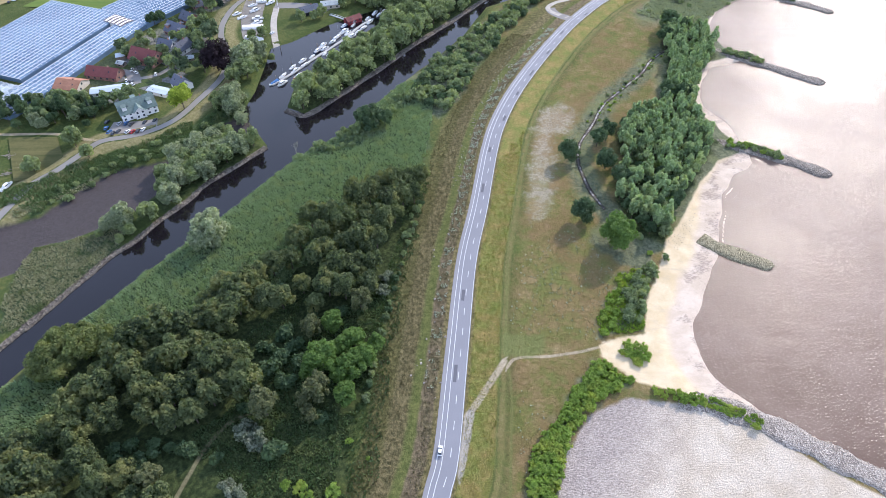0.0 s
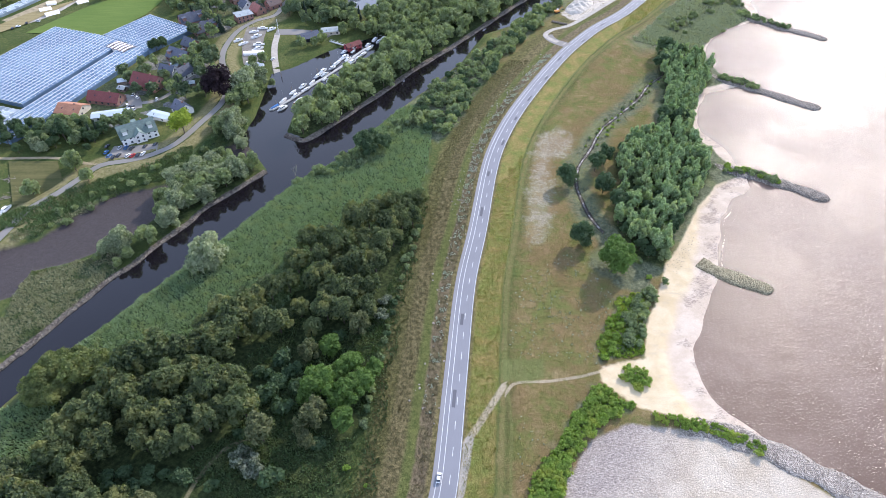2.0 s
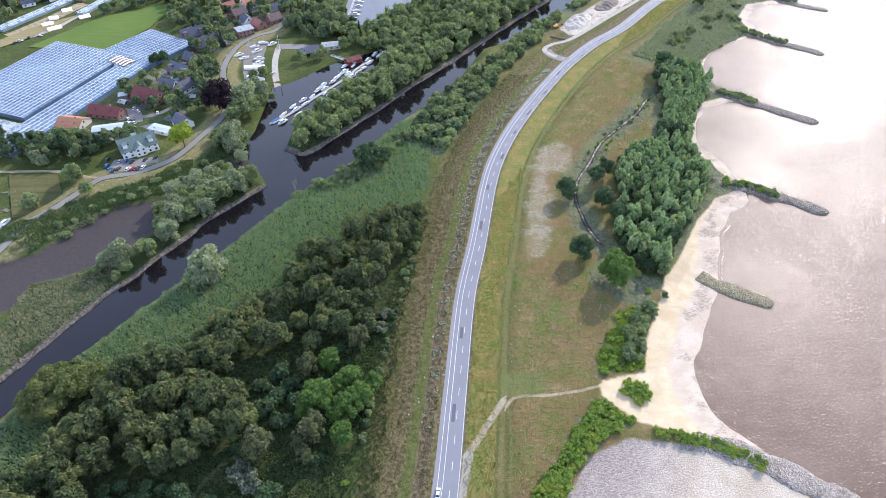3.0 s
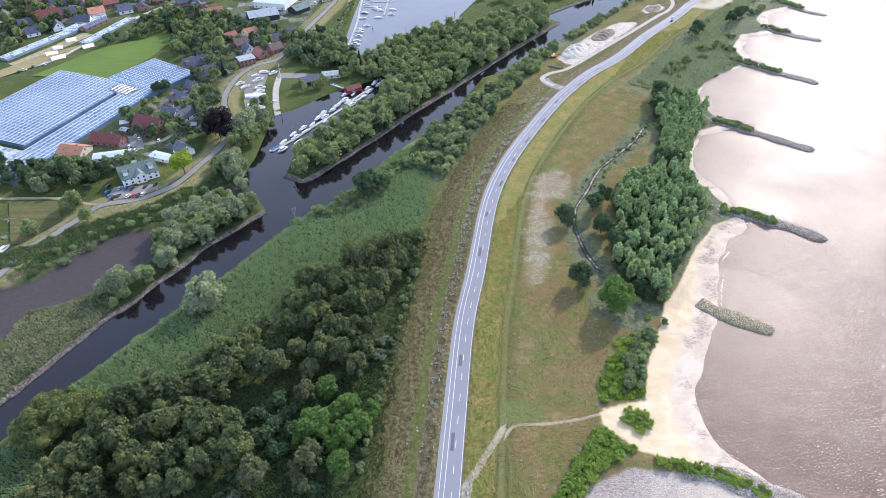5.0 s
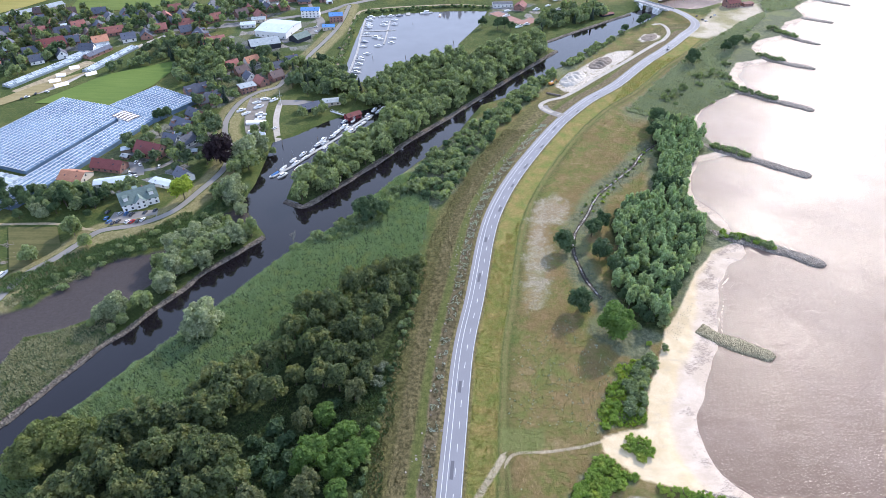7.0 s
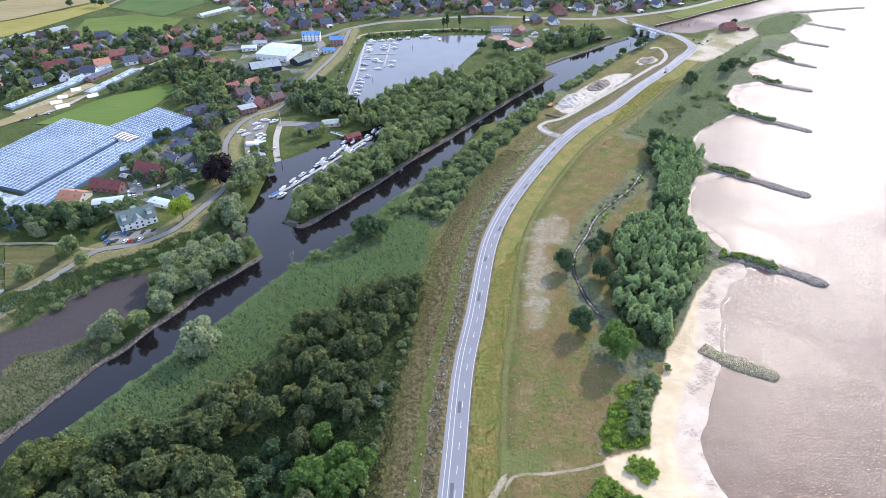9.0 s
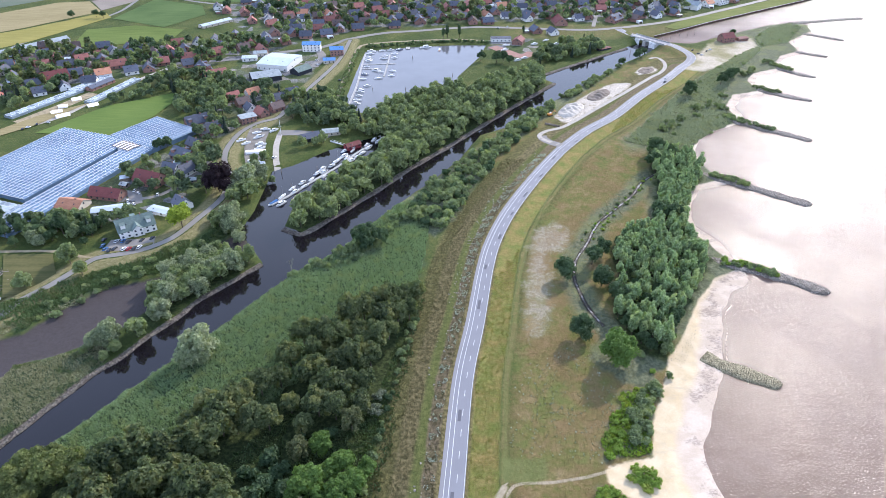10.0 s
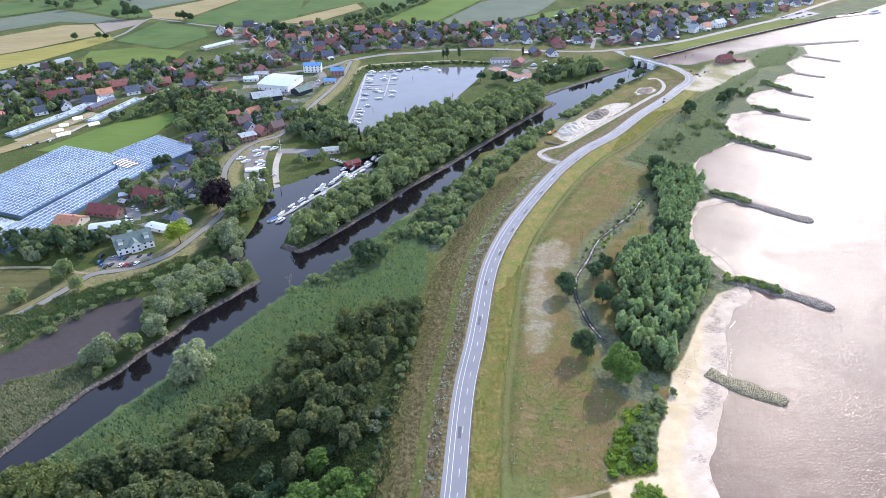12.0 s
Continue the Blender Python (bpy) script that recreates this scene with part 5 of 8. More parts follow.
tufts("pale_thistles", [[(30, 180), (70, 175), (86, 215), (70, 250), (40, 230)], [(36, 95), (46, 130), (34, 150), (28, 120)], [(14, 300), (40, 395), (52, 440), (40, 420), (8, 300)]], 0.10, 0.55, 0.6, L_THISTLE, "pale grey-green thistle plants in the grass", 69, blades=3)
tufts("verge_grass_clumps", [[(-14, 150), (4, 150), (15, 240), (31, 330), (66, 420), (99, 480), (75, 480), (46, 420), (14, 330), (0, 240)]], 2.0, 0.5, 0.6, L_THISTLE, "pale grey plants in loose clumps on the verge", 70, lambda i, u: (i["off"] > -12.5) & (i["off"] < -7.5) & (waves(u[:, 0], u[:, 1], 7, 15) > 0.30 - 0.3 * smooth(u[:, 1], 200, 300)), blades=3)


def bare_make(i):
    t = random.Random(5)
    bm = bmesh.new()

    def grow(base, way, length, rad, depth):
        tip = base + way * length
        tube(bm, base, tip, rad, rad * 0.6, 6)
        if depth:
            for n in range(3):
                turn = Vector((t.uniform(-0.7, 0.7), t.uniform(-0.7, 0.7), t.uniform(0.2, 0.7)))
                grow(tip - way * length * 0.12 * n, (way + turn).normalized(), length * 0.68, rad * 0.55, depth - 1)

    grow(Vector((0, 0, -0.3)), Vector((0.05, 0.0, 1)), 4.2, 0.3, 3)
    me = bpy.data.meshes.new("bare_tree")
    bm.to_mesh(me)
    bm.free()
    me.materials.append(plain("bleached_dead_wood", (0.27, 0.26, 0.20), 0.9, 0.3, 1.0))
    return [("trunk", me)]


BARE_TREE = Kind("dead_tree", "bare pale dead tree at the canal junction", "tree", 1, bare_make)
BARE_TREE.place(-90, 318, 1.0, 0)
for x, y, s in ((-84, 322, 1.1), (-80, 328, 0.9), (-76, 324, 1.0), (-70, 334, 1.0), (-62, 338, 0.9), (-88, 312, 0.8)):
    SCRUB.place(x, y, s * 1.2, r.uniform(0, 360), "scrub along the canal")

for x, y, s in ((250, 612, 1.2), (245, 606, 1.0), (292, 640, 1.1), (302, 650, 1.1), (310, 660, 1.0), (318, 668, 0.8), (205, 704, 0.8), (228, 726, 1.0), (237, 737, 0.9), (49, 722, 1.0), (66, 714, 1.1), (74, 718, 1.0), (80, 708, 0.9)):
    OAK.place(x, y, s, r.uniform(0, 360), "bank trees", "dark round tree on the river bank")


# ---- buildings ----
def tiles(name, col):
    k = Nodes(name, 0.75, 0.3)
    rows = k.noise(1.6, 3, 0.5, False, (0, 0.4, 2.2, 2.2))
    f = k.math("ADD", k.math("MULTIPLY", rows, 0.5), k.math("ADD", k.math("MULTIPLY", k.noise(0.3, 4), 0.3), k.math("MULTIPLY", k.rand(), 0.25)))
    k.col(k.mix(k.step(f, 0.25, 0.8), tuple(c * 0.62 for c in col), tuple(min(1, c * 1.35) for c in col)))
    k.bump(rows, 0.3, 0.08)
    return k.mat


def masonry(name, col, vary=0.3):
    k = Nodes(name, 0.9, 0.2)
    f = k.math("ADD", k.math("MULTIPLY", k.noise(0.5, 4), 0.5), k.math("ADD", k.math("MULTIPLY", k.noise(5, 3, 0.6, False, (0, 1, 1, 3)), 0.3), k.math("MULTIPLY", k.rand(), 0.2)))
    k.col(k.mix(k.step(f, 0.25, 0.75), tuple(c * (1 - vary) for c in col), tuple(min(0.9, c * (1 + vary)) for c in col)))
    return k.mat


R_DARK = tiles("dark_slate_tiles", (0.095, 0.102, 0.130))
R_RED = tiles("red_clay_tiles", (0.31, 0.125, 0.10))
R_WINE = tiles("dark_red_tiles", (0.17, 0.052, 0.048))
R_BROWN = tiles("brown_grey_tiles", (0.13, 0.092, 0.084))
R_ORANGE = tiles("orange_clay_tiles", (0.47, 0.22, 0.13))
R_GREEN = tiles("grey_green_roofing", (0.155, 0.205, 0.185))
R_METAL = plain("pale_metal_roofing", (0.46, 0.52, 0.58), 0.45, 0.1, 0.2, spec=0.5)
R_GREY = plain("grey_corrugated_roofing", (0.30, 0.33, 0.34), 0.6, 0.2, 0.3)
R_BLUE = plain("blue_metal_roofing", (0.10, 0.24, 0.50), 0.5, 0.15, 0.3)
W_BRICK = masonry("red_brick", (0.27, 0.155, 0.125))
W_WHITE = masonry("white_render", (0.74, 0.73, 0.70), 0.08)
W_BLACK = masonry("black_boarding", (0.035, 0.038, 0.048))
W_BEIGE = masonry("beige_render", (0.55, 0.49, 0.40), 0.12)
M_PANE = plain("window_glass", (0.045, 0.055, 0.07), 0.08, 0.2, 0.5, spec=0.6)
M_WOOD = plain("weathered_wood", (0.20, 0.165, 0.13), 0.9, 0.35, 0.9)
M_DOOR = plain("dark_door_paint", (0.10, 0.07, 0.055), 0.6, 0.2, 1.0)
M_CONCRETE = plain("grey_concrete", (0.38, 0.37, 0.35), 0.9, 0.2, 0.25, world=True)
M_WHITE = plain("white_paint", (0.80, 0.80, 0.80), 0.4, 0.06, 0.6)
M_STEEL = plain("galvanised_steel", (0.42, 0.44, 0.46), 0.45, 0.15, 1.0, metal=0.6)


def gable_house(name, label, length, width, eave, rise, wall, roof, windows=2, dormer=False, chimney=True, category="house", storeys=1):
    """A pitched-roof building; its ridge runs along x."""
    ob = thing(name, label, category)
    L, W = length / 2, width / 2
    bm = bmesh.new()
    b = [bm.verts.new((x, y, z)) for x, y, z in ((-L, -W, -0.8), (L, -W, -0.8), (L, W, -0.8), (-L, W, -0.8), (-L, -W, eave), (L, -W, eave), (L, W, eave), (-L, W, eave), (-L, 0, eave + rise), (L, 0, eave + rise))]
    for f in ((0, 1, 5, 4), (2, 3, 7, 6), (1, 2, 6, 9, 5), (3, 0, 4, 8, 7), (3, 2, 1, 0), (4, 5, 9, 8), (6, 7, 8, 9)):
        bm.faces.new([b[i] for i in f])
    part("wall", bm, wall, ob)
    bm = bmesh.new()
    o, t = 0.5, 0.22
    k = rise / W
    for s in (-1, 1):
        y0, z0 = s * (W + o), eave - k * o
        v = [bm.verts.new((x, y, z + d)) for d in (0.03, t) for x, y, z in ((-L - o, y0, z0), (L + o, y0, z0), (L + o, 0, eave + rise), (-L - o, 0, eave + rise))]
        for f in ((0, 1, 2, 3), (7, 6, 5, 4), (0, 4, 5, 1), (1, 5, 6, 2), (2, 6, 7, 3), (3, 7, 4, 0)):
            bm.faces.new([v[i] for i in f])
    bmesh.ops.recalc_face_normals(bm, faces=bm.faces[:])
    roof_ob = part("roof", bm, roof, ob)
    if chimney:
        bm = bmesh.new()
        box(bm, L * 0.35, L * 0.35 + 0.8, -0.4, 0.4, eave + rise - 0.6, eave + rise + 1.0)
        part("chimney", bm, W_BRICK, roof_ob)
    pane = bmesh.new()
    box(pane, -0.65, 0.65, -0.05, 0.05, -0.7, 0.7)
    first = None

    def window(m):
        nonlocal first, pane
        if first is None:
            first = part("window", pane, M_PANE, ob)
            first.matrix_basis = m
            return
        c = first.copy()
        scene.collection.objects.link(c)
        c.matrix_basis = m

    for st in range(storeys):
        z = 1.5 + st * 2.8
        for i in range(windows):
            x = -L + (i + 0.5) * length / windows
            window(pose(x, -W - 0.03, z))
    for s in (-1, 1):
        window(pose(s * (L + 0.03), 0, eave + rise * 0.35, 0, 0, 90))
        window(pose(s * (L + 0.03), -W * 0.35, 1.5, 0, 0, 90))
    bm = bmesh.new()
    x = -L + (windows // 2 + 0.5) * length / windows
    box(bm, x - 0.5, x + 0.5, W - 0.02, W + 0.08, -0.1, 2.0)
    part("door", bm, M_DOOR, ob)
    if dormer:
        for sx, sy in ((-0.35, -1), (0.35, -1), (0.0, 1)):
            bm = bmesh.new()
            y0, y1 = sorted((sy * W * 0.78, sy * W * 0.15))
            box(bm, sx * length - 1.4, sx * length + 1.4, y0, y1, eave + 0.4, eave + rise * 0.72)
            d = part("dormer", bm, wall, roof_ob)
            bm = bmesh.new()
            box(bm, sx * length - 1.7, sx * length + 1.7, y0 - 0.3, y1 + 0.1, eave + rise * 0.72, eave + rise * 0.72 + 0.18)
            part("dormer_roof", bm, roof, roof_ob)
    for i in range(2 if windows > 3 else 1):
        bm = bmesh.new()
        a = math.atan2(rise, W)
        box(bm, -0.4, 0.4, -0.55, 0.55, 0.0, 0.06, pose(-L * 0.5 + i * L, -W * 0.5, eave + rise * 0.5 + t + 0.02, math.degrees(a), 0, 0))
        part("roof_window", bm, M_PANE, roof_ob)
    return ob


HOUSE_KINDS = {
    "w": lambda: gable_house("house", "white rendered house with a dark tiled roof", 11, 9, 3.2, 4.2, W_WHITE, R_DARK),
    "d": lambda: gable_house("house", "red brick house with a dark slate roof", 12, 9.5, 3.0, 4.4, W_BRICK, R_DARK),
    "b": lambda: gable_house("house", "red brick house with a brown tiled roof", 11, 9, 3.6, 4.0, W_BRICK, R_BROWN),
    "r": lambda: gable_house("house", "brick house with a bright red tiled roof", 11, 9, 3.0, 4.3, W_BRICK, R_RED),
    "R": lambda: gable_house("house", "long brick house with a red tiled roof", 18, 10, 3.2, 4.2, W_BRICK, R_RED, 4),
    "D": lambda: gable_house("house", "large brick house with a dark roof and dormers", 18, 12, 3.4, 5.0, W_BRICK, R_DARK, 5, True),
    "B": lambda: gable_house("house", "large brick farmhouse with a dark brown roof", 20, 13, 3.6, 5.4, W_BRICK, R_WINE, 5),
    "W": lambda: gable_house("house", "two-storey white house with a grey roof", 17, 11, 5.8, 3.6, W_WHITE, R_GREY, 5, storeys=2),
    "o": lambda: gable_house("house", "white house with an orange tiled roof", 12, 10, 4.0, 4.0, W_WHITE, R_ORANGE),
    "x": lambda: gable_house("shed", "small grey garden shed", 5, 4, 2.2, 0.9, M_WOOD, R_GREY, 1, chimney=False, category="shed"),
}
HOUSES_NORTH = [(-445, 658, "w"), (-415, 618, "d"), (-426, 671, "b"), (-401, 658, "B"), (-386, 671, "d"), (-377, 690, "b"), (-355, 700, "R"), (-330, 680, "w"), (-315, 690, "d"), (-307, 710, "r"), (-431, 720, "r"), (-417, 744, "d"), (-401, 720, "r"), (-479, 736, "d"), (-475, 700, "d"), (-453, 710, "b")]
HOUSES_NORTH += [(-378, 749, "w"), (-365, 762, "d"), (-346, 756, "w"), (-327, 742, "b"), (-314, 752, "r"), (-280, 728, "R"), (-297, 757, "d"), (-260, 744, "R"), (-257, 768, "d"), (-230, 762, "b"), (-254, 686, "D"), (-236, 668, "R"), (-378, 720, "d"), (-410, 700, "d"), (-435, 700, "r")]
HOUSES_LANE = [(-317, 959, "w"), (-298, 938, "r"), (-283, 991, "d"), (-270, 928, "R"), (-259, 976, "w"), (-212, 938, "r"), (-203, 894, "b"), (-207, 827, "b"), (-213, 806, "w"), (-186, 790, "r"), (-184, 847, "d"), (-236, 932, "d"), (-249, 884, "r"), (-253, 814, "d")]
HOUSES_DIKE = [(-200, 602, "r"), (-183, 611, "o"), (-156, 598, "d"), (-144, 612, "w"), (-176, 572, "w"), (-163, 562, "r"), (-151, 572, "b"), (-216, 541, "D"), (-187, 587, "b")]
HOUSES_GARDEN = [(-203, 494, "d", -35), (-205, 472, "D", -32), (-207, 448, "w", -20), (-195, 446, "w", 62), (-217, 431, "B", -22), (-181, 394, "w", -42), (-234, 424, "x", -20), (-199, 523, "D", 40), (-186, 432, "x", 10)]
HOUSES_MID = [(-194, 935, "d"), (-179, 897, "w"), (-164, 908, "b"), (-138, 906, "R"), (-118, 959, "R"), (-86, 942, "r"), (-141, 823, "d"), (-115, 886, "d"), (-61, 886, "d"), (-25, 886, "D"), (-157, 868, "w"), (-127, 846, "d"), (-104, 850, "d"), (-57, 862, "d"), (-12, 935, "w"), (4, 913, "d"), (26, 918, "b"), (-97, 904, "r"), (-44, 932, "r"), (-153, 966, "b")]
HOUSES_EAST = [(44, 955, "r"), (61, 942, "w"), (47, 881, "b"), (67, 880, "d"), (90, 976, "w"), (94, 908, "w"), (81, 932, "d"), (131, 1010, "d"), (199, 1061, "w"), (193, 1002, "d"), (215, 1029, "d"), (163, 880, "B"), (147, 830, "w"), (126, 838, "d"), (213, 975, "d"), (233, 948, "r"), (108, 948, "w"), (185, 931, "r"), (192, 898, "w"), (72, 988, "r"), (160, 1010, "d")]
HOUSES_SOUTH = [(255, 1074, "r"), (289, 1086, "w"), (293, 1041, "d"), (330, 1025, "b"), (356, 1074, "d"), (300, 984, "d"), (285, 937, "w"), (316, 966, "w"), (302, 912, "w"), (330, 926, "d"), (369, 961, "W"), (397, 977, "o"), (421, 990, "W"), (445, 1000, "d"), (496, 1053, "w"), (478, 1049, "d"), (541, 1096, "w"), (268, 995, "r"), (240, 892, "D"), (267, 894, "b"), (386, 1041, "d"), (415, 1062, "d"), (434, 1049, "w"), (461, 1066, "r"), (342, 983, "b"), (405, 1010, "d")]
house_protos, house_at = {}, []
hr = random.Random(77)


def set_house(kind, x, y, turn):
    m = pose(x, y, ground_z(x, y) + 0.1, 0, 0, turn)
    big = Vector((1.25, 1.25, 1.15) if y > 640 else (1.1, 1.1, 1.1))
    if kind not in house_protos:
        house_protos[kind] = HOUSE_KINDS[kind]()
        house_protos[kind].matrix_basis = m @ Matrix.Diagonal((*big, 1))
        ob = house_protos[kind]
    else:
        was = house_protos[kind].scale
        ob = copy_thing(house_protos[kind], m @ Matrix.Diagonal((big.x / was.x, big.y / was.y, big.z / was.z, 1)))
    house_at.append((x, y, 7.0))
    return tagged(ob, "", "", "garden sheds" if kind == "x" else "houses of the village")


for rows, turn in ((HOUSES_NORTH, 25), (HOUSES_LANE, 15), (HOUSES_DIKE, 38), (HOUSES_MID, 12), (HOUSES_EAST, 8), (HOUSES_SOUTH, 34)):
    for x, y, kind in rows:
        set_house(kind, x, y, turn + hr.choice((0, 0, 90, 90, 8, 98)) + hr.uniform(-6, 6))
for x, y, kind, turn in HOUSES_GARDEN:
    set_house(kind, x, y, turn)
VILLAGES = [
    [(-520, 690), (-470, 770), (-375, 775), (-288, 795), (-228, 805), (-175, 790), (-210, 740), (-260, 700), (-300, 700), (-360, 640), (-420, 600), (-500, 610)],
    [(-272, 944), (-240, 990), (-72, 997), (55, 985), (238, 1055), (210, 890), (58, 892), (-20, 866), (-99, 855), (-163, 800), (-200, 830)],
    [(251, 1120), (403, 1115), (546, 1135), (515, 1062), (341, 932), (250, 885), (215, 890)],
    [(560, 1140), (640, 1190), (760, 1290), (740, 1240), (650, 1165), (570, 1100)],
]
for n, poly in enumerate(VILLAGES):
    for x, y in scatter(poly, 19, 90 + n):
        near_road = min(line_distance(np.array(l, float), np.array([x]), np.array([y]))[0][0] for l in (VILLAGE_ROAD, FIELD_LANE))
        if near_road > 11 and min(math.hypot(x - a, y - b) for a, b, _ in house_at) > 15:
            set_house(hr.choice("wwwwdddbrrox"), x, y, hr.choice((10, 100, 30, 120)) + hr.uniform(-8, 8))


def lone_house(x, y, turn, *args, **kw):
    ob = gable_house(*args, **kw)
    ob.matrix_basis = pose(x, y, ground_z(x, y) + 0.1, 0, 0, turn)
    for s in (-0.35, 0.0, 0.35):
        house_at.append((x + args[2] * s * math.cos(radians(turn)), y + args[2] * s * math.sin(radians(turn)), args[3] / 2 + 3))
    return ob


# the large buildings that can be told apart
guest = lone_house(-202, 364, 33, "guest_house", "white house with black gable and grey-green roof beside the dike", 23, 16, 5.0, 5.6, W_WHITE, R_GREEN, 6, True, storeys=2)
bm = bmesh.new()
front = [bm.verts.new((-11.56, y, z)) for y, z in ((-8, 0.0), (8, 0.0), (8, 5.0), (0, 10.5), (-8, 5.0))]
back = [bm.verts.new((-11.50, v.co.y, v.co.z)) for v in front]
bm.faces.new(front)
for i in range(5):
    bm.faces.new((front[i], back[i], back[(i + 1) % 5], front[(i + 1) % 5]))
cladding = part("gable_cladding", bm, W_BLACK, guest, "black boarded gable")
for y, z in ((-4.5, 2.2), (0, 2.2), (4.5, 2.2), (-2.4, 6.0), (2.4, 6.0)):
    bm = bmesh.new()
    box(bm, -11.66, -11.58, y - 0.7, y + 0.7, z - 0.7, z + 0.7)
    part("gable_window", bm, M_WHITE, cladding, "white window frame")
bm = bmesh.new()
wing = [bm.verts.new(c) for x in (-3.4, 3.4) for c in ((x, -9.6, -0.5), (x, -9.6, 5.2), (x, 0, 5.2), (x, 0, -0.5))]
tops = [bm.verts.new((0, -9.6, 8.2)), bm.verts.new((0, 0, 8.2))]
for f in ((0, 1, 2, 3), (7, 6, 5, 4), (0, 4, 5, 1), (1, 5, 2, 6)):
    bm.faces.new([wing[i] for i in (f if f != (1, 5, 2, 6) else (1, 5, 6, 2))])
bm.faces.new((wing[1], wing[5], tops[0]))
part("front_wing", bm, W_WHITE, guest)
for sx in (-1, 1):
    bm = bmesh.new()
    lo = [(sx * 4.0, -10.2, 4.75), (sx * 4.0, -0.2, 4.75), (0, -0.2, 8.3), (0, -10.2, 8.3)]
    v = [bm.verts.new((x, y, z + d)) for d in (0.0, 0.2) for x, y, z in lo]
    for f in ((0, 1, 2, 3), (7, 6, 5, 4), (0, 4, 5, 1), (1, 5, 6, 2), (2, 6, 7, 3), (3, 7, 4, 0)):
        bm.faces.new([v[i] for i in f])
    bmesh.ops.recalc_face_normals(bm, faces=bm.faces[:])
    part("wing_roof", bm, R_GREEN, guest)
for x in (-1.7, 1.7):
    for z in (1.7, 4.4):
        bm = bmesh.new()
        box(bm, x - 0.6, x + 0.6, -9.68, -9.6, z - 0.7, z + 0.7)
        part("wing_window", bm, M_PANE, guest)
lone_house(-240, 409, -12, "long_house", "long brick house with a dark red roof and skylights", 24, 11, 3.0, 4.6, W_BRICK, R_WINE, 5)
lone_house(-258, 394, -12, "bungalow", "low bungalow with a pale orange hipped roof", 18, 15, 2.8, 3.6, W_BEIGE, R_ORANGE, 4)
lone_house(-229, 388, 15, "long_shed", "low shed with a pale metal roof", 24, 8, 2.8, 0.9, W_WHITE, R_METAL, 3, chimney=False, category="shed")
lone_house(-194, 386, -22, "carport", "open carport with a white metal roof", 16, 7, 2.6, 0.6, W_WHITE, R_METAL, 2, chimney=False, category="shed")
lone_house(-176, 708, -14, "warehouse", "large white warehouse with a pale flat-pitched roof", 36, 40, 6.0, 2.0, W_WHITE, R_METAL, 6, chimney=False, category="warehouse")
lone_house(-182, 662, 24, "workshop", "grey-green corrugated workshop hall", 30, 22, 5.0, 3.4, W_BLACK, R_GREY, 4, chimney=False, category="warehouse")
lone_house(-148, 682, 52, "boat_shop", "dark boarded shop with a pale green roof", 19, 14, 4.0, 3.4, W_BLACK, R_GREEN, 3, chimney=False, category="shop")
lone_house(-149, 762, 4, "apartment_block", "three-storey white block with a blue roof", 21, 12, 8.0, 2.2, W_WHITE, R_BLUE, 5, storeys=3, chimney=False, category="apartment house")
lone_house(-117, 742, 10, "harbour_office", "red brick harbour building with blue roofs", 15, 12, 7.0, 2.4, W_BRICK, R_BLUE, 4, storeys=2, category="office")
lone_house(-122, 716, 6, "boat_shed", "low blue-roofed boat shed by the harbour", 13, 10, 3.4, 1.6, W_BEIGE, R_BLUE, 3, chimney=False, category="shed")
lone_house(-214, 726, 10, "store_shed", "low white storage shed", 16, 11, 3.4, 1.0, W_WHITE, R_METAL, 3, chimney=False, category="shed")
lone_house(-206, 744, 10, "store_shed", "low grey storage shed", 15, 11, 3.4, 1.4, W_BEIGE, R_GREY, 3, chimney=False, category="shed")
lone_house(-296, 876, 52, "barn", "long white barn among fields", 46, 11, 3.2, 1.5, W_BEIGE, R_METAL, 5, chimney=False, category="barn")
lone_house(-484, 770, 52, "cattle_barn", "long grey-blue cattle barn", 84, 16, 3.4, 2.4, W_BEIGE, R_GREY, 8, chimney=False, category="barn")
lone_house(-172, 546, 32, "flat_house", "brick house with a flat grey roof terrace", 14, 11, 6.0, 0.4, W_BRICK, R_GREY, 4, storeys=2, chimney=False)
lone_house(357, 798, 20, "pilot_house", "red brick house with a stepped dark roof on the headland", 17, 12, 5.5, 4.6, W_BRICK, R_WINE, 4, storeys=2)
lone_house(378, 802, 20, "annex", "low red brick annex", 14, 8, 3.0, 0.8, W_BRICK, R_WINE, 3, chimney=False, category="shed")
lone_house(78, 800, 4, "boatyard_house", "white boatyard house with a dark flat roof", 24, 10, 4.0, 1.2, W_WHITE, R_DARK, 5, chimney=False, category="boatyard")
lone_house(99, 790, 70, "boatyard_shed", "brick boatyard shed with a red roof", 16, 12, 4.2, 3.6, W_BRICK, R_WINE, 3, category="boatyard")
shed = lone_house(-258, 488, -31, "greenhouse_shed", "low service shed with a striped white and brown roof", 20, 11, 4.0, 0.5, W_WHITE, R_BROWN, 3, chimney=False, category="shed")
for i in range(5):
    for side in (-1, 1):
        bm = bmesh.new()
        box(bm, -1.05, 1.05, -2.85, 2.85, 0.0, 0.05, pose(-8.2 + 4.1 * i, side * 2.95, 4.45, -side * 5.2, 0, 0))
        part("roof_strip", bm, M_WHITE, shed, "white roofing strip")
lone_house(-110, 508, 30, "clubhouse", "dark-roofed clubhouse near the jetty", 17, 10, 3.0, 3.0, W_BLACK, R_DARK, 3, category="clubhouse")
lone_house(-93, 520, 12, "club_shed", "grey-roofed shed near the jetty", 15, 9, 3.0, 1.0, W_BEIGE, R_GREY, 3, chimney=False, category="shed")
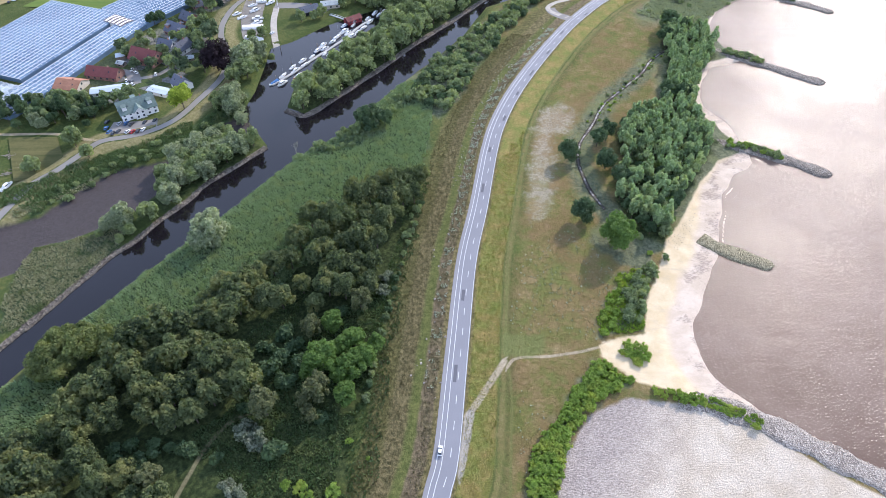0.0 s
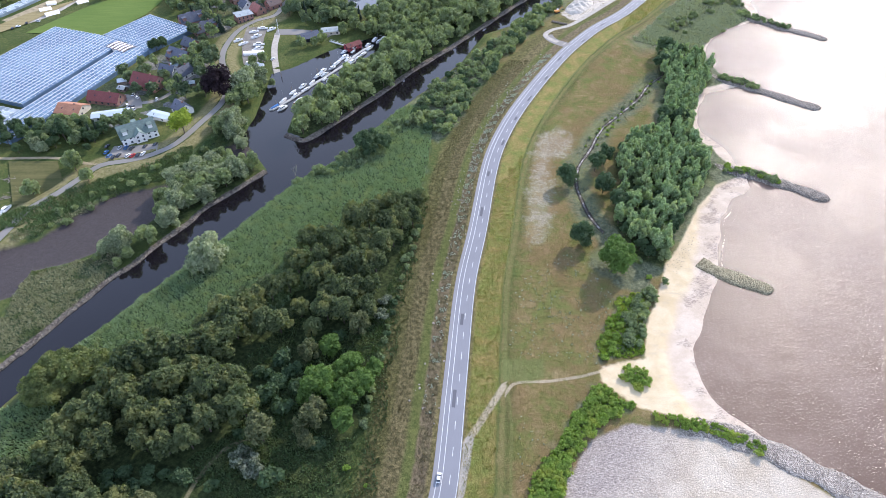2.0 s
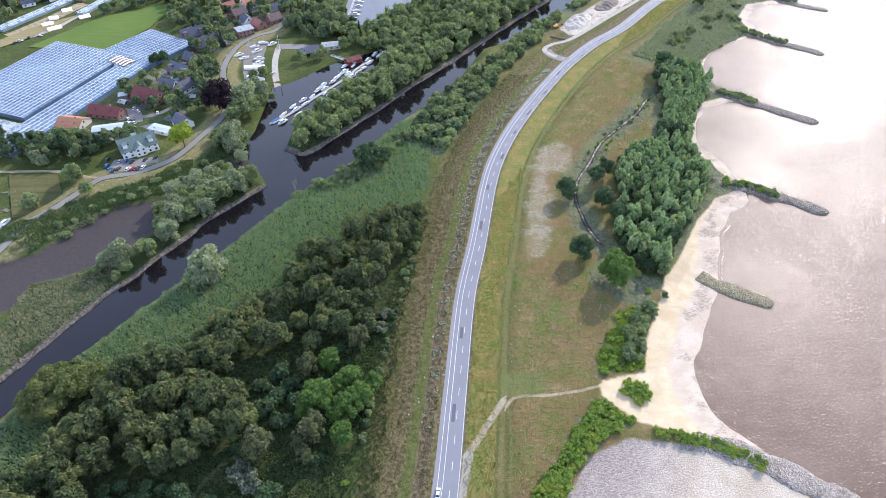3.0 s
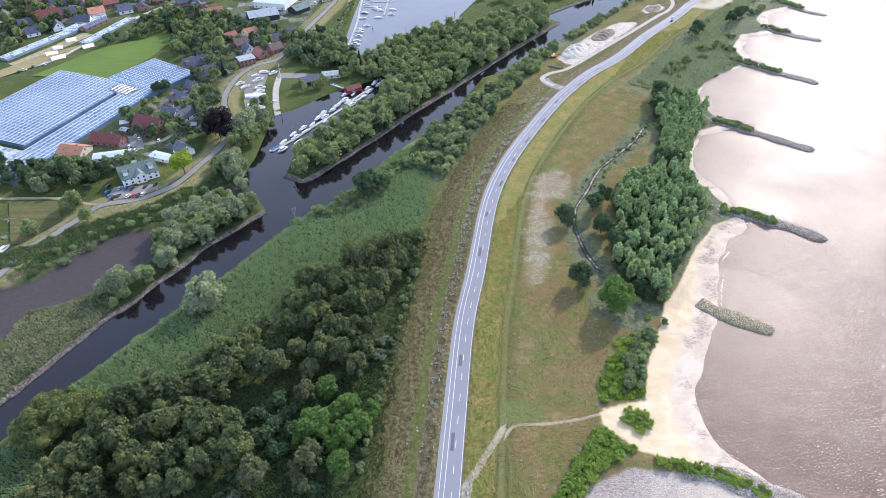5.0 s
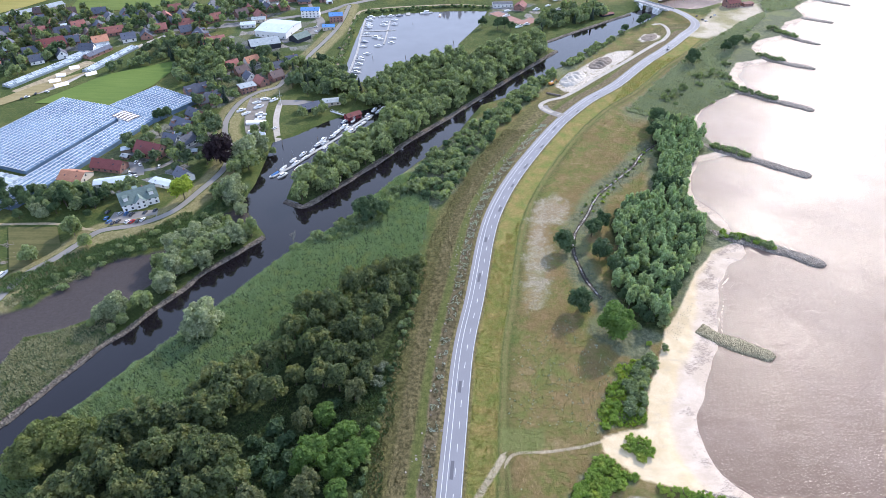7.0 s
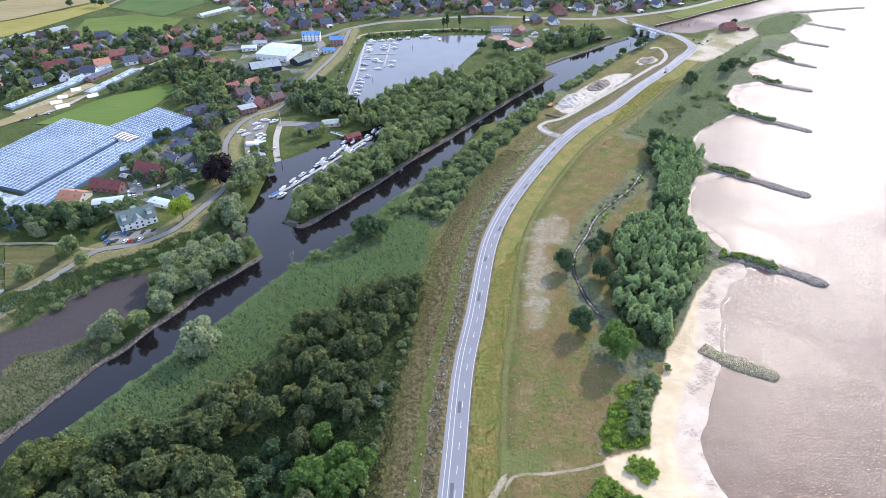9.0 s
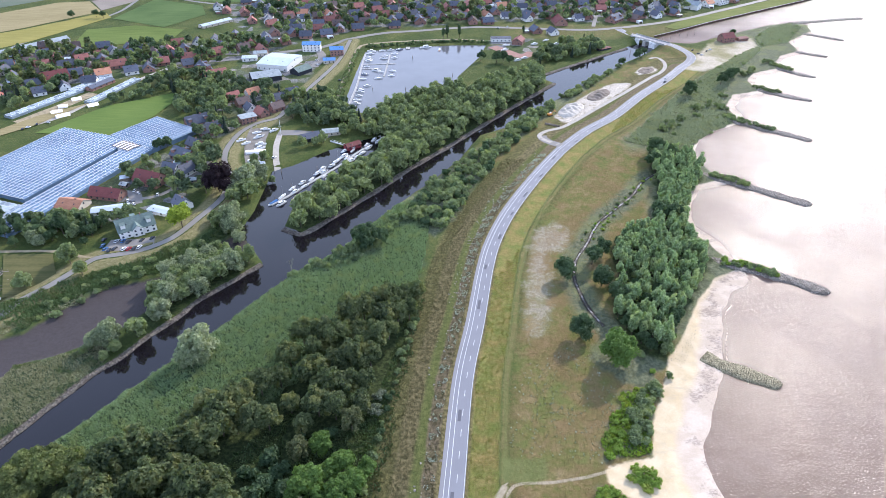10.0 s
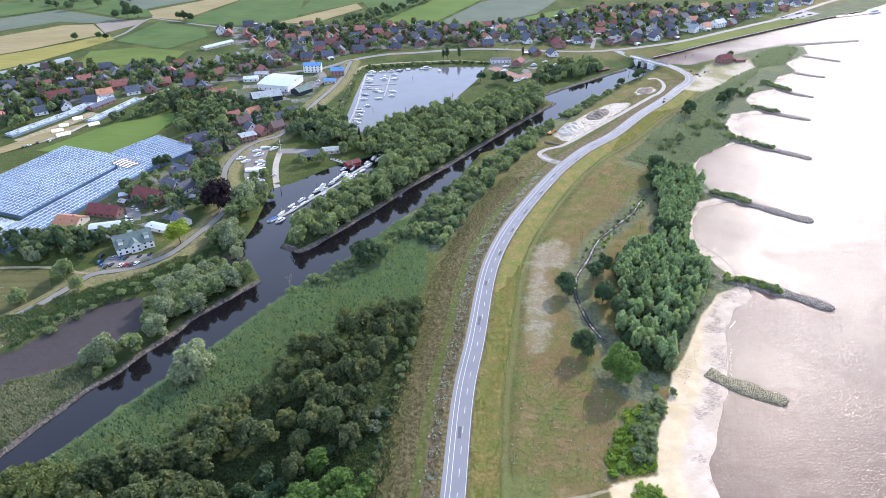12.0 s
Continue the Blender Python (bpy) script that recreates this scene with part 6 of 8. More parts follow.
lone_house(-346, 640, 68, "farm_shed", "low brick farm shed with a dark roof", 30, 9, 2.8, 2.0, W_BRICK, R_DARK, 4, chimney=False, category="shed")

# ---- greenhouses ----
k = Nodes("sky_blue_greenhouse_glass", 0.10, 0.8)
# blue of the reflected sky is put into the pane colour
k.col(k.mix(k.step(k.math("ADD", k.math("MULTIPLY", k.rand(True), 0.3), k.math("MULTIPLY", k.noise(0.03, 3), 0.9)), 0.3, 0.9), (0.10, 0.160, 0.250), (0.205, 0.295, 0.405)))
k.b.inputs["Transmission Weight"].default_value = 0.12
M_SKY_GLASS = k.mat
k = Nodes("old_greenhouse_glass", 0.25, 0.5)
k.col(k.mix(k.step(k.math("ADD", k.math("MULTIPLY", k.rand(True), 0.6), k.math("MULTIPLY", k.noise(0.06, 4), 0.6)), 0.3, 0.9), (0.16, 0.20, 0.23), (0.40, 0.46, 0.50)))
M_GLASS_OLD = k.mat
M_BAR = plain("pale_glazing_bar", (0.66, 0.68, 0.70), 0.5, 0.1, 0.5)


def greenhouse(x, y, turn, wide, deep, span, label, glass=None, eave=3.2, cell=4.2):
    """A block of ridged glass spans; ridges run along local y, spans side by side along x."""
    ob = thing("greenhouse", label, "greenhouse", "greenhouses", (x, y, ground_z(x, y)), turn)
    n, rise = int(round(wide / span)), 0.85
    bars = int(round(deep / cell))
    v, f = [], []
    bm = bmesh.new()
    for i in range(n):
        o = i * span
        for j in range(bars):
            y0, y1 = -deep * j / bars, -deep * (j + 1) / bars
            for xa, za, xb, zb in ((0.06, eave, span / 2 - 0.03, eave + rise), (span / 2 + 0.03, eave + rise, span - 0.06, eave)):
                b = len(v)
                v += [(o + xa, y0 - 0.08, za), (o + xb, y0 - 0.08, zb), (o + xb, y1 + 0.08, zb), (o + xa, y1 + 0.08, za)]
                f.append((b + 3, b + 2, b + 1, b))
        box(bm, o - 0.12, o + 0.12, -deep, 0, eave - 0.15, eave + 0.05)
        box(bm, o + span / 2 - 0.05, o + span / 2 + 0.05, -deep, 0, eave + rise - 0.06, eave + rise + 0.05)
        for j in range(bars + 1):
            y0 = -deep * j / bars
            for xa, za, xb, zb in ((0, eave, span / 2, eave + rise), (span / 2, eave + rise, span, eave)):
                bm.faces.new([bm.verts.new((o + cx, y0 + cy, cz + 0.04)) for cx, cy, cz in ((xa, -0.13, za), (xb, -0.13, zb), (xb, 0.13, zb), (xa, 0.13, za))])
    tagged(part("glass_panes", mesh_of("glass_panes", np.array(v), f, [glass or M_SKY_GLASS]), None, ob), kind="stuff")
    tagged(part("glazing_grid", bm, M_BAR, ob), kind="stuff")
    for nm, x0, x1, y0, y1 in (("gable_wall", 0, wide, -0.08, 0), ("gable_wall", 0, wide, -deep, -deep + 0.08), ("side_wall", 0, 0.08, -deep, 0), ("side_wall", wide - 0.08, wide, -deep, 0)):
        bm = bmesh.new()
        box(bm, x0, x1, y0, y1, -0.3, eave)
        part(nm, bm, glass or M_SKY_GLASS, ob)
    bm = bmesh.new()
    box(bm, 0.1, wide - 0.1, -deep + 0.1, -0.1, -0.3, 1.2)
    part("crop_bed", bm, L_MAPLE, ob)
    return ob


greenhouse(-329, 527, -20, 75, 108, 3.75, "large glass greenhouse block with white glazing bars")
greenhouse(-254, 499, -20, 24, 146, 4.0, "long narrow glass greenhouse beside the big block")
greenhouse(-348, 411, -20, 74, 60, 4.6, "older greyish glass greenhouse", M_GLASS_OLD)
greenhouse(-256, 551, -32, 55, 47, 3.9, "smaller glass greenhouse beside a lawn")
greenhouse(-366, 629, -25, 11, 78, 5.5, "old low glasshouse row with grey panes", M_GLASS_OLD, 2.2)
greenhouse(-355, 668, -22, 13, 48, 6.5, "old low glasshouse row with grey panes", M_GLASS_OLD, 2.2)
greenhouse(-321, 660, -17, 10, 70, 5.0, "old low glasshouse row with pale panes", M_GLASS_OLD, 2.0)


# ---- fields ----
field_count = 0


def field(outline, dark, light, label, turn, rows=0.5, lift=0.0):
    global field_count
    field_count += 1
    lift = lift + 0.012 * field_count
    k = Nodes("field_crop", 0.95, 0.1)
    s = k.noise(rows, 3, 0.5, True, (turn, 0.06, 1.0, 1))
    f = k.math("ADD", k.math("MULTIPLY", s, 0.5), k.math("ADD", k.math("MULTIPLY", k.noise(0.018, 4), 0.35), k.math("MULTIPLY", k.noise(0.6, 4), 0.25)))
    k.col(k.mix(k.step(f, 0.35, 0.75), dark, light))
    bm = bmesh.new()
    face = bm.faces.new([bm.verts.new((x, y, lift - 0.16)) for x, y in outline])
    if face.normal.z < 0:
        face.normal_flip()
    bmesh.ops.triangulate(bm, faces=bm.faces[:])
    me = bpy.data.meshes.new("field")
    bm.to_mesh(me)
    bm.free()
    me.materials.append(k.mat)
    return structure("field", me, label, "field")


GREEN, GOLD, EARTH, PALE_GREEN = ((0.058, 0.098, 0.030), (0.108, 0.155, 0.052)), ((0.22, 0.18, 0.085), (0.33, 0.275, 0.145)), ((0.20, 0.17, 0.14), (0.30, 0.26, 0.215)), ((0.085, 0.135, 0.03), (0.135, 0.185, 0.045))
GREYGREEN = ((0.10, 0.125, 0.09), (0.16, 0.18, 0.13))
field([(-640, 905), (-565, 997), (-522, 1005), (-478, 945), (-540, 860), (-600, 800)], *GOLD, "ripe straw-coloured grain field", 38)
field([(-600, 795), (-536, 855), (-470, 940), (-450, 912), (-500, 800), (-530, 760), (-580, 720)], *((0.21, 0.19, 0.05), (0.30, 0.26, 0.08)), "yellow-green grain field", 38)
field([(-660, 935), (-583, 1022), (-520, 1010), (-487, 1035), (-624, 1110), (-720, 1000)], *GREYGREEN, "grey-green vegetable field", 38)
field([(-520, 1008), (-480, 950), (-455, 1000), (-455, 1036), (-487, 1030)], *EARTH, "ploughed brown-grey field", 38)
field([(-445, 905), (-428, 1018), (-345, 978), (-325, 928), (-360, 862)], *GREEN, "dark green crop field", 20)
field([(-393, 1018), (-330, 1230), (-240, 1240), (-219, 1008), (-319, 998)], *GREEN, "dark green crop field", 50)
field([(-475, 1100), (-380, 1230), (-340, 1225), (-398, 1035), (-448, 1048)], *GOLD, "ripe straw-coloured grain field", 55)
field([(-740, 1010), (-623, 1125), (-489, 1045), (-452, 1060), (-480, 1110), (-640, 1260), (-800, 1130)], *GREEN, "dark green crop field", 38)
field([(-700, 1260), (-560, 1190), (-490, 1110), (-380, 1240), (-300, 1400), (-600, 1450)], *GREYGREEN, "pale green field", 38)
field([(-95, 1002), (10, 1230), (100, 1240), (-12, 1002)], *PALE_GREEN, "bright green meadow field", 60)
field([(-4, 1002), (74, 1170), (150, 1250), (215, 1200), (160, 1080), (70, 1000)], *GREYGREEN, "grey-green crop field", 60)
field([(90, 1005), (180, 1090), (240, 1130), (225, 1085), (140, 1020)], *PALE_GREEN, "bright green meadow field", 40, lift=0.03)
field([(-250, 1010), (-140, 1160), (-125, 1120), (-190, 1012)], *GOLD, "straw-coloured grain strip", 60)
field([(-230, 1060), (-220, 1240), (0, 1245), (-90, 1020), (-115, 1110), (-130, 1170)], *GREEN, "dark green meadow", 60, lift=-0.02)
field([(-352, 522), (-282, 514), (-262, 560), (-253, 612), (-266, 618), (-316, 585)], *PALE_GREEN, "mown bright green lawn field", 30, 0.8)
field([(-440, 770), (-330, 800), (-330, 850), (-400, 870), (-455, 850)], *((0.08, 0.115, 0.025), (0.15, 0.19, 0.05)), "green grazed pasture", 20)
field([(-274, 334), (-243, 334), (-236, 322), (-229, 311), (-233, 303), (-240, 294), (-250, 290)], (0.070, 0.076, 0.028), (0.135, 0.122, 0.052), "dry olive-brown grass plot beside the dike lane", 20, 0.5, 0.30)
field([(-390, 525), (-370, 560), (-330, 600), (-340, 585), (-360, 540), (-380, 515)], *GOLD, "dry grass strip", 50)
field([(300, 862), (332, 893), (404, 940), (484, 996), (560, 1046), (590, 1040), (535, 998), (366, 886), (310, 848)], *((0.10, 0.125, 0.03), (0.19, 0.20, 0.06)), "mown grass bank along the quay", 34, lift=-0.05)

# ---- village trees ----
vr = random.Random(88)
VROADS = [(np.array(VILLAGE_ROAD, float), 8), (np.array(DIKE_ROAD, float), 5), (np.array(FIELD_LANE, float), 6)]
GLASS_AREAS = [[(-332, 532), (-225, 492), (-285, 335), (-420, 380)], [(-260, 556), (-205, 522), (-230, 478), (-280, 505)], [(-222, 368), (-180, 372), (-185, 330), (-218, 330)], [(-226, 400), (-200, 416), (-198, 400), (-222, 390)], [(-205, 690), (-190, 745), (-150, 740), (-140, 665), (-190, 650)], [(-400, 548), (-374, 640), (-352, 690), (-305, 690), (-300, 650), (-322, 590), (-352, 545), (-385, 520)], [(-350, 528), (-282, 514), (-262, 560), (-253, 612), (-266, 618), (-316, 585)]]


def free(x, y, gap):
    if min(math.hypot(x - a, y - b) - s for a, b, s in house_at) < gap:
        return False
    return all(inside(p, np.array([x]), np.array([y]))[0] > 2 for p in GLASS_AREAS)


far_v, far_f, far_n = [], [], 0
far_crowns = []
for i, (mat, rx, rz, hh) in enumerate(((L_GARDEN, 3.6, 3.8, 8.5), (L_SCRUB, 3.2, 3.2, 7.0), (L_WILLOW2, 3.2, 4.2, 9.5), (L_OAK, 4.2, 4.6, 10.0), (L_ALDER, 3.6, 3.8, 8.5))):
    cm = crown_mesh("crown", 1800 + i, mat, rx, rz, hh - rz, 11, 1.75, 150, 1.0)
    cv = np.array([w.co[:] for w in cm.vertices])
    cf = [tuple(p.vertices) for p in cm.polygons]
    far_crowns.append((cv, cf, i))
    bpy.data.meshes.remove(cm)
far_ids = []


def far_tree(x, y, size, turn):
    """A tree too far off to stand alone: joined with its neighbours."""
    global far_n
    cv, cf, idx = vr.choice(far_crowns)
    co, si = math.cos(turn) * size, math.sin(turn) * size
    w = np.column_stack([cv[:, 0] * co - cv[:, 1] * si + x, cv[:, 0] * si + cv[:, 1] * co + y, cv[:, 2] * size + ground_z(x, y)])
    far_v.append(w)
    far_f.extend(tuple(n + far_n for n in p) for p in cf)
    far_ids.extend([idx] * len(cf))
    far_n += len(w)


for poly, gap, keep, seed in (
    ([(-306, 372), (-280, 350), (-248, 352), (-210, 362), (-185, 382), (-168, 418), (-180, 486), (-222, 482), (-250, 440), (-262, 384)], 6.8, 0.9, 201),
    ([(-425, 595), (-390, 635), (-288, 670), (-227, 670), (-190, 640), (-160, 630), (-140, 590), (-190, 500), (-205, 500), (-240, 568), (-266, 612), (-306, 590), (-360, 600), (-386, 560)], 7.6, 0.9, 202),
    (VILLAGES[0], 8.5, 0.9, 203),
    (VILLAGES[1], 11, 0.9, 204),
    (VILLAGES[2], 12, 0.9, 205),
    ([(-138, 556), (-134, 600), (-112, 615), (-95, 590), (-80, 565), (-70, 545), (-90, 534), (-120, 538)], 5.2, 0.95, 206),
    ([(108, 700), (165, 735), (200, 765), (190, 790), (150, 775), (112, 740)], 6.0, 0.9, 207),
):
    for x, y in scatter(poly, gap, seed, keep, VROADS):
        if not free(x, y, 3.2 if y < 600 else 1.0):
            continue
        if seed in (203, 204, 205):
            far_tree(x, y, vr.uniform(0.7, 1.4), vr.uniform(0, 6.28))
        else:
            u = vr.random()
            kind = FIR if u < 0.07 else (GARDEN2 if u < 0.35 else (BIRCH if u < 0.6 else GARDEN))
            kind.place(x, y, vr.uniform(0.8, 1.4), vr.uniform(0, 360), "village trees")
tagged(new("village_woodland", mesh_of("village_woodland", np.vstack(far_v), far_f, [L_GARDEN, L_SCRUB, L_WILLOW2, L_OAK, L_ALDER], far_ids)), "many green garden trees between the village houses", "trees", kind="stuff")
for x, y, s in ((12, 812, 0.85), (27, 814, 0.85), (7, 808, 0.7), (109, 828, 0.6), (-108, 596, 0.8)):
    COLUMN.place(x, y, s, vr.uniform(0, 360), "harbour poplars", "slim columnar poplar beside the harbour")
for x, y, s in ((375, 824, 0.7), (-230, 488, 0.9), (-226, 492, 0.8), (-470, 1048, 1.6), (-484, 1042, 1.5), (-500, 1036, 1.2), (-400, 1030, 1.1), (-390, 1028, 1.2), (-380, 1024, 1.0), (-300, 955, 1.2), (-230, 940, 1.4), (-222, 946, 1.3), (-500, 905, 0.9), (-470, 912, 0.9), (-460, 910, 0.8)):
    OAK.place(x, y, s, vr.uniform(0, 360), "field trees", "dark green tree standing among fields")
for x, y in scatter([(-560, 1070), (-480, 1120), (-600, 1230), (-760, 1180)], 22, 208, 0.6) + scatter([(-140, 1010), (-60, 1130), (20, 1260), (40, 1260), (-50, 1120), (-110, 1000)], 13, 209, 0.8):
    GARDEN.place(x, y, vr.uniform(1.0, 1.7), vr.uniform(0, 360), "field trees", "dark green tree standing among fields")
for x, y, s in ((-113, 492, 0.9), (-103, 496, 0.8), (-97, 501, 0.9), (-139, 466, 0.9), (-146, 462, 0.8), (-82, 518, 1.0), (-73, 526, 1.1), (-64, 520, 1.0)):
    SALLOW.place(x, y, s, vr.uniform(0, 360), "bank trees", "grey-green willow near the boat jetty")


# ---- garages and garden sheds between the houses ----
def garage(wall, roof, label):
    ob = thing("garage", label, "garage", "garages of the village")
    bm = bmesh.new()
    box(bm, -3.2, 3.2, -3, 3, -0.5, 2.6)
    part("wall", bm, wall, ob)
    bm = bmesh.new()
    box(bm, -3.5, 3.5, -3.3, 3.3, 2.61, 2.8)
    part("roof", bm, roof, ob)
    bm = bmesh.new()
    box(bm, -2.4, 2.4, -3.06, -3.0, 0, 2.2)
    part("door", bm, M_DOOR, ob)
    return ob


garage_protos = [garage(W_WHITE, R_METAL, "white flat-roofed garage beside a house"), garage(W_BRICK, R_GREY, "brick flat-roofed garage beside a house"), garage(M_WOOD, R_METAL, "wooden carport with a pale roof")]
gr = random.Random(17)
placed = 0
for x, y, s in list(house_at):
    if y < 380 or gr.random() < 0.45:
        continue
    a = gr.uniform(0, 6.28)
    gx0, gy0 = x + (s + 5) * math.cos(a), y + (s + 5) * math.sin(a)
    if min(math.hypot(gx0 - p, gy0 - q) - t for p, q, t in house_at) < 3.6 or not free(gx0, gy0, 3.4):
        continue
    if min(line_distance(l, np.array([gx0]), np.array([gy0]))[0][0] for l, _ in VROADS) < 8:
        continue
    m = pose(gx0, gy0, ground_z(gx0, gy0) + 0.05, 0, 0, math.degrees(a) + 90)
    if placed < 3:
        garage_protos[placed].matrix_basis = m
    else:
        copy_thing(garage_protos[placed % 3], m)
    placed += 1
    if placed > 62:
        break


# ---- stonework: groynes and banks ----
def stone(name, dark, light, scale=1.1):
    k = Nodes(name, 0.9, 0.3)
    cell = k.voronoi(scale, True, "Color")
    f = k.t.nodes.new("ShaderNodeSeparateColor")
    k.put(f.inputs[0], cell)
    g = k.math("ADD", k.math("MULTIPLY", f.outputs[0], 0.55), k.math("MULTIPLY", k.noise(0.25, 4), 0.5))
    k.col(k.mix(k.step(g, 0.25, 0.85), dark, light))
    k.bump(k.voronoi(scale), 1.0, 0.5)
    return k.mat


S_GREY = stone("grey_groyne_stone", (0.135, 0.112, 0.090), (0.325, 0.285, 0.240))
S_BROWN = stone("weathered_bank_stone", (0.083, 0.068, 0.058), (0.216, 0.187, 0.151))
S_PALE = stone("pale_field_stone", (0.22, 0.185, 0.155), (0.55, 0.48, 0.41), 2.2)
S_STUB = stone("weedy_groyne_stone", (0.18, 0.155, 0.09), (0.46, 0.40, 0.26), 1.8)


def ridge(pts, half, height, base, seed, step=1.0, taper=True):
    """A rough stone mound along a line."""
    line = spline(pts, step)
    d = np.gradient(line, axis=0)
    d /= np.linalg.norm(d, axis=1, keepdims=True) + 1e-9
    right = np.stack([d[:, 1], -d[:, 0]], 1)
    n, m = len(line), 11
    s = np.linspace(-1, 1, m)
    q = np.random.RandomState(seed)
    w = half * (1 + 0.12 * np.sin(np.arange(n) * 0.31 + seed)) + q.normal(0, 0.12, n)
    if taper:
        k = np.minimum(np.arange(n)[::-1] * step / half, 1.0)
        w = w * np.sqrt(np.clip(1 - (1 - k) ** 2, 0.02, 1))
    x = line[:, None, :] + right[:, None, :] * (s[None, :] * w[:, None])[..., None]
    z = base + height * np.clip(1.35 * (1 - np.abs(s) ** 2.2), -1, 1)[None, :] + q.normal(0, 0.13, (n, m)) - 0.6 * (np.abs(s) > 0.99)
    v = np.concatenate([x, z[..., None]], 2).reshape(-1, 3)
    i = (np.arange(n - 1)[:, None] * m + np.arange(m - 1)).ravel()
    f = np.stack([i, i + 1, i + m + 1, i + m], 1)
    return v, f, line, right, w


def rocks(name, spots, size, material, parent, seed, label=""):
    """Many loose stones, joined."""
    q = np.random.RandomState(seed)
    v, f, n = [], [], 0
    for x, y, z in spots:
        s = size * q.uniform(0.5, 1.4) * q.uniform(0.7, 1.2, 3)
        v.append(ICO1_V * s * (1 + 0.2 * q.normal(size=(len(ICO1_V), 1))) + (x, y, z))
        f.append(ICO1_F + n)
        n += len(ICO1_V)
    me = mesh_of(name, np.vstack(v), np.vstack(f), [material])
    ob = new(name, me)
    ob.parent = parent
    return tagged(ob, label, kind="stuff")


def groyne(pts, half, height, seed, count, label, material=None, size=0.3):
    ob = thing("groyne", label, "groyne", "groynes in the river")
    v, f, line, right, w = ridge(pts, half, height, WATER_Z - 0.25, seed)
    part("core", mesh_of("core", v, f, [material or S_GREY], flat=False), None, ob)
    q = np.random.RandomState(seed)
    i = q.randint(0, len(line), count)
    s = q.uniform(-1, 1, count)
    p = line[i] + right[i] * (s * w[i])[:, None]
    z = WATER_Z - 0.25 + height * np.clip(1.35 * (1 - np.abs(s) ** 2.2), 0, 1)
    rocks("rubble", np.column_stack([p, z]), size, material or S_GREY, ob, seed + 1)
    return ob


groyne([(100, 146), (113, 142), (131, 134), (150, 121), (168, 109), (215, 80), (262, 50)], 6.6, 1.4, 1, 2600, "long pale stone groyne between beach and mudflat", S_PALE, 0.22)
groyne([(137, 242), (143, 236), (151, 231), (161, 225), (168, 221)], 5.6, 1.5, 2, 620, "short weed-grown stone groyne stub off the beach", S_STUB, 0.26)
groyne([(172, 328), (192, 319), (211, 308), (229, 294)], 5.6, 1.4, 3, 500, "grey stone groyne with a green landward end")
groyne([(205, 445), (235, 423), (257, 405), (269, 397)], 5.6, 1.4, 4, 400, "grey stone groyne with a green landward end")
groyne([(268, 553), (291, 532), (310, 517), (322, 506)], 5.6, 1.35, 5, 300, "grey stone groyne with a green landward end")
for n, pts in enumerate(([(326, 633), (344, 616), (368, 600)], [(376, 703), (390, 682), (405, 668)], [(418, 764), (439, 749), (454, 739)], [(470, 836), (492, 819), (508, 805)], [(480, 885), (537, 899), (590, 911)])):
    groyne(pts, 5.6, 1.3, 10 + n, 160, "distant grey stone groyne")


def bank(name, pts, half, height, seed, count, label):
    v, f, line, right, w = ridge(pts, half, height, WATER_Z - 0.3, seed, 1.5, False)
    ob = structure(name, mesh_of(name, v, f, [S_BROWN], flat=False), label, "embankment")
    q = np.random.RandomState(seed)
    i, s = q.randint(0, len(line), count), q.uniform(-1, 1, count)
    p = line[i] + right[i] * (s * w[i])[:, None]
    rocks("bank_rubble", np.column_stack([p, WATER_Z - 0.3 + height * np.clip(1.35 * (1 - np.abs(s) ** 2.2), 0, 1)]), 0.38, S_BROWN, ob, seed + 1)


bank("canal_embankment", [(-250, 84), (-222, 136), (-193, 191), (-174, 229), (-165, 241), (-156, 258), (-144, 277), (-138, 290), (-124, 307), (-110, 325)], 2.2, 1.3, 21, 900, "brown stone embankment along the canal spit")
bank("island_embankment", [(-104, 366), (-96, 361), (-88, 362), (-67, 390), (-41, 426), (-23, 454), (8, 495), (31, 527), (71, 583), (122, 650)], 2.6, 1.4, 22, 900, "brown stone embankment along the canal island")
bank("harbour_embankment", [(110, 672), (140, 699), (172, 726), (205, 754), (228, 772)], 2.4, 1.3, 23, 250, "stone embankment at the harbour canal")
q = np.random.RandomState(31)
strip = []
while len(strip) < 160:
    s, o = q.uniform(120, 470), q.choice([-13.5, -9.0, -15.5]) + q.normal(0, 1.6)
    if q.rand() < (0.25 if s < 260 else 1.0):
        p, d, _ = along(ROAD_LINE, s)
        x, y = p[0] + d[1] * o, p[1] - d[0] * o
        strip.append((x, y, ground_z(x, y) + 0.05))
rocks("verge_stones", strip, 0.45, S_PALE, None, 32, "pale stones and rubble strewn along the road verge")["category"] = "stones"
shore = []
for x, y in scatter([(118, 238), (126, 248), (140, 262), (132, 246), (122, 232)], 1.1, 33) + scatter([(88, 150), (112, 146), (128, 138), (128, 136), (110, 143), (88, 148)], 1.2, 34):
    shore.append((x, y, ground_z(x, y)))
rocks("beach_debris", shore, 0.25, S_GREY, None, 35, "dark driftwood and stones on the sand")["category"] = "debris"

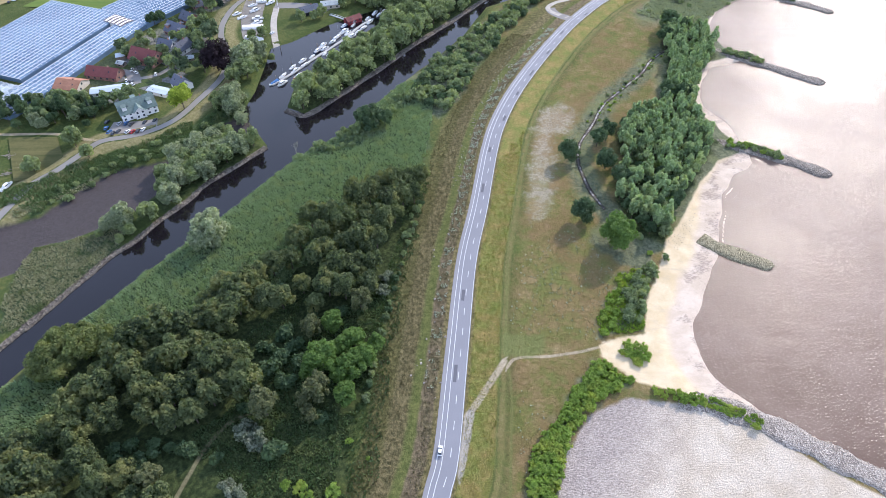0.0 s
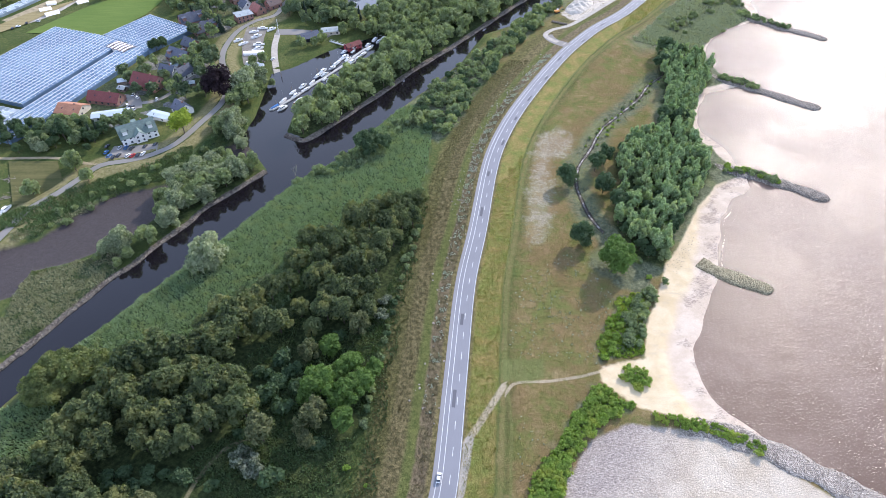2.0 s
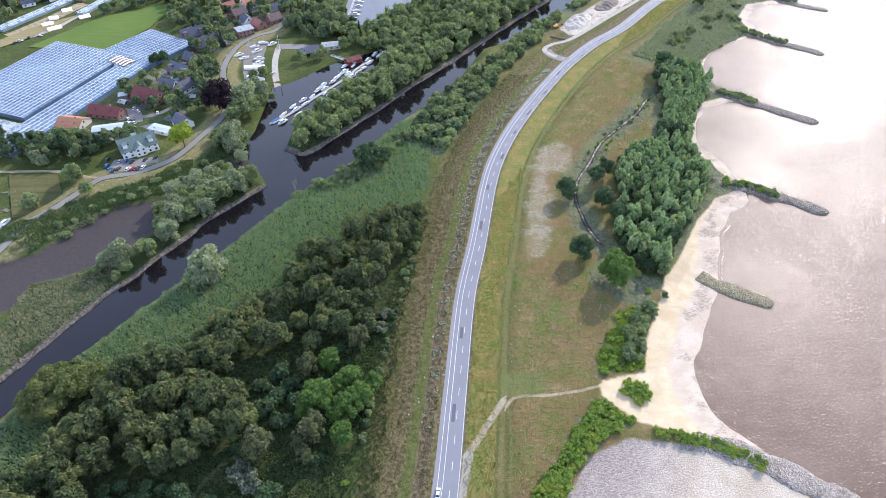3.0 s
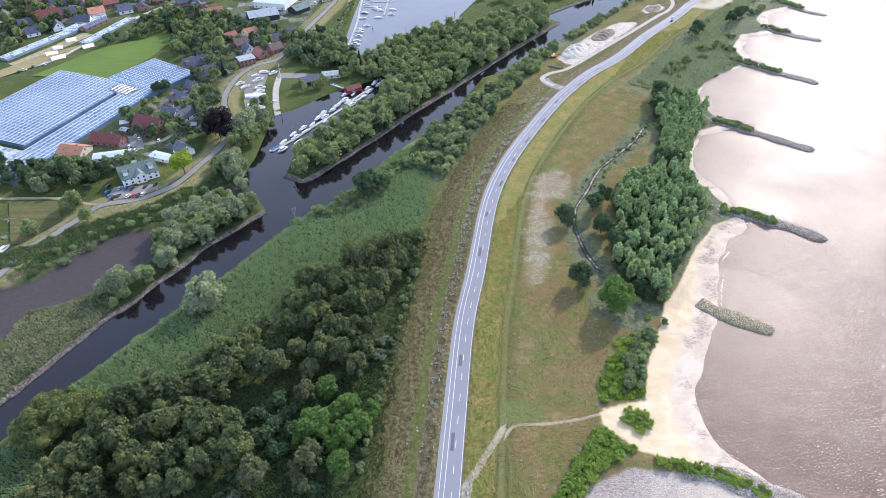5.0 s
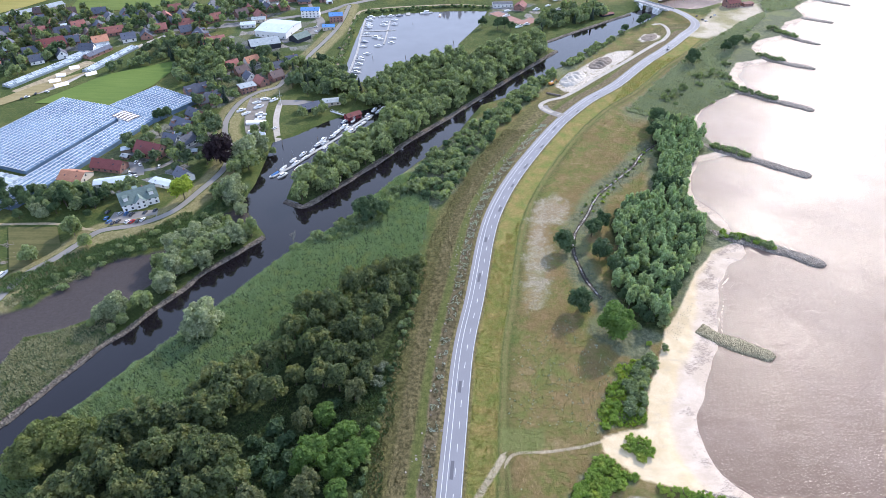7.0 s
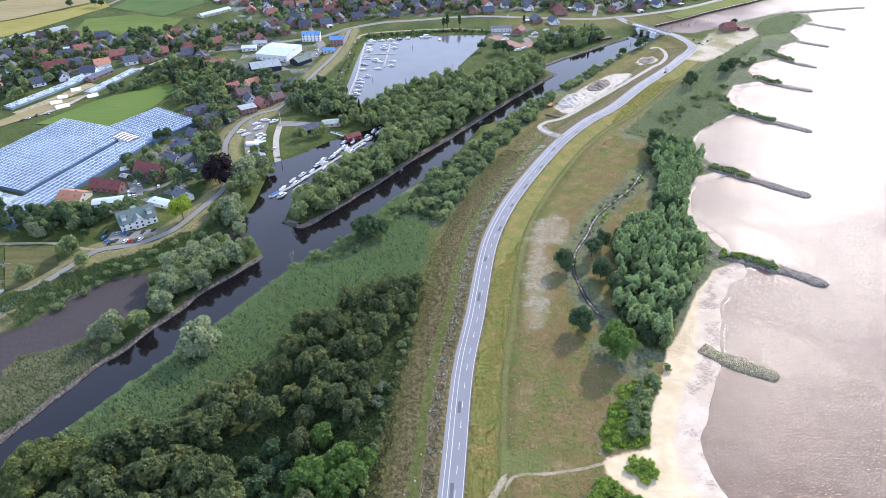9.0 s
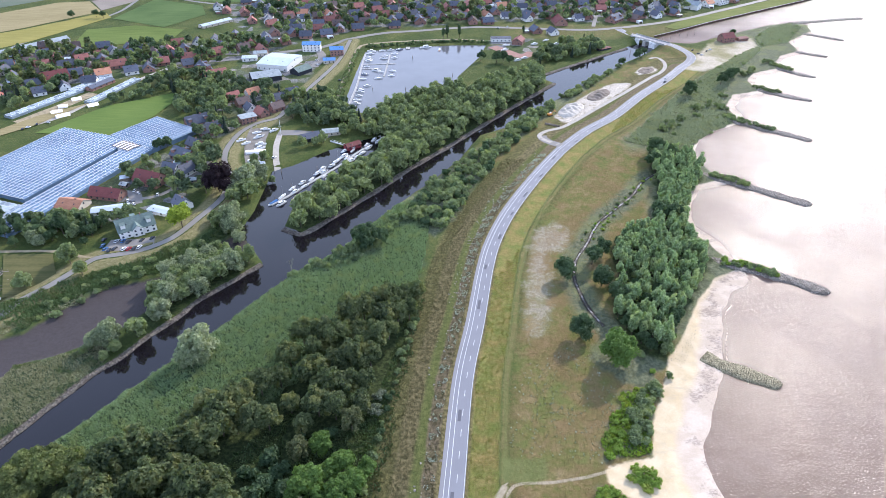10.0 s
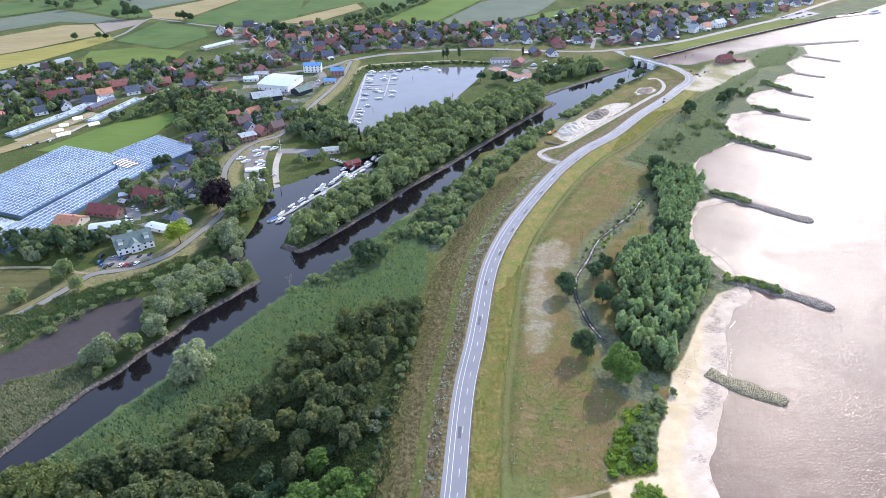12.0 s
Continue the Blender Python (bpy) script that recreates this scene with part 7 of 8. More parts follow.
# ---- ditch, car park, yards ----
k = Nodes("glinting_ditch_water", 0.3, 0.3)
# pale patches in the water colour stand for broken glints
k.col(k.mix(k.step(k.noise(0.35, 4), 0.46, 0.60), (0.06, 0.052, 0.042), (0.34, 0.31, 0.285)))
k.put(k.b.inputs["Roughness"], k.math("MULTIPLY_ADD", k.step(k.noise(0.16, 4), 0.42, 0.56), -0.4, 0.7))
k.bump(k.noise(1.4, 3), 0.6, 0.12)
v, f = ribbon(STREAM_LINE, -0.5, 0.5, 0.0, -1.36)
v[:, :2] += np.repeat((STREAM_LINE - v[1::3, :2]), 3, axis=0) + (v[:, :2] - np.repeat(v[1::3, :2], 3, axis=0)) * (0.35 * waves(v[:, 0], v[:, 1], 6, 17))[:, None]
structure("ditch_water", mesh_of("ditch_water", v, f, [k.mat]), "narrow winding ditch with shining water", "water")
lane_strip("car_park", [(-214, 344), (-205, 344), (-195, 345), (-184, 348)], 15, M_LANE, "grey asphalt car park beside the white house", 0.16)
lane_strip("yard", [(-226, 418), (-220, 408), (-216, 398)], 9, M_LANE, "grey paved parking yard between houses", 0.16)
lane_strip("yard_drive", [(-220, 404), (-205, 410), (-196, 424), (-190, 440), (-186, 470)], 4, M_LANE, "narrow paved drive between gardens", 0.14)
lane_strip("farm_yard", [(-400, 520), (-372, 535), (-350, 556), (-338, 590), (-322, 640), (-305, 680), (-290, 705)], 6, M_GRAVEL, "dusty farm track past old glasshouses", 0.14)
lane_strip("yard_earth", [(-380, 545), (-362, 580), (-345, 620)], 13, M_TRACK, "bare earth yard beside old glasshouses", 0.12)
lane_strip("harbour_path", [(-97, 588), (-99, 625), (-98, 680), (-96, 760), (-86, 785), (-40, 798), (20, 806), (66, 800)], 4, M_TRACK, "pale path round the harbour basin", 0.14)
lane_strip("slipway", [(-138, 520), (-136, 495), (-131, 470), (-126, 452)], 5, M_GRAVEL, "sandy slipway lane down to the boats", 0.14)
M_YARD = plain("trampled_yard_earth", (0.20, 0.18, 0.155), 0.95, 0.3, 0.2, world=True)
lane_strip("boat_yard", [(-157, 531), (-156, 508), (-152, 486), (-146, 466)], 17, M_YARD, "grey trampled boat storage yard inside the dike bend", 0.13)
lane_strip("club_yard", [(-140, 522), (-124, 522), (-108, 519), (-94, 512)], 11, M_LANE, "grey paved yard beside the clubhouse", 0.15)
lane_strip("works_street", [(-137, 700), (-134, 740), (-150, 776)], 9, M_LANE, "paved street beside the warehouse", 0.16)
lane_strip("yard_paving", [(66, 775), (84, 752), (98, 738), (112, 752)], 14, plain("red_paving", (0.30, 0.17, 0.135), 0.9, 0.2, 0.3, world=True), "reddish paved boatyard", 0.15)
lane_strip("west_street", [(-520, 700), (-440, 688), (-380, 704), (-330, 705)], 6, M_LANE, "village street between gardens", 0.2)

# ---- bridge and sluice ----
def raised(lo, hi, lift):
    v, f = ribbon(RING_LINE, lo, hi, lift, 0.012)
    v[:, 2] += np.repeat(RING_Z, 3)
    return v, f


ring_ob = structure("ring_road", mesh_of("ring_road", *raised(-5, 5, 0.0), [M_ASPHALT]), "grey asphalt road climbing in a curve onto the bridge", "road")
for o in (-4.6, 0, 4.4):
    part("edge_line", mesh_of("edge_line", *raised(o, o + 0.2, 0.02), [M_LINE]), None, ring_ob)
sl = thing("sluice_bridge", "concrete road bridge over white tide gates", "bridge", at=(258.5, 788.5, 4.5), turn=127)
for name, mat, dims in (
    ("deck", M_CONCRETE, (-26, 24, -5.6, 5.6, -1.1, -0.03)), ("parapet", M_CONCRETE, (-26, 24, -5.9, -5.6, -0.6, 1.1)), ("parapet", M_CONCRETE, (-26, 24, 5.6, 5.9, -0.6, 1.1)),
    ("pier", M_CONCRETE, (-19, -16, -8, 10, -9, -1.1)), ("pier", M_CONCRETE, (-2, 2, -8, 10, -9, -1.1)), ("pier", M_CONCRETE, (14, 17, -8, 10, -9, -1.1)),
    ("gate", M_WHITE, (-15.8, -7, 8.6, 9.4, -7.2, -0.2)), ("gate", M_WHITE, (7.5, 13.8, 8.6, 9.4, -7.2, -0.2)),
    ("gate_head", M_STEEL, (-16, -2, 7.2, 8.4, -1.0, 0.3)), ("gate_head", M_STEEL, (2, 14, 7.2, 8.4, -1.0, 0.3)),
):
    bm = bmesh.new()
    box(bm, *dims)
    bmesh.ops.bevel(bm, geom=bm.edges[:], offset=0.06, segments=1, affect="EDGES")
    ob = part(name, bm, mat, sl)
    if name == "gate":
        for j in range(5):
            bm = bmesh.new()
            box(bm, dims[0], dims[1], 9.4, 9.62, -6.6 + 1.4 * j, -6.35 + 1.4 * j)
            part("stiffener", bm, M_STEEL, ob)
qline = spline([(274, 818), (318, 848), (366, 883), (450, 939), (535, 995), (619, 1048), (690, 1092)], 1.2)
zig = np.column_stack([qline, np.zeros(len(qline))])
dq = np.gradient(qline, axis=0)
dq /= np.linalg.norm(dq, axis=1, keepdims=True)
zig[:, :2] += np.stack([dq[:, 1], -dq[:, 0]], 1) * np.where(np.arange(len(qline)) % 2, 0.35, -0.35)[:, None]
nq = len(zig)
v = np.vstack([zig + (0, 0, -3.2), zig + (0, 0, 0.5)])
f = [(i, i + 1, nq + i + 1, nq + i) for i in range(nq - 1)]
structure("quay_wall", mesh_of("quay_wall", v, f, [plain("rusty_sheet_piling", (0.125, 0.078, 0.062), 0.85, 0.35, 0.2, world=True)]), "rust-brown steel sheet piling of the harbour mouth", "wall")
v, f = ribbon(qline, -0.8, 0.6, 0.52, 0.0)
structure("quay_coping", mesh_of("quay_coping", v, f, [M_CONCRETE]), "concrete coping along the quay", "wall")

# ---- posts, jetties, lamp ----
bm = bmesh.new()
tube(bm, (0, 0, -3), (0, 0, 4.2), 0.28, 0.24, 8)
post_me = bpy.data.meshes.new("mooring_post")
bm.to_mesh(post_me)
bm.free()
post_me.materials.append(M_WOOD)
for x, y in [(283, 812), (293, 812), (307, 822), (318, 824), (330, 832), (308, 836), (216, 730), (227, 752), (-66, 628), (-33, 628), (16, 672), (-29, 733), (-118, 405), (-110, 424), (-95, 452), (-86, 462), (-130, 455), (-122, 447)]:
    ob = new("mooring_post", post_me)
    ob.location = (x, y, WATER_Z)
    tagged(ob, "weathered wooden mooring post in the water", "post", "mooring posts")


def pontoon(pts, width, label):
    ob = thing("pontoon", label, "jetty", "jetties")
    ln = spline(pts, 3)
    v, f = ribbon(ln, -width / 2, width / 2, 0.0, WATER_Z + 0.55)
    lower = v.copy()
    lower[:, 2] -= 0.6
    n = len(v)
    side = [(i, i + 3, n + i + 3, n + i) for i in range(0, n - 3, 3)] + [(n + i, n + i + 3, i + 3, i) for i in range(2, n - 3, 3)]
    part("deck", mesh_of("deck", np.vstack([v, lower]), list(f) + side, [M_CONCRETE]), None, ob)
    return ob


pontoon([(-120, 398), (-108, 414), (-96, 434), (-78, 462), (-66, 486), (-56, 500)], 2.2, "pale floating pontoon along the boat channel")
pontoon([(-85, 752), (-85, 700), (-84, 650), (-86, 592)], 2.0, "grey floating pontoon in the harbour")
pontoon([(-84, 712), (-48, 716)], 1.8, "grey floating finger jetty in the harbour")
pontoon([(-84, 697), (-62, 699)], 1.6, "grey floating finger jetty in the harbour")
pontoon([(-58, 672), (-57, 700), (-56, 748)], 1.6, "grey floating finger jetty in the harbour")
pontoon([(-36, 770), (-36, 784)], 5, "square mooring platform at the harbour edge")
gw = thing("gangway", "white steel gangway down to the pontoon", "gangway", at=(-90, 503, 0.4), turn=-33)
bm = bmesh.new()
box(bm, -2, 24, -0.9, 0.9, -0.6, -0.4)
part("walkway", bm, M_STEEL, gw)
for s in (-0.9, 0.9):
    bm = bmesh.new()
    box(bm, -2, 24, s - 0.05, s + 0.05, 0.5, 0.62)
    for i in range(9):
        tube(bm, (-2 + i * 3.2, s, -0.5), (-0.4 + i * 3.2, s, 0.55), 0.06, 0.06, 5)
    part("railing", bm, M_WHITE, gw)
lp = thing("flag_mast", "white flag mast on a grass island", "mast", at=(-136, 516, ground_z(-136, 516)))
bm = bmesh.new()
tube(bm, (0, 0, 0), (0, 0, 14), 0.2, 0.1, 8)
part("pole", bm, M_WHITE, lp)
bm = bmesh.new()
tube(bm, (-2, 0, 9), (2, 0, 9), 0.09, 0.09, 6)
part("yard", bm, M_WHITE, lp)
ob = gable_house("boathouse", "red floating boathouse with a white trimmed roof", 13, 7, 2.6, 1.8, plain("red_boarding", (0.30, 0.055, 0.06), 0.7, 0.2, 0.5), R_WINE, 3, chimney=False, category="boathouse")
ob.matrix_basis = pose(-72, 495, WATER_Z + 0.7, 0, 0, 38)
ob = gable_house("harbour_barge", "dark red flat-roofed houseboat at the sluice", 18, 6, 2.6, 0.5, W_BLACK, R_WINE, 4, chimney=False, category="houseboat")
ob.matrix_basis = pose(198, 764, WATER_Z + 0.7, 0, 0, 30)


# ---- boats ----
def boat(kind, label, length, beam, hull_mat, cabin):
    ob = thing("boat", label, "boat", "boats")
    st = [(-1.0, 0.78), (-0.6, 0.95), (-0.1, 1.0), (0.4, 0.82), (0.75, 0.45), (1.0, 0.03)]
    bm = bmesh.new()
    rows = []
    for s, w in st:
        x, y = s * length / 2, w * beam / 2
        rise = 0.25 * max(0, s)
        rows.append([bm.verts.new(c) for c in ((x, -y, 0.85 + rise), (x - 0.03 * length, -y * 0.82, -0.15), (x - 0.05 * length, 0, -0.4), (x - 0.03 * length, y * 0.82, -0.15), (x, y, 0.85 + rise))])
    for a, b in zip(rows[:-1], rows[1:]):
        for i in range(4):
            bm.faces.new((a[i], a[i + 1], b[i + 1], b[i]))
    bm.faces.new(rows[0])
    part("hull", bm, hull_mat, ob)
    bm = bmesh.new()
    v = []
    for s, w in st:
        v.append((bm.verts.new((s * length / 2, -w * beam / 2 * 0.95, 0.80 + 0.25 * max(0, s))), bm.verts.new((s * length / 2, w * beam / 2 * 0.95, 0.80 + 0.25 * max(0, s)))))
    for a, b in zip(v[:-1], v[1:]):
        bm.faces.new((a[0], b[0], b[1], a[1]))
    part("deck", bm, plain("boat_deck", (0.62, 0.60, 0.55), 0.6, 0.1, 1.0) if "boat_deck" not in bpy.data.materials else bpy.data.materials["boat_deck"], ob)
    if cabin:
        bm = bmesh.new()
        box(bm, -0.25 * length, 0.22 * length, -beam * 0.34, beam * 0.34, 0.8, 0.8 + cabin)
        for w in bm.verts:
            if w.co.z > 1:
                w.co.x *= 0.78
                w.co.y *= 0.85
        part("cabin", bm, M_WHITE, ob)
        bm = bmesh.new()
        box(bm, -0.23 * length, 0.235 * length, -beam * 0.345, beam * 0.345, 0.8 + cabin * 0.35, 0.8 + cabin * 0.75)
        for w in bm.verts:
            w.co.x *= 0.86
            w.co.y *= 0.93
        part("cabin_window", bm, M_PANE, ob)
    if kind == "s":
        bm = bmesh.new()
        tube(bm, (0.05 * length, 0, 0.8), (0.05 * length, 0, 8.5), 0.07, 0.04, 6)
        tube(bm, (0.05 * length, 0, 1.9), (-0.4 * length, 0, 1.9), 0.06, 0.06, 6)
        part("mast", bm, M_STEEL, ob)
    if kind == "t":
        bm = bmesh.new()
        tube(bm, (-0.45 * length, 0, 0.7), (0.3 * length, 0, 0.7), beam * 0.42, beam * 0.3, 8)
        part("cover", bm, plain("blue_tarpaulin", (0.06, 0.17, 0.40), 0.6, 0.2, 0.8), ob)
    return ob


H_WHITE, H_BLUE, H_ORANGE = M_WHITE, plain("navy_hull_paint", (0.05, 0.08, 0.17), 0.35, 0.1, 0.6), plain("varnished_wood_hull", (0.42, 0.17, 0.07), 0.4, 0.2, 0.6)
BOAT_KINDS = {
    "m": lambda: boat("m", "white motor boat with a low cabin", 8.6, 3.0, H_WHITE, 1.3),
    "s": lambda: boat("s", "white sailing boat with a bare mast", 8.0, 2.6, H_WHITE, 0.6),
    "n": lambda: boat("m", "dark blue motor boat with a white cabin", 8.2, 2.9, H_BLUE, 1.2),
    "o": lambda: boat("o", "varnished wooden boat moored at the pontoon", 9.5, 3.0, H_ORANGE, 0.7),
    "t": lambda: boat("t", "boat under a blue tarpaulin", 9.0, 3.0, H_WHITE, 0),
    "L": lambda: boat("L", "large white motor yacht ashore", 15, 4.4, H_WHITE, 2.0),
}
boat_protos = {}


def set_boat(kind, x, y, z, turn, size=1.0):
    m = pose(x, y, z, 0, 0, turn)
    if kind not in boat_protos:
        boat_protos[kind] = BOAT_KINDS[kind]()
        boat_protos[kind].matrix_basis = m
        return boat_protos[kind]
    return copy_thing(boat_protos[kind], m @ Matrix.Diagonal((size, size, size, 1)))


br = random.Random(9)
for x, y, kind in [(-106, 418, "m"), (-100, 427, "s"), (-89, 450, "m"), (-88, 443, "s"), (-74, 475, "m"), (-66, 478, "s"), (-83, 466, "m"), (-71, 489, "s"), (-60, 500, "m"), (-48, 512, "m"), (-55, 510, "m")]:
    set_boat(kind, x, y, WATER_Z, 60 + br.uniform(-12, 12), br.uniform(0.75, 0.95))
for x, y, kind in [(-113, 400, "m"), (-114, 411, "s"), (-103, 411, "o"), (-109, 423, "s"), (-103, 432, "m"), (-97, 438, "s"), (-94, 447, "n"), (-84, 441, "m"), (-85, 460, "m"), (-81, 470, "s"), (-77, 478, "m"), (-78, 487, "n"), (-63, 483, "s"), (-58, 494, "m"), (-52, 506, "s"), (-119, 401, "t"), (-70, 470, "m"), (-91, 455, "m")]:
    set_boat(kind, x, y, WATER_Z, 60 + br.uniform(-9, 9) + br.choice((0, 0, 180)), br.uniform(0.85, 1.12))
for x, y, kind in [(-79, 752, "m"), (-79, 738, "s"), (-79, 725, "m"), (-79, 705, "s"), (-79, 679, "n"), (-79, 664, "s"), (-73, 643, "m"), (-79, 626, "s"), (-79, 615, "m"), (-79, 603, "s"), (-80, 594, "m"), (-80, 586, "s"), (-62, 734, "m"), (-51, 751, "s"), (-50, 736, "m"), (-68, 692, "m"), (-62, 687, "s"), (-50, 675, "m"), (-63, 666, "s"), (-79, 762, "m"), (-79, 731, "m"), (-79, 632, "n"), (-62, 745, "s"), (-50, 690, "s")]:
    set_boat(kind, x, y, WATER_Z, br.choice((0, 180)) + br.uniform(-8, 8), br.uniform(0.85, 1.15))
for x, y, kind, turn in [(-66, 764, "s", 10), (-56, 766, "m", 12), (-46, 768, "n", 12), (-14, 778, "L", 10), (2, 768, "o", 85)]:
    set_boat(kind, x, y, WATER_Z, turn)
tagged(boat_protos["L"], "large white motor yacht at the harbour edge")
for x, y, kind in [(-162, 499, "s"), (-154, 512, "m"), (-149, 497, "m"), (-158, 521, "s"), (-144, 526, "m"), (-152, 528, "s"), (-167, 503, "m"), (-148, 489, "m"), (83, 779, "s"), (80, 760, "m"), (145, 783, "m"), (134, 799, "s"), (84, 727, "m"), (91, 721, "m"), (100, 729, "m"), (118, 784, "m")]:
    set_boat(kind, x, y, ground_z(x, y) + 0.55, 20 + br.uniform(-30, 30), br.uniform(0.9, 1.2))


def tent(x, y, turn, length, width):
    ob = thing("boat_tent", "long white tarpaulin tent over a boat", "tent", "boat tents", (x, y, ground_z(x, y)), turn)
    bm = bmesh.new()
    n = 9
    ends = []
    for sx in (-1, 1):
        ends.append([bm.verts.new((sx * length / 2, width / 2 * math.cos(math.pi * i / (n - 1)), 0.1 + 2.6 * math.sin(math.pi * i / (n - 1)))) for i in range(n)])
    for i in range(n - 1):
        bm.faces.new((ends[0][i], ends[0][i + 1], ends[1][i + 1], ends[1][i]))
    bm.faces.new(ends[0])
    bm.faces.new(ends[1])
    part("canvas", bm, M_WHITE, ob, flat=False)


tent(-150, 482, 5, 16, 5)
tent(-147, 463, -10, 10, 5)
tent(-142, 461, -10, 8, 4)
for x, y, t, l in ((-353, 602, 30, 9), (-357, 583, 20, 8), (-356, 569, 30, 10), (-346, 560, 40, 12), (-330, 586, 40, 10)):
    tent(x, y, t, l, 4.5)


# ---- cars ----
def car(label, paint):
    ob = thing("car", label, "car", "cars")
    side = ((-2.15, 0.35), (-2.2, 0.75), (-2.05, 1.0), (-1.2, 1.05), (0.9, 1.05), (2.0, 0.85), (2.2, 0.6), (2.15, 0.35))
    cabin = ((-1.95, 1.0), (-1.35, 1.48), (0.25, 1.5), (1.1, 1.03))
    for name, prof, w0, w1, mat in (("body", side, 0.88, 0.84, paint), ("cabin_glass", cabin, 0.80, 0.66, M_PANE)):
        bm = bmesh.new()
        zt = max(z for _, z in prof)
        l = [bm.verts.new((x, -(w1 if z > zt - 0.2 else w0), z)) for x, z in prof]
        rr = [bm.verts.new((x, (w1 if z > zt - 0.2 else w0), z)) for x, z in prof]
        n = len(prof)
        bm.faces.new(l)
        bm.faces.new(rr[::-1])
        for i in range(n):
            bm.faces.new((l[i], rr[i], rr[(i + 1) % n], l[(i + 1) % n]))
        bmesh.ops.recalc_face_normals(bm, faces=bm.faces[:])
        part(name, bm, mat, ob)
    bm = bmesh.new()
    box(bm, -1.3, 0.25, -0.64, 0.64, 1.49, 1.53)
    part("roof", bm, paint, ob)
    wheel = None
    for x in (-1.35, 1.4):
        for y in (-0.78, 0.78):
            if wheel is None:
                bm = bmesh.new()
                tube(bm, (0, -0.11, 0), (0, 0.11, 0), 0.33, 0.33, 12)
                wheel = part("wheel", bm, bpy.data.materials.get("tyre_rubber") or plain("tyre_rubber", (0.02, 0.02, 0.02), 0.8, 0.1), ob)
                w = wheel
            else:
                w = wheel.copy()
                scene.collection.objects.link(w)
            w.location = (x, y, 0.33)
    return ob


CAR_KINDS = {"w": ("white parked car", (0.80, 0.80, 0.80)), "d": ("dark grey parked car", (0.03, 0.032, 0.038)), "s": ("silver parked car", (0.45, 0.46, 0.48)), "b": ("blue parked car", (0.05, 0.14, 0.33)), "r": ("red parked car", (0.42, 0.03, 0.035))}
car_protos = {}


def set_car(kind, x, y, z, turn):
    m = pose(x, y, z, 0, 0, turn)
    if kind not in car_protos:
        lab, col = CAR_KINDS[kind]
        car_protos[kind] = car(lab + " on asphalt", plain("car_paint_" + lab.split()[0], col, 0.25, 0.05, 0.5, spec=0.6))
        car_protos[kind].matrix_basis = m
        return car_protos[kind]
    return copy_thing(car_protos[kind], m)


cr = random.Random(3)
for x, y, kind in [(-209, 349, "s"), (-205, 349, "b"), (-201, 348, "d"), (-193, 350, "d"), (-187, 352, "d"), (-199.5, 338, "w"), (-196.5, 338, "r"), (-193.3, 338.5, "d"), (-190.5, 340, "w"), (-212, 339, "b"), (-208.5, 336.5, "d"), (-206, 339, "d"), (-216, 344, "b"), (-218, 351, "d")]:
    set_car(kind, x, y, ground_z(x, y) + 0.16, 80 + cr.uniform(-12, 12))
for x, y, kind in [(-367, 530, "d"), (-364, 534, "w"), (-360, 541, "d"), (-352, 545, "w"), (-224, 417, "w"), (-220, 413, "w"), (-223, 402, "w"), (-219.5, 400, "d"), (-217, 397, "w"), (-205, 411, "w"), (-133, 472, "w"), (-103, 512, "d"), (-113, 517, "d"), (-107, 523, "d"), (-103, 655, "d"), (-137, 722, "w"), (-135, 707, "w"), (-209, 785, "w"), (-143, 604, "d"), (79, 856, "w"), (92, 862, "w"), (-99, 514, "s")]:
    set_car(kind, x, y, ground_z(x, y) + 0.22, cr.uniform(0, 180))
for x, y, kind in [(302, 757, "d"), (304, 743, "d"), (307, 740, "w"), (325, 762, "w"), (318, 755, "d")]:
    set_car(kind, x, y, ground_z(x, y) + 0.1, cr.uniform(20, 60))
for s, o, kind in ((103, -2.6, "w"), (698, 3.2, "d"), (708, -0.2, "w")):
    m = on_line(ROAD_LINE, s, o, 0.02)
    c = copy_thing(car_protos[kind], m)
    tagged(c, ("white" if kind == "w" else "dark grey") + " car on the main road")


# ---- village streets and the ferry landing ----
for pts in ([(-240, 962), (-120, 930), (0, 952), (120, 972), (236, 1004)], [(-22, 868), (-12, 930), (8, 988)], [(262, 905), (300, 962), (352, 1044)], [(206, 864), (226, 940), (252, 1064)], [(-150, 784), (-170, 840), (-200, 910), (-240, 962)], [(352, 1044), (430, 1030), (500, 1066)]):
    lane_strip("village_street", pts, 5, M_LANE, "grey village street between gardens", 0.22)
lane_strip("ferry_parking", [(545, 1036), (575, 1060), (615, 1090)], 26, M_LANE, "grey car park at the ferry landing", 0.30)
for i in range(26):
    s, o = 6 + (i % 13) * 6.2, (-8, 7)[i // 13]
    m = on_line(spline([(545, 1036), (575, 1060), (615, 1090)], 4), s, o, 0.0)
    x, y = m.translation.x, m.translation.y
    if cr.random() < 0.8:
        set_car(cr.choice("wwdsdb"), x, y, ground_z(x, y) + 0.32, 125 + cr.uniform(-6, 6))
pier = thing("ferry_pier", "steel pier leading to the ferry pontoon", "pier", at=(636, 1058, 0), turn=22)
bm = bmesh.new()
box(bm, 0, 70, -2, 2, -0.6, -0.2)
part("deck", bm, M_STEEL, pier)
for px in (12, 34, 56):
    bm = bmesh.new()
    tube(bm, (px, 0, -4), (px, 0, -0.6), 0.5, 0.5, 8)
    part("pile", bm, M_STEEL, pier)
fer = copy_thing(boat_protos["L"], pose(716, 1092, WATER_Z, 0, 0, 12) @ Matrix.Diagonal((2.2, 2.2, 2.0, 1)))
tagged(fer, "white passenger ferry moored at the pier", "ferry")


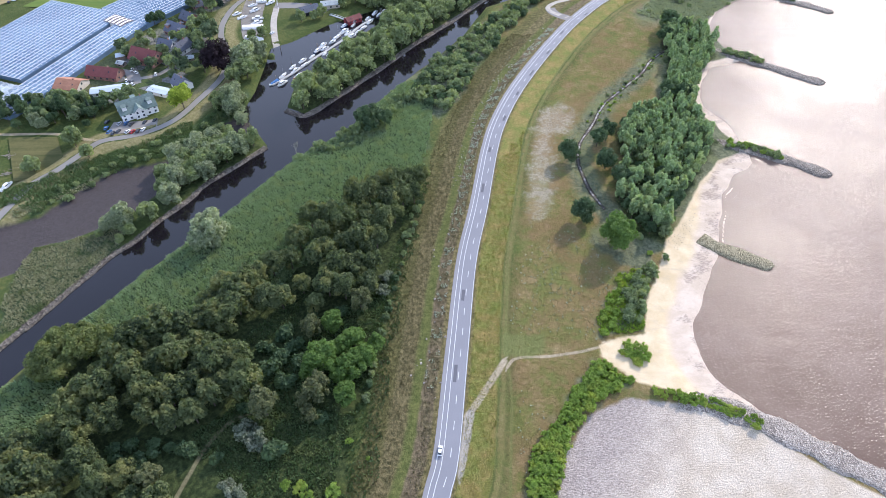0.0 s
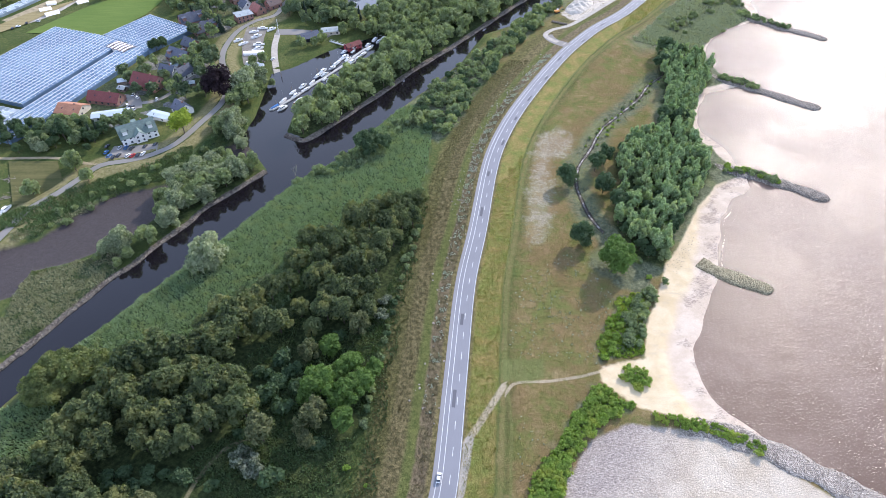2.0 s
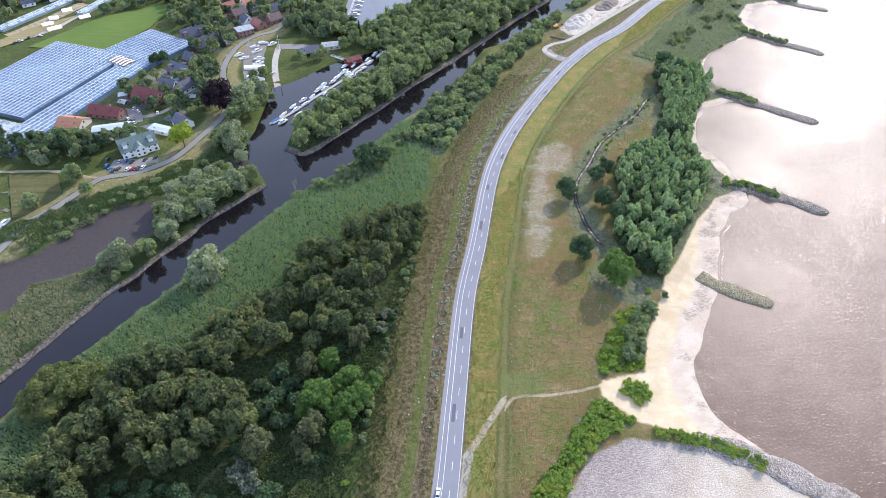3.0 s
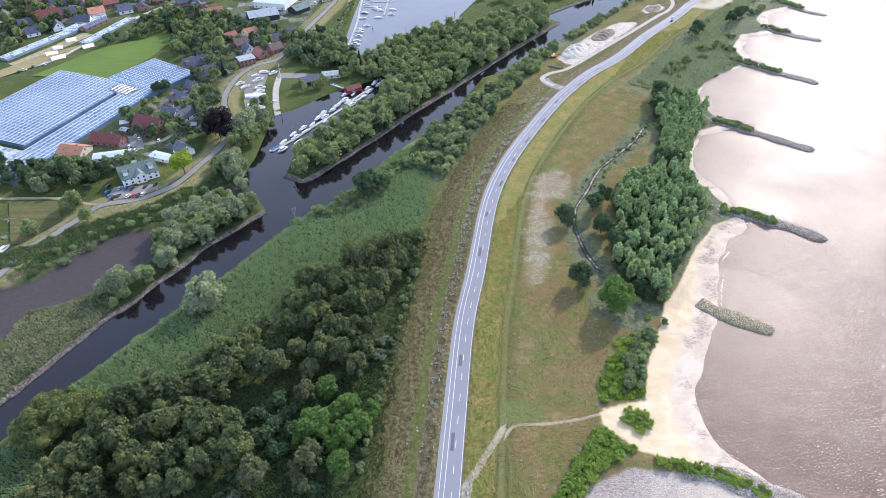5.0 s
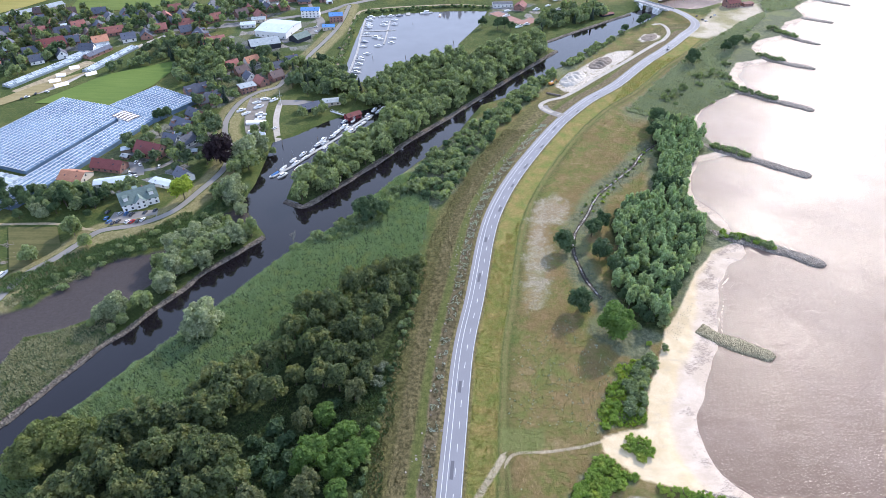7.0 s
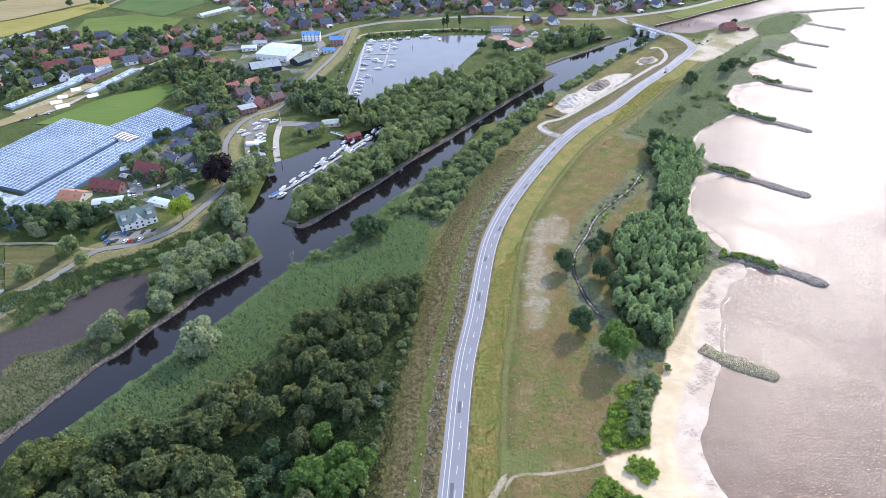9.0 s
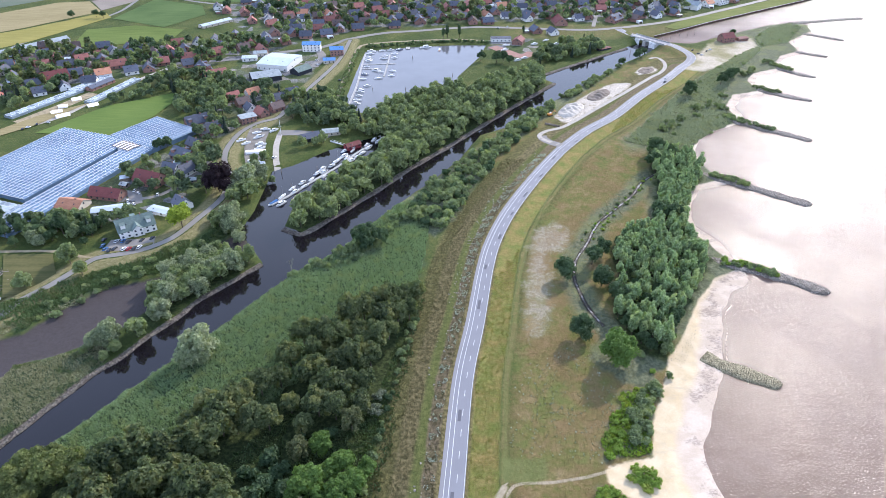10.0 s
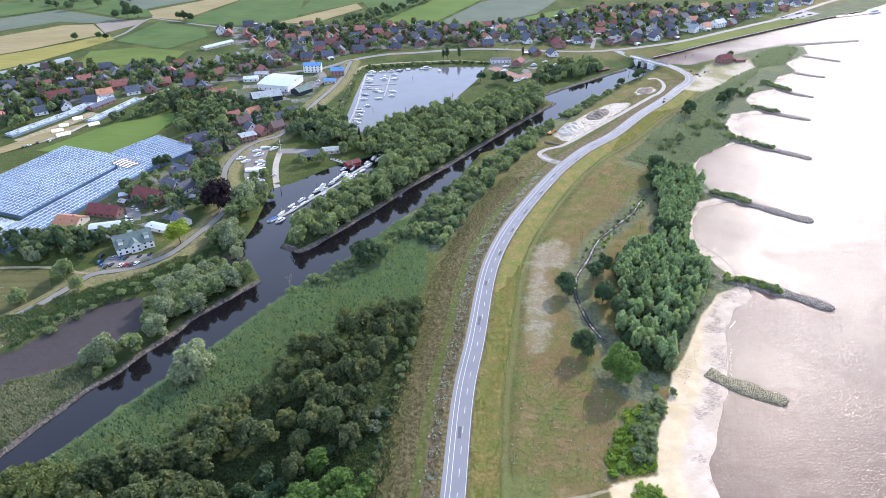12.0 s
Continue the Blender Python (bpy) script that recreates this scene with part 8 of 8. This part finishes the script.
# ---- works site beside the road: heaps, digger, timber ----
def spoil_heap(x, y, turn, length, width, height, material, label, seed):
    n, m = 40, 24
    u, w = np.meshgrid(np.linspace(-1, 1, n), np.linspace(-1, 1, m))
    u, w = u.ravel(), w.ravel()
    fall = np.clip(1 - (np.abs(u) ** 2.4 + np.abs(w) ** 2), 0, 1)
    px, py = u * length / 2, w * width / 2
    z = height * fall ** 0.75 * (0.72 + 0.28 * waves(px + seed, py, 7, seed)) + 0.12 * waves(px, py, 2.2, seed + 1) * (fall > 0) - 0.7 * (fall <= 0)
    i = (np.arange(m - 1)[:, None] * n + np.arange(n - 1)).ravel()
    ob = new("earth_mound", mesh_of("earth_mound", np.column_stack([px, py, z]), np.stack([i, i + 1, i + n + 1, i + n], 1), [material], flat=False))
    ob.matrix_basis = pose(x, y, ground_z(x, y) - 0.1, 0, 0, turn)
    return tagged(ob, label, "heap", "heaps on the works site")


M_PALE_HEAP = plain("pale_sand_heap", (0.52, 0.46, 0.385), 0.95, 0.25, 0.35, world=True)
M_SOIL_HEAP = plain("grey_soil_heap", (0.235, 0.19, 0.15), 0.95, 0.3, 0.35, world=True)
spoil_heap(126, 573, 56, 40, 19, 5.0, M_PALE_HEAP, "pale sand heap on the works site", 3)
spoil_heap(160, 612, 52, 38, 17, 3.6, M_SOIL_HEAP, "long grey-brown soil heap on the works site", 6)
spoil_heap(228, 687, 50, 26, 14, 1.8, M_SOIL_HEAP, "low grey-brown soil heap beside the road", 9)
M_ORANGE = plain("orange_machine_paint", (0.62, 0.27, 0.06), 0.45, 0.15, 0.8)
M_RUBBER = plain("dark_track_rubber", (0.03, 0.03, 0.032), 0.9, 0.2, 1.0)
dig = thing("excavator", "orange crawler excavator with a white cab beside a sand heap", "excavator", at=(104, 560, ground_z(104, 560)), turn=35)
for name, mat, dims in (("crawler_track", M_RUBBER, (-2.2, 2.2, -1.6, -0.9, 0, 0.95)), ("crawler_track", M_RUBBER, (-2.2, 2.2, 0.9, 1.6, 0, 0.95)), ("body", M_ORANGE, (-2.6, 1.6, -1.45, 1.45, 1.0, 2.3)), ("cab", M_WHITE, (0.2, 1.9, 0.2, 1.4, 1.4, 3.1)), ("counterweight", M_ORANGE, (-3.0, -2.2, -1.4, 1.4, 1.1, 2.4))):
    bm = bmesh.new()
    box(bm, *dims)
    bmesh.ops.bevel(bm, geom=bm.edges[:], offset=0.18, segments=2, affect="EDGES")
    part(name, bm, mat, dig)
for name, a, b, w in (("boom", (1.4, -0.4, 1.9), (4.8, -0.4, 4.6), 0.32), ("dipper_arm", (4.7, -0.4, 4.7), (6.8, -0.4, 2.0), 0.24)):
    bm = bmesh.new()
    tube(bm, a, b, w, w * 0.8, 6)
    part(name, bm, M_ORANGE, dig)
bm = bmesh.new()
box(bm, 6.1, 7.4, -1.0, 0.2, 0.9, 2.0)
bmesh.ops.bevel(bm, geom=bm.edges[:], offset=0.3, segments=2, affect="EDGES")
part("bucket", bm, M_RUBBER, dig)
timber = thing("timber_stack", "stack of dark timber beams on the grass", "timber", at=(103, 538, ground_z(103, 538)), turn=-28)
for j in range(7):
    bm = bmesh.new()
    tube(bm, (-7 + 0.6 * (j % 3), (j % 4) * 0.75 - 1.2, 0.3 + 0.55 * (j // 4)), (7 - 0.5 * (j % 2), (j % 4) * 0.75 - 1.1, 0.3 + 0.55 * (j // 4)), 0.3, 0.27, 7)
    part("beam", bm, M_WOOD, timber)


def scrap_pile(x, y, count, seed):
    """Crossed old planks and poles left on the grass."""
    t = random.Random(seed)
    ob = thing("scrap_timber", "untidy pile of weathered planks and poles on grass", "timber", "scrap piles", (x, y, ground_z(x, y)))
    for j in range(count):
        a, ln = t.uniform(0, 3.14), t.uniform(2.5, 5.5)
        c = Vector((t.uniform(-3, 3), t.uniform(-2.2, 2.2), 0.25 + 0.14 * (j % 5)))
        d = Vector((math.cos(a), math.sin(a), t.uniform(-0.03, 0.12))) * ln / 2
        bm = bmesh.new()
        tube(bm, c - d, c + d, 0.16, 0.13, 5)
        part("plank", bm, M_PALE_WOOD if j % 3 else M_WOOD, ob)


M_PALE_WOOD = plain("bleached_planks", (0.34, 0.29, 0.24), 0.9, 0.3, 0.8)
scrap_pile(-265, 316, 11, 1)
scrap_pile(-254, 304, 13, 2)
scrap_pile(-259, 298, 9, 3)
set_boat("m", -252, 286, ground_z(-252, 286) + 0.5, 70)
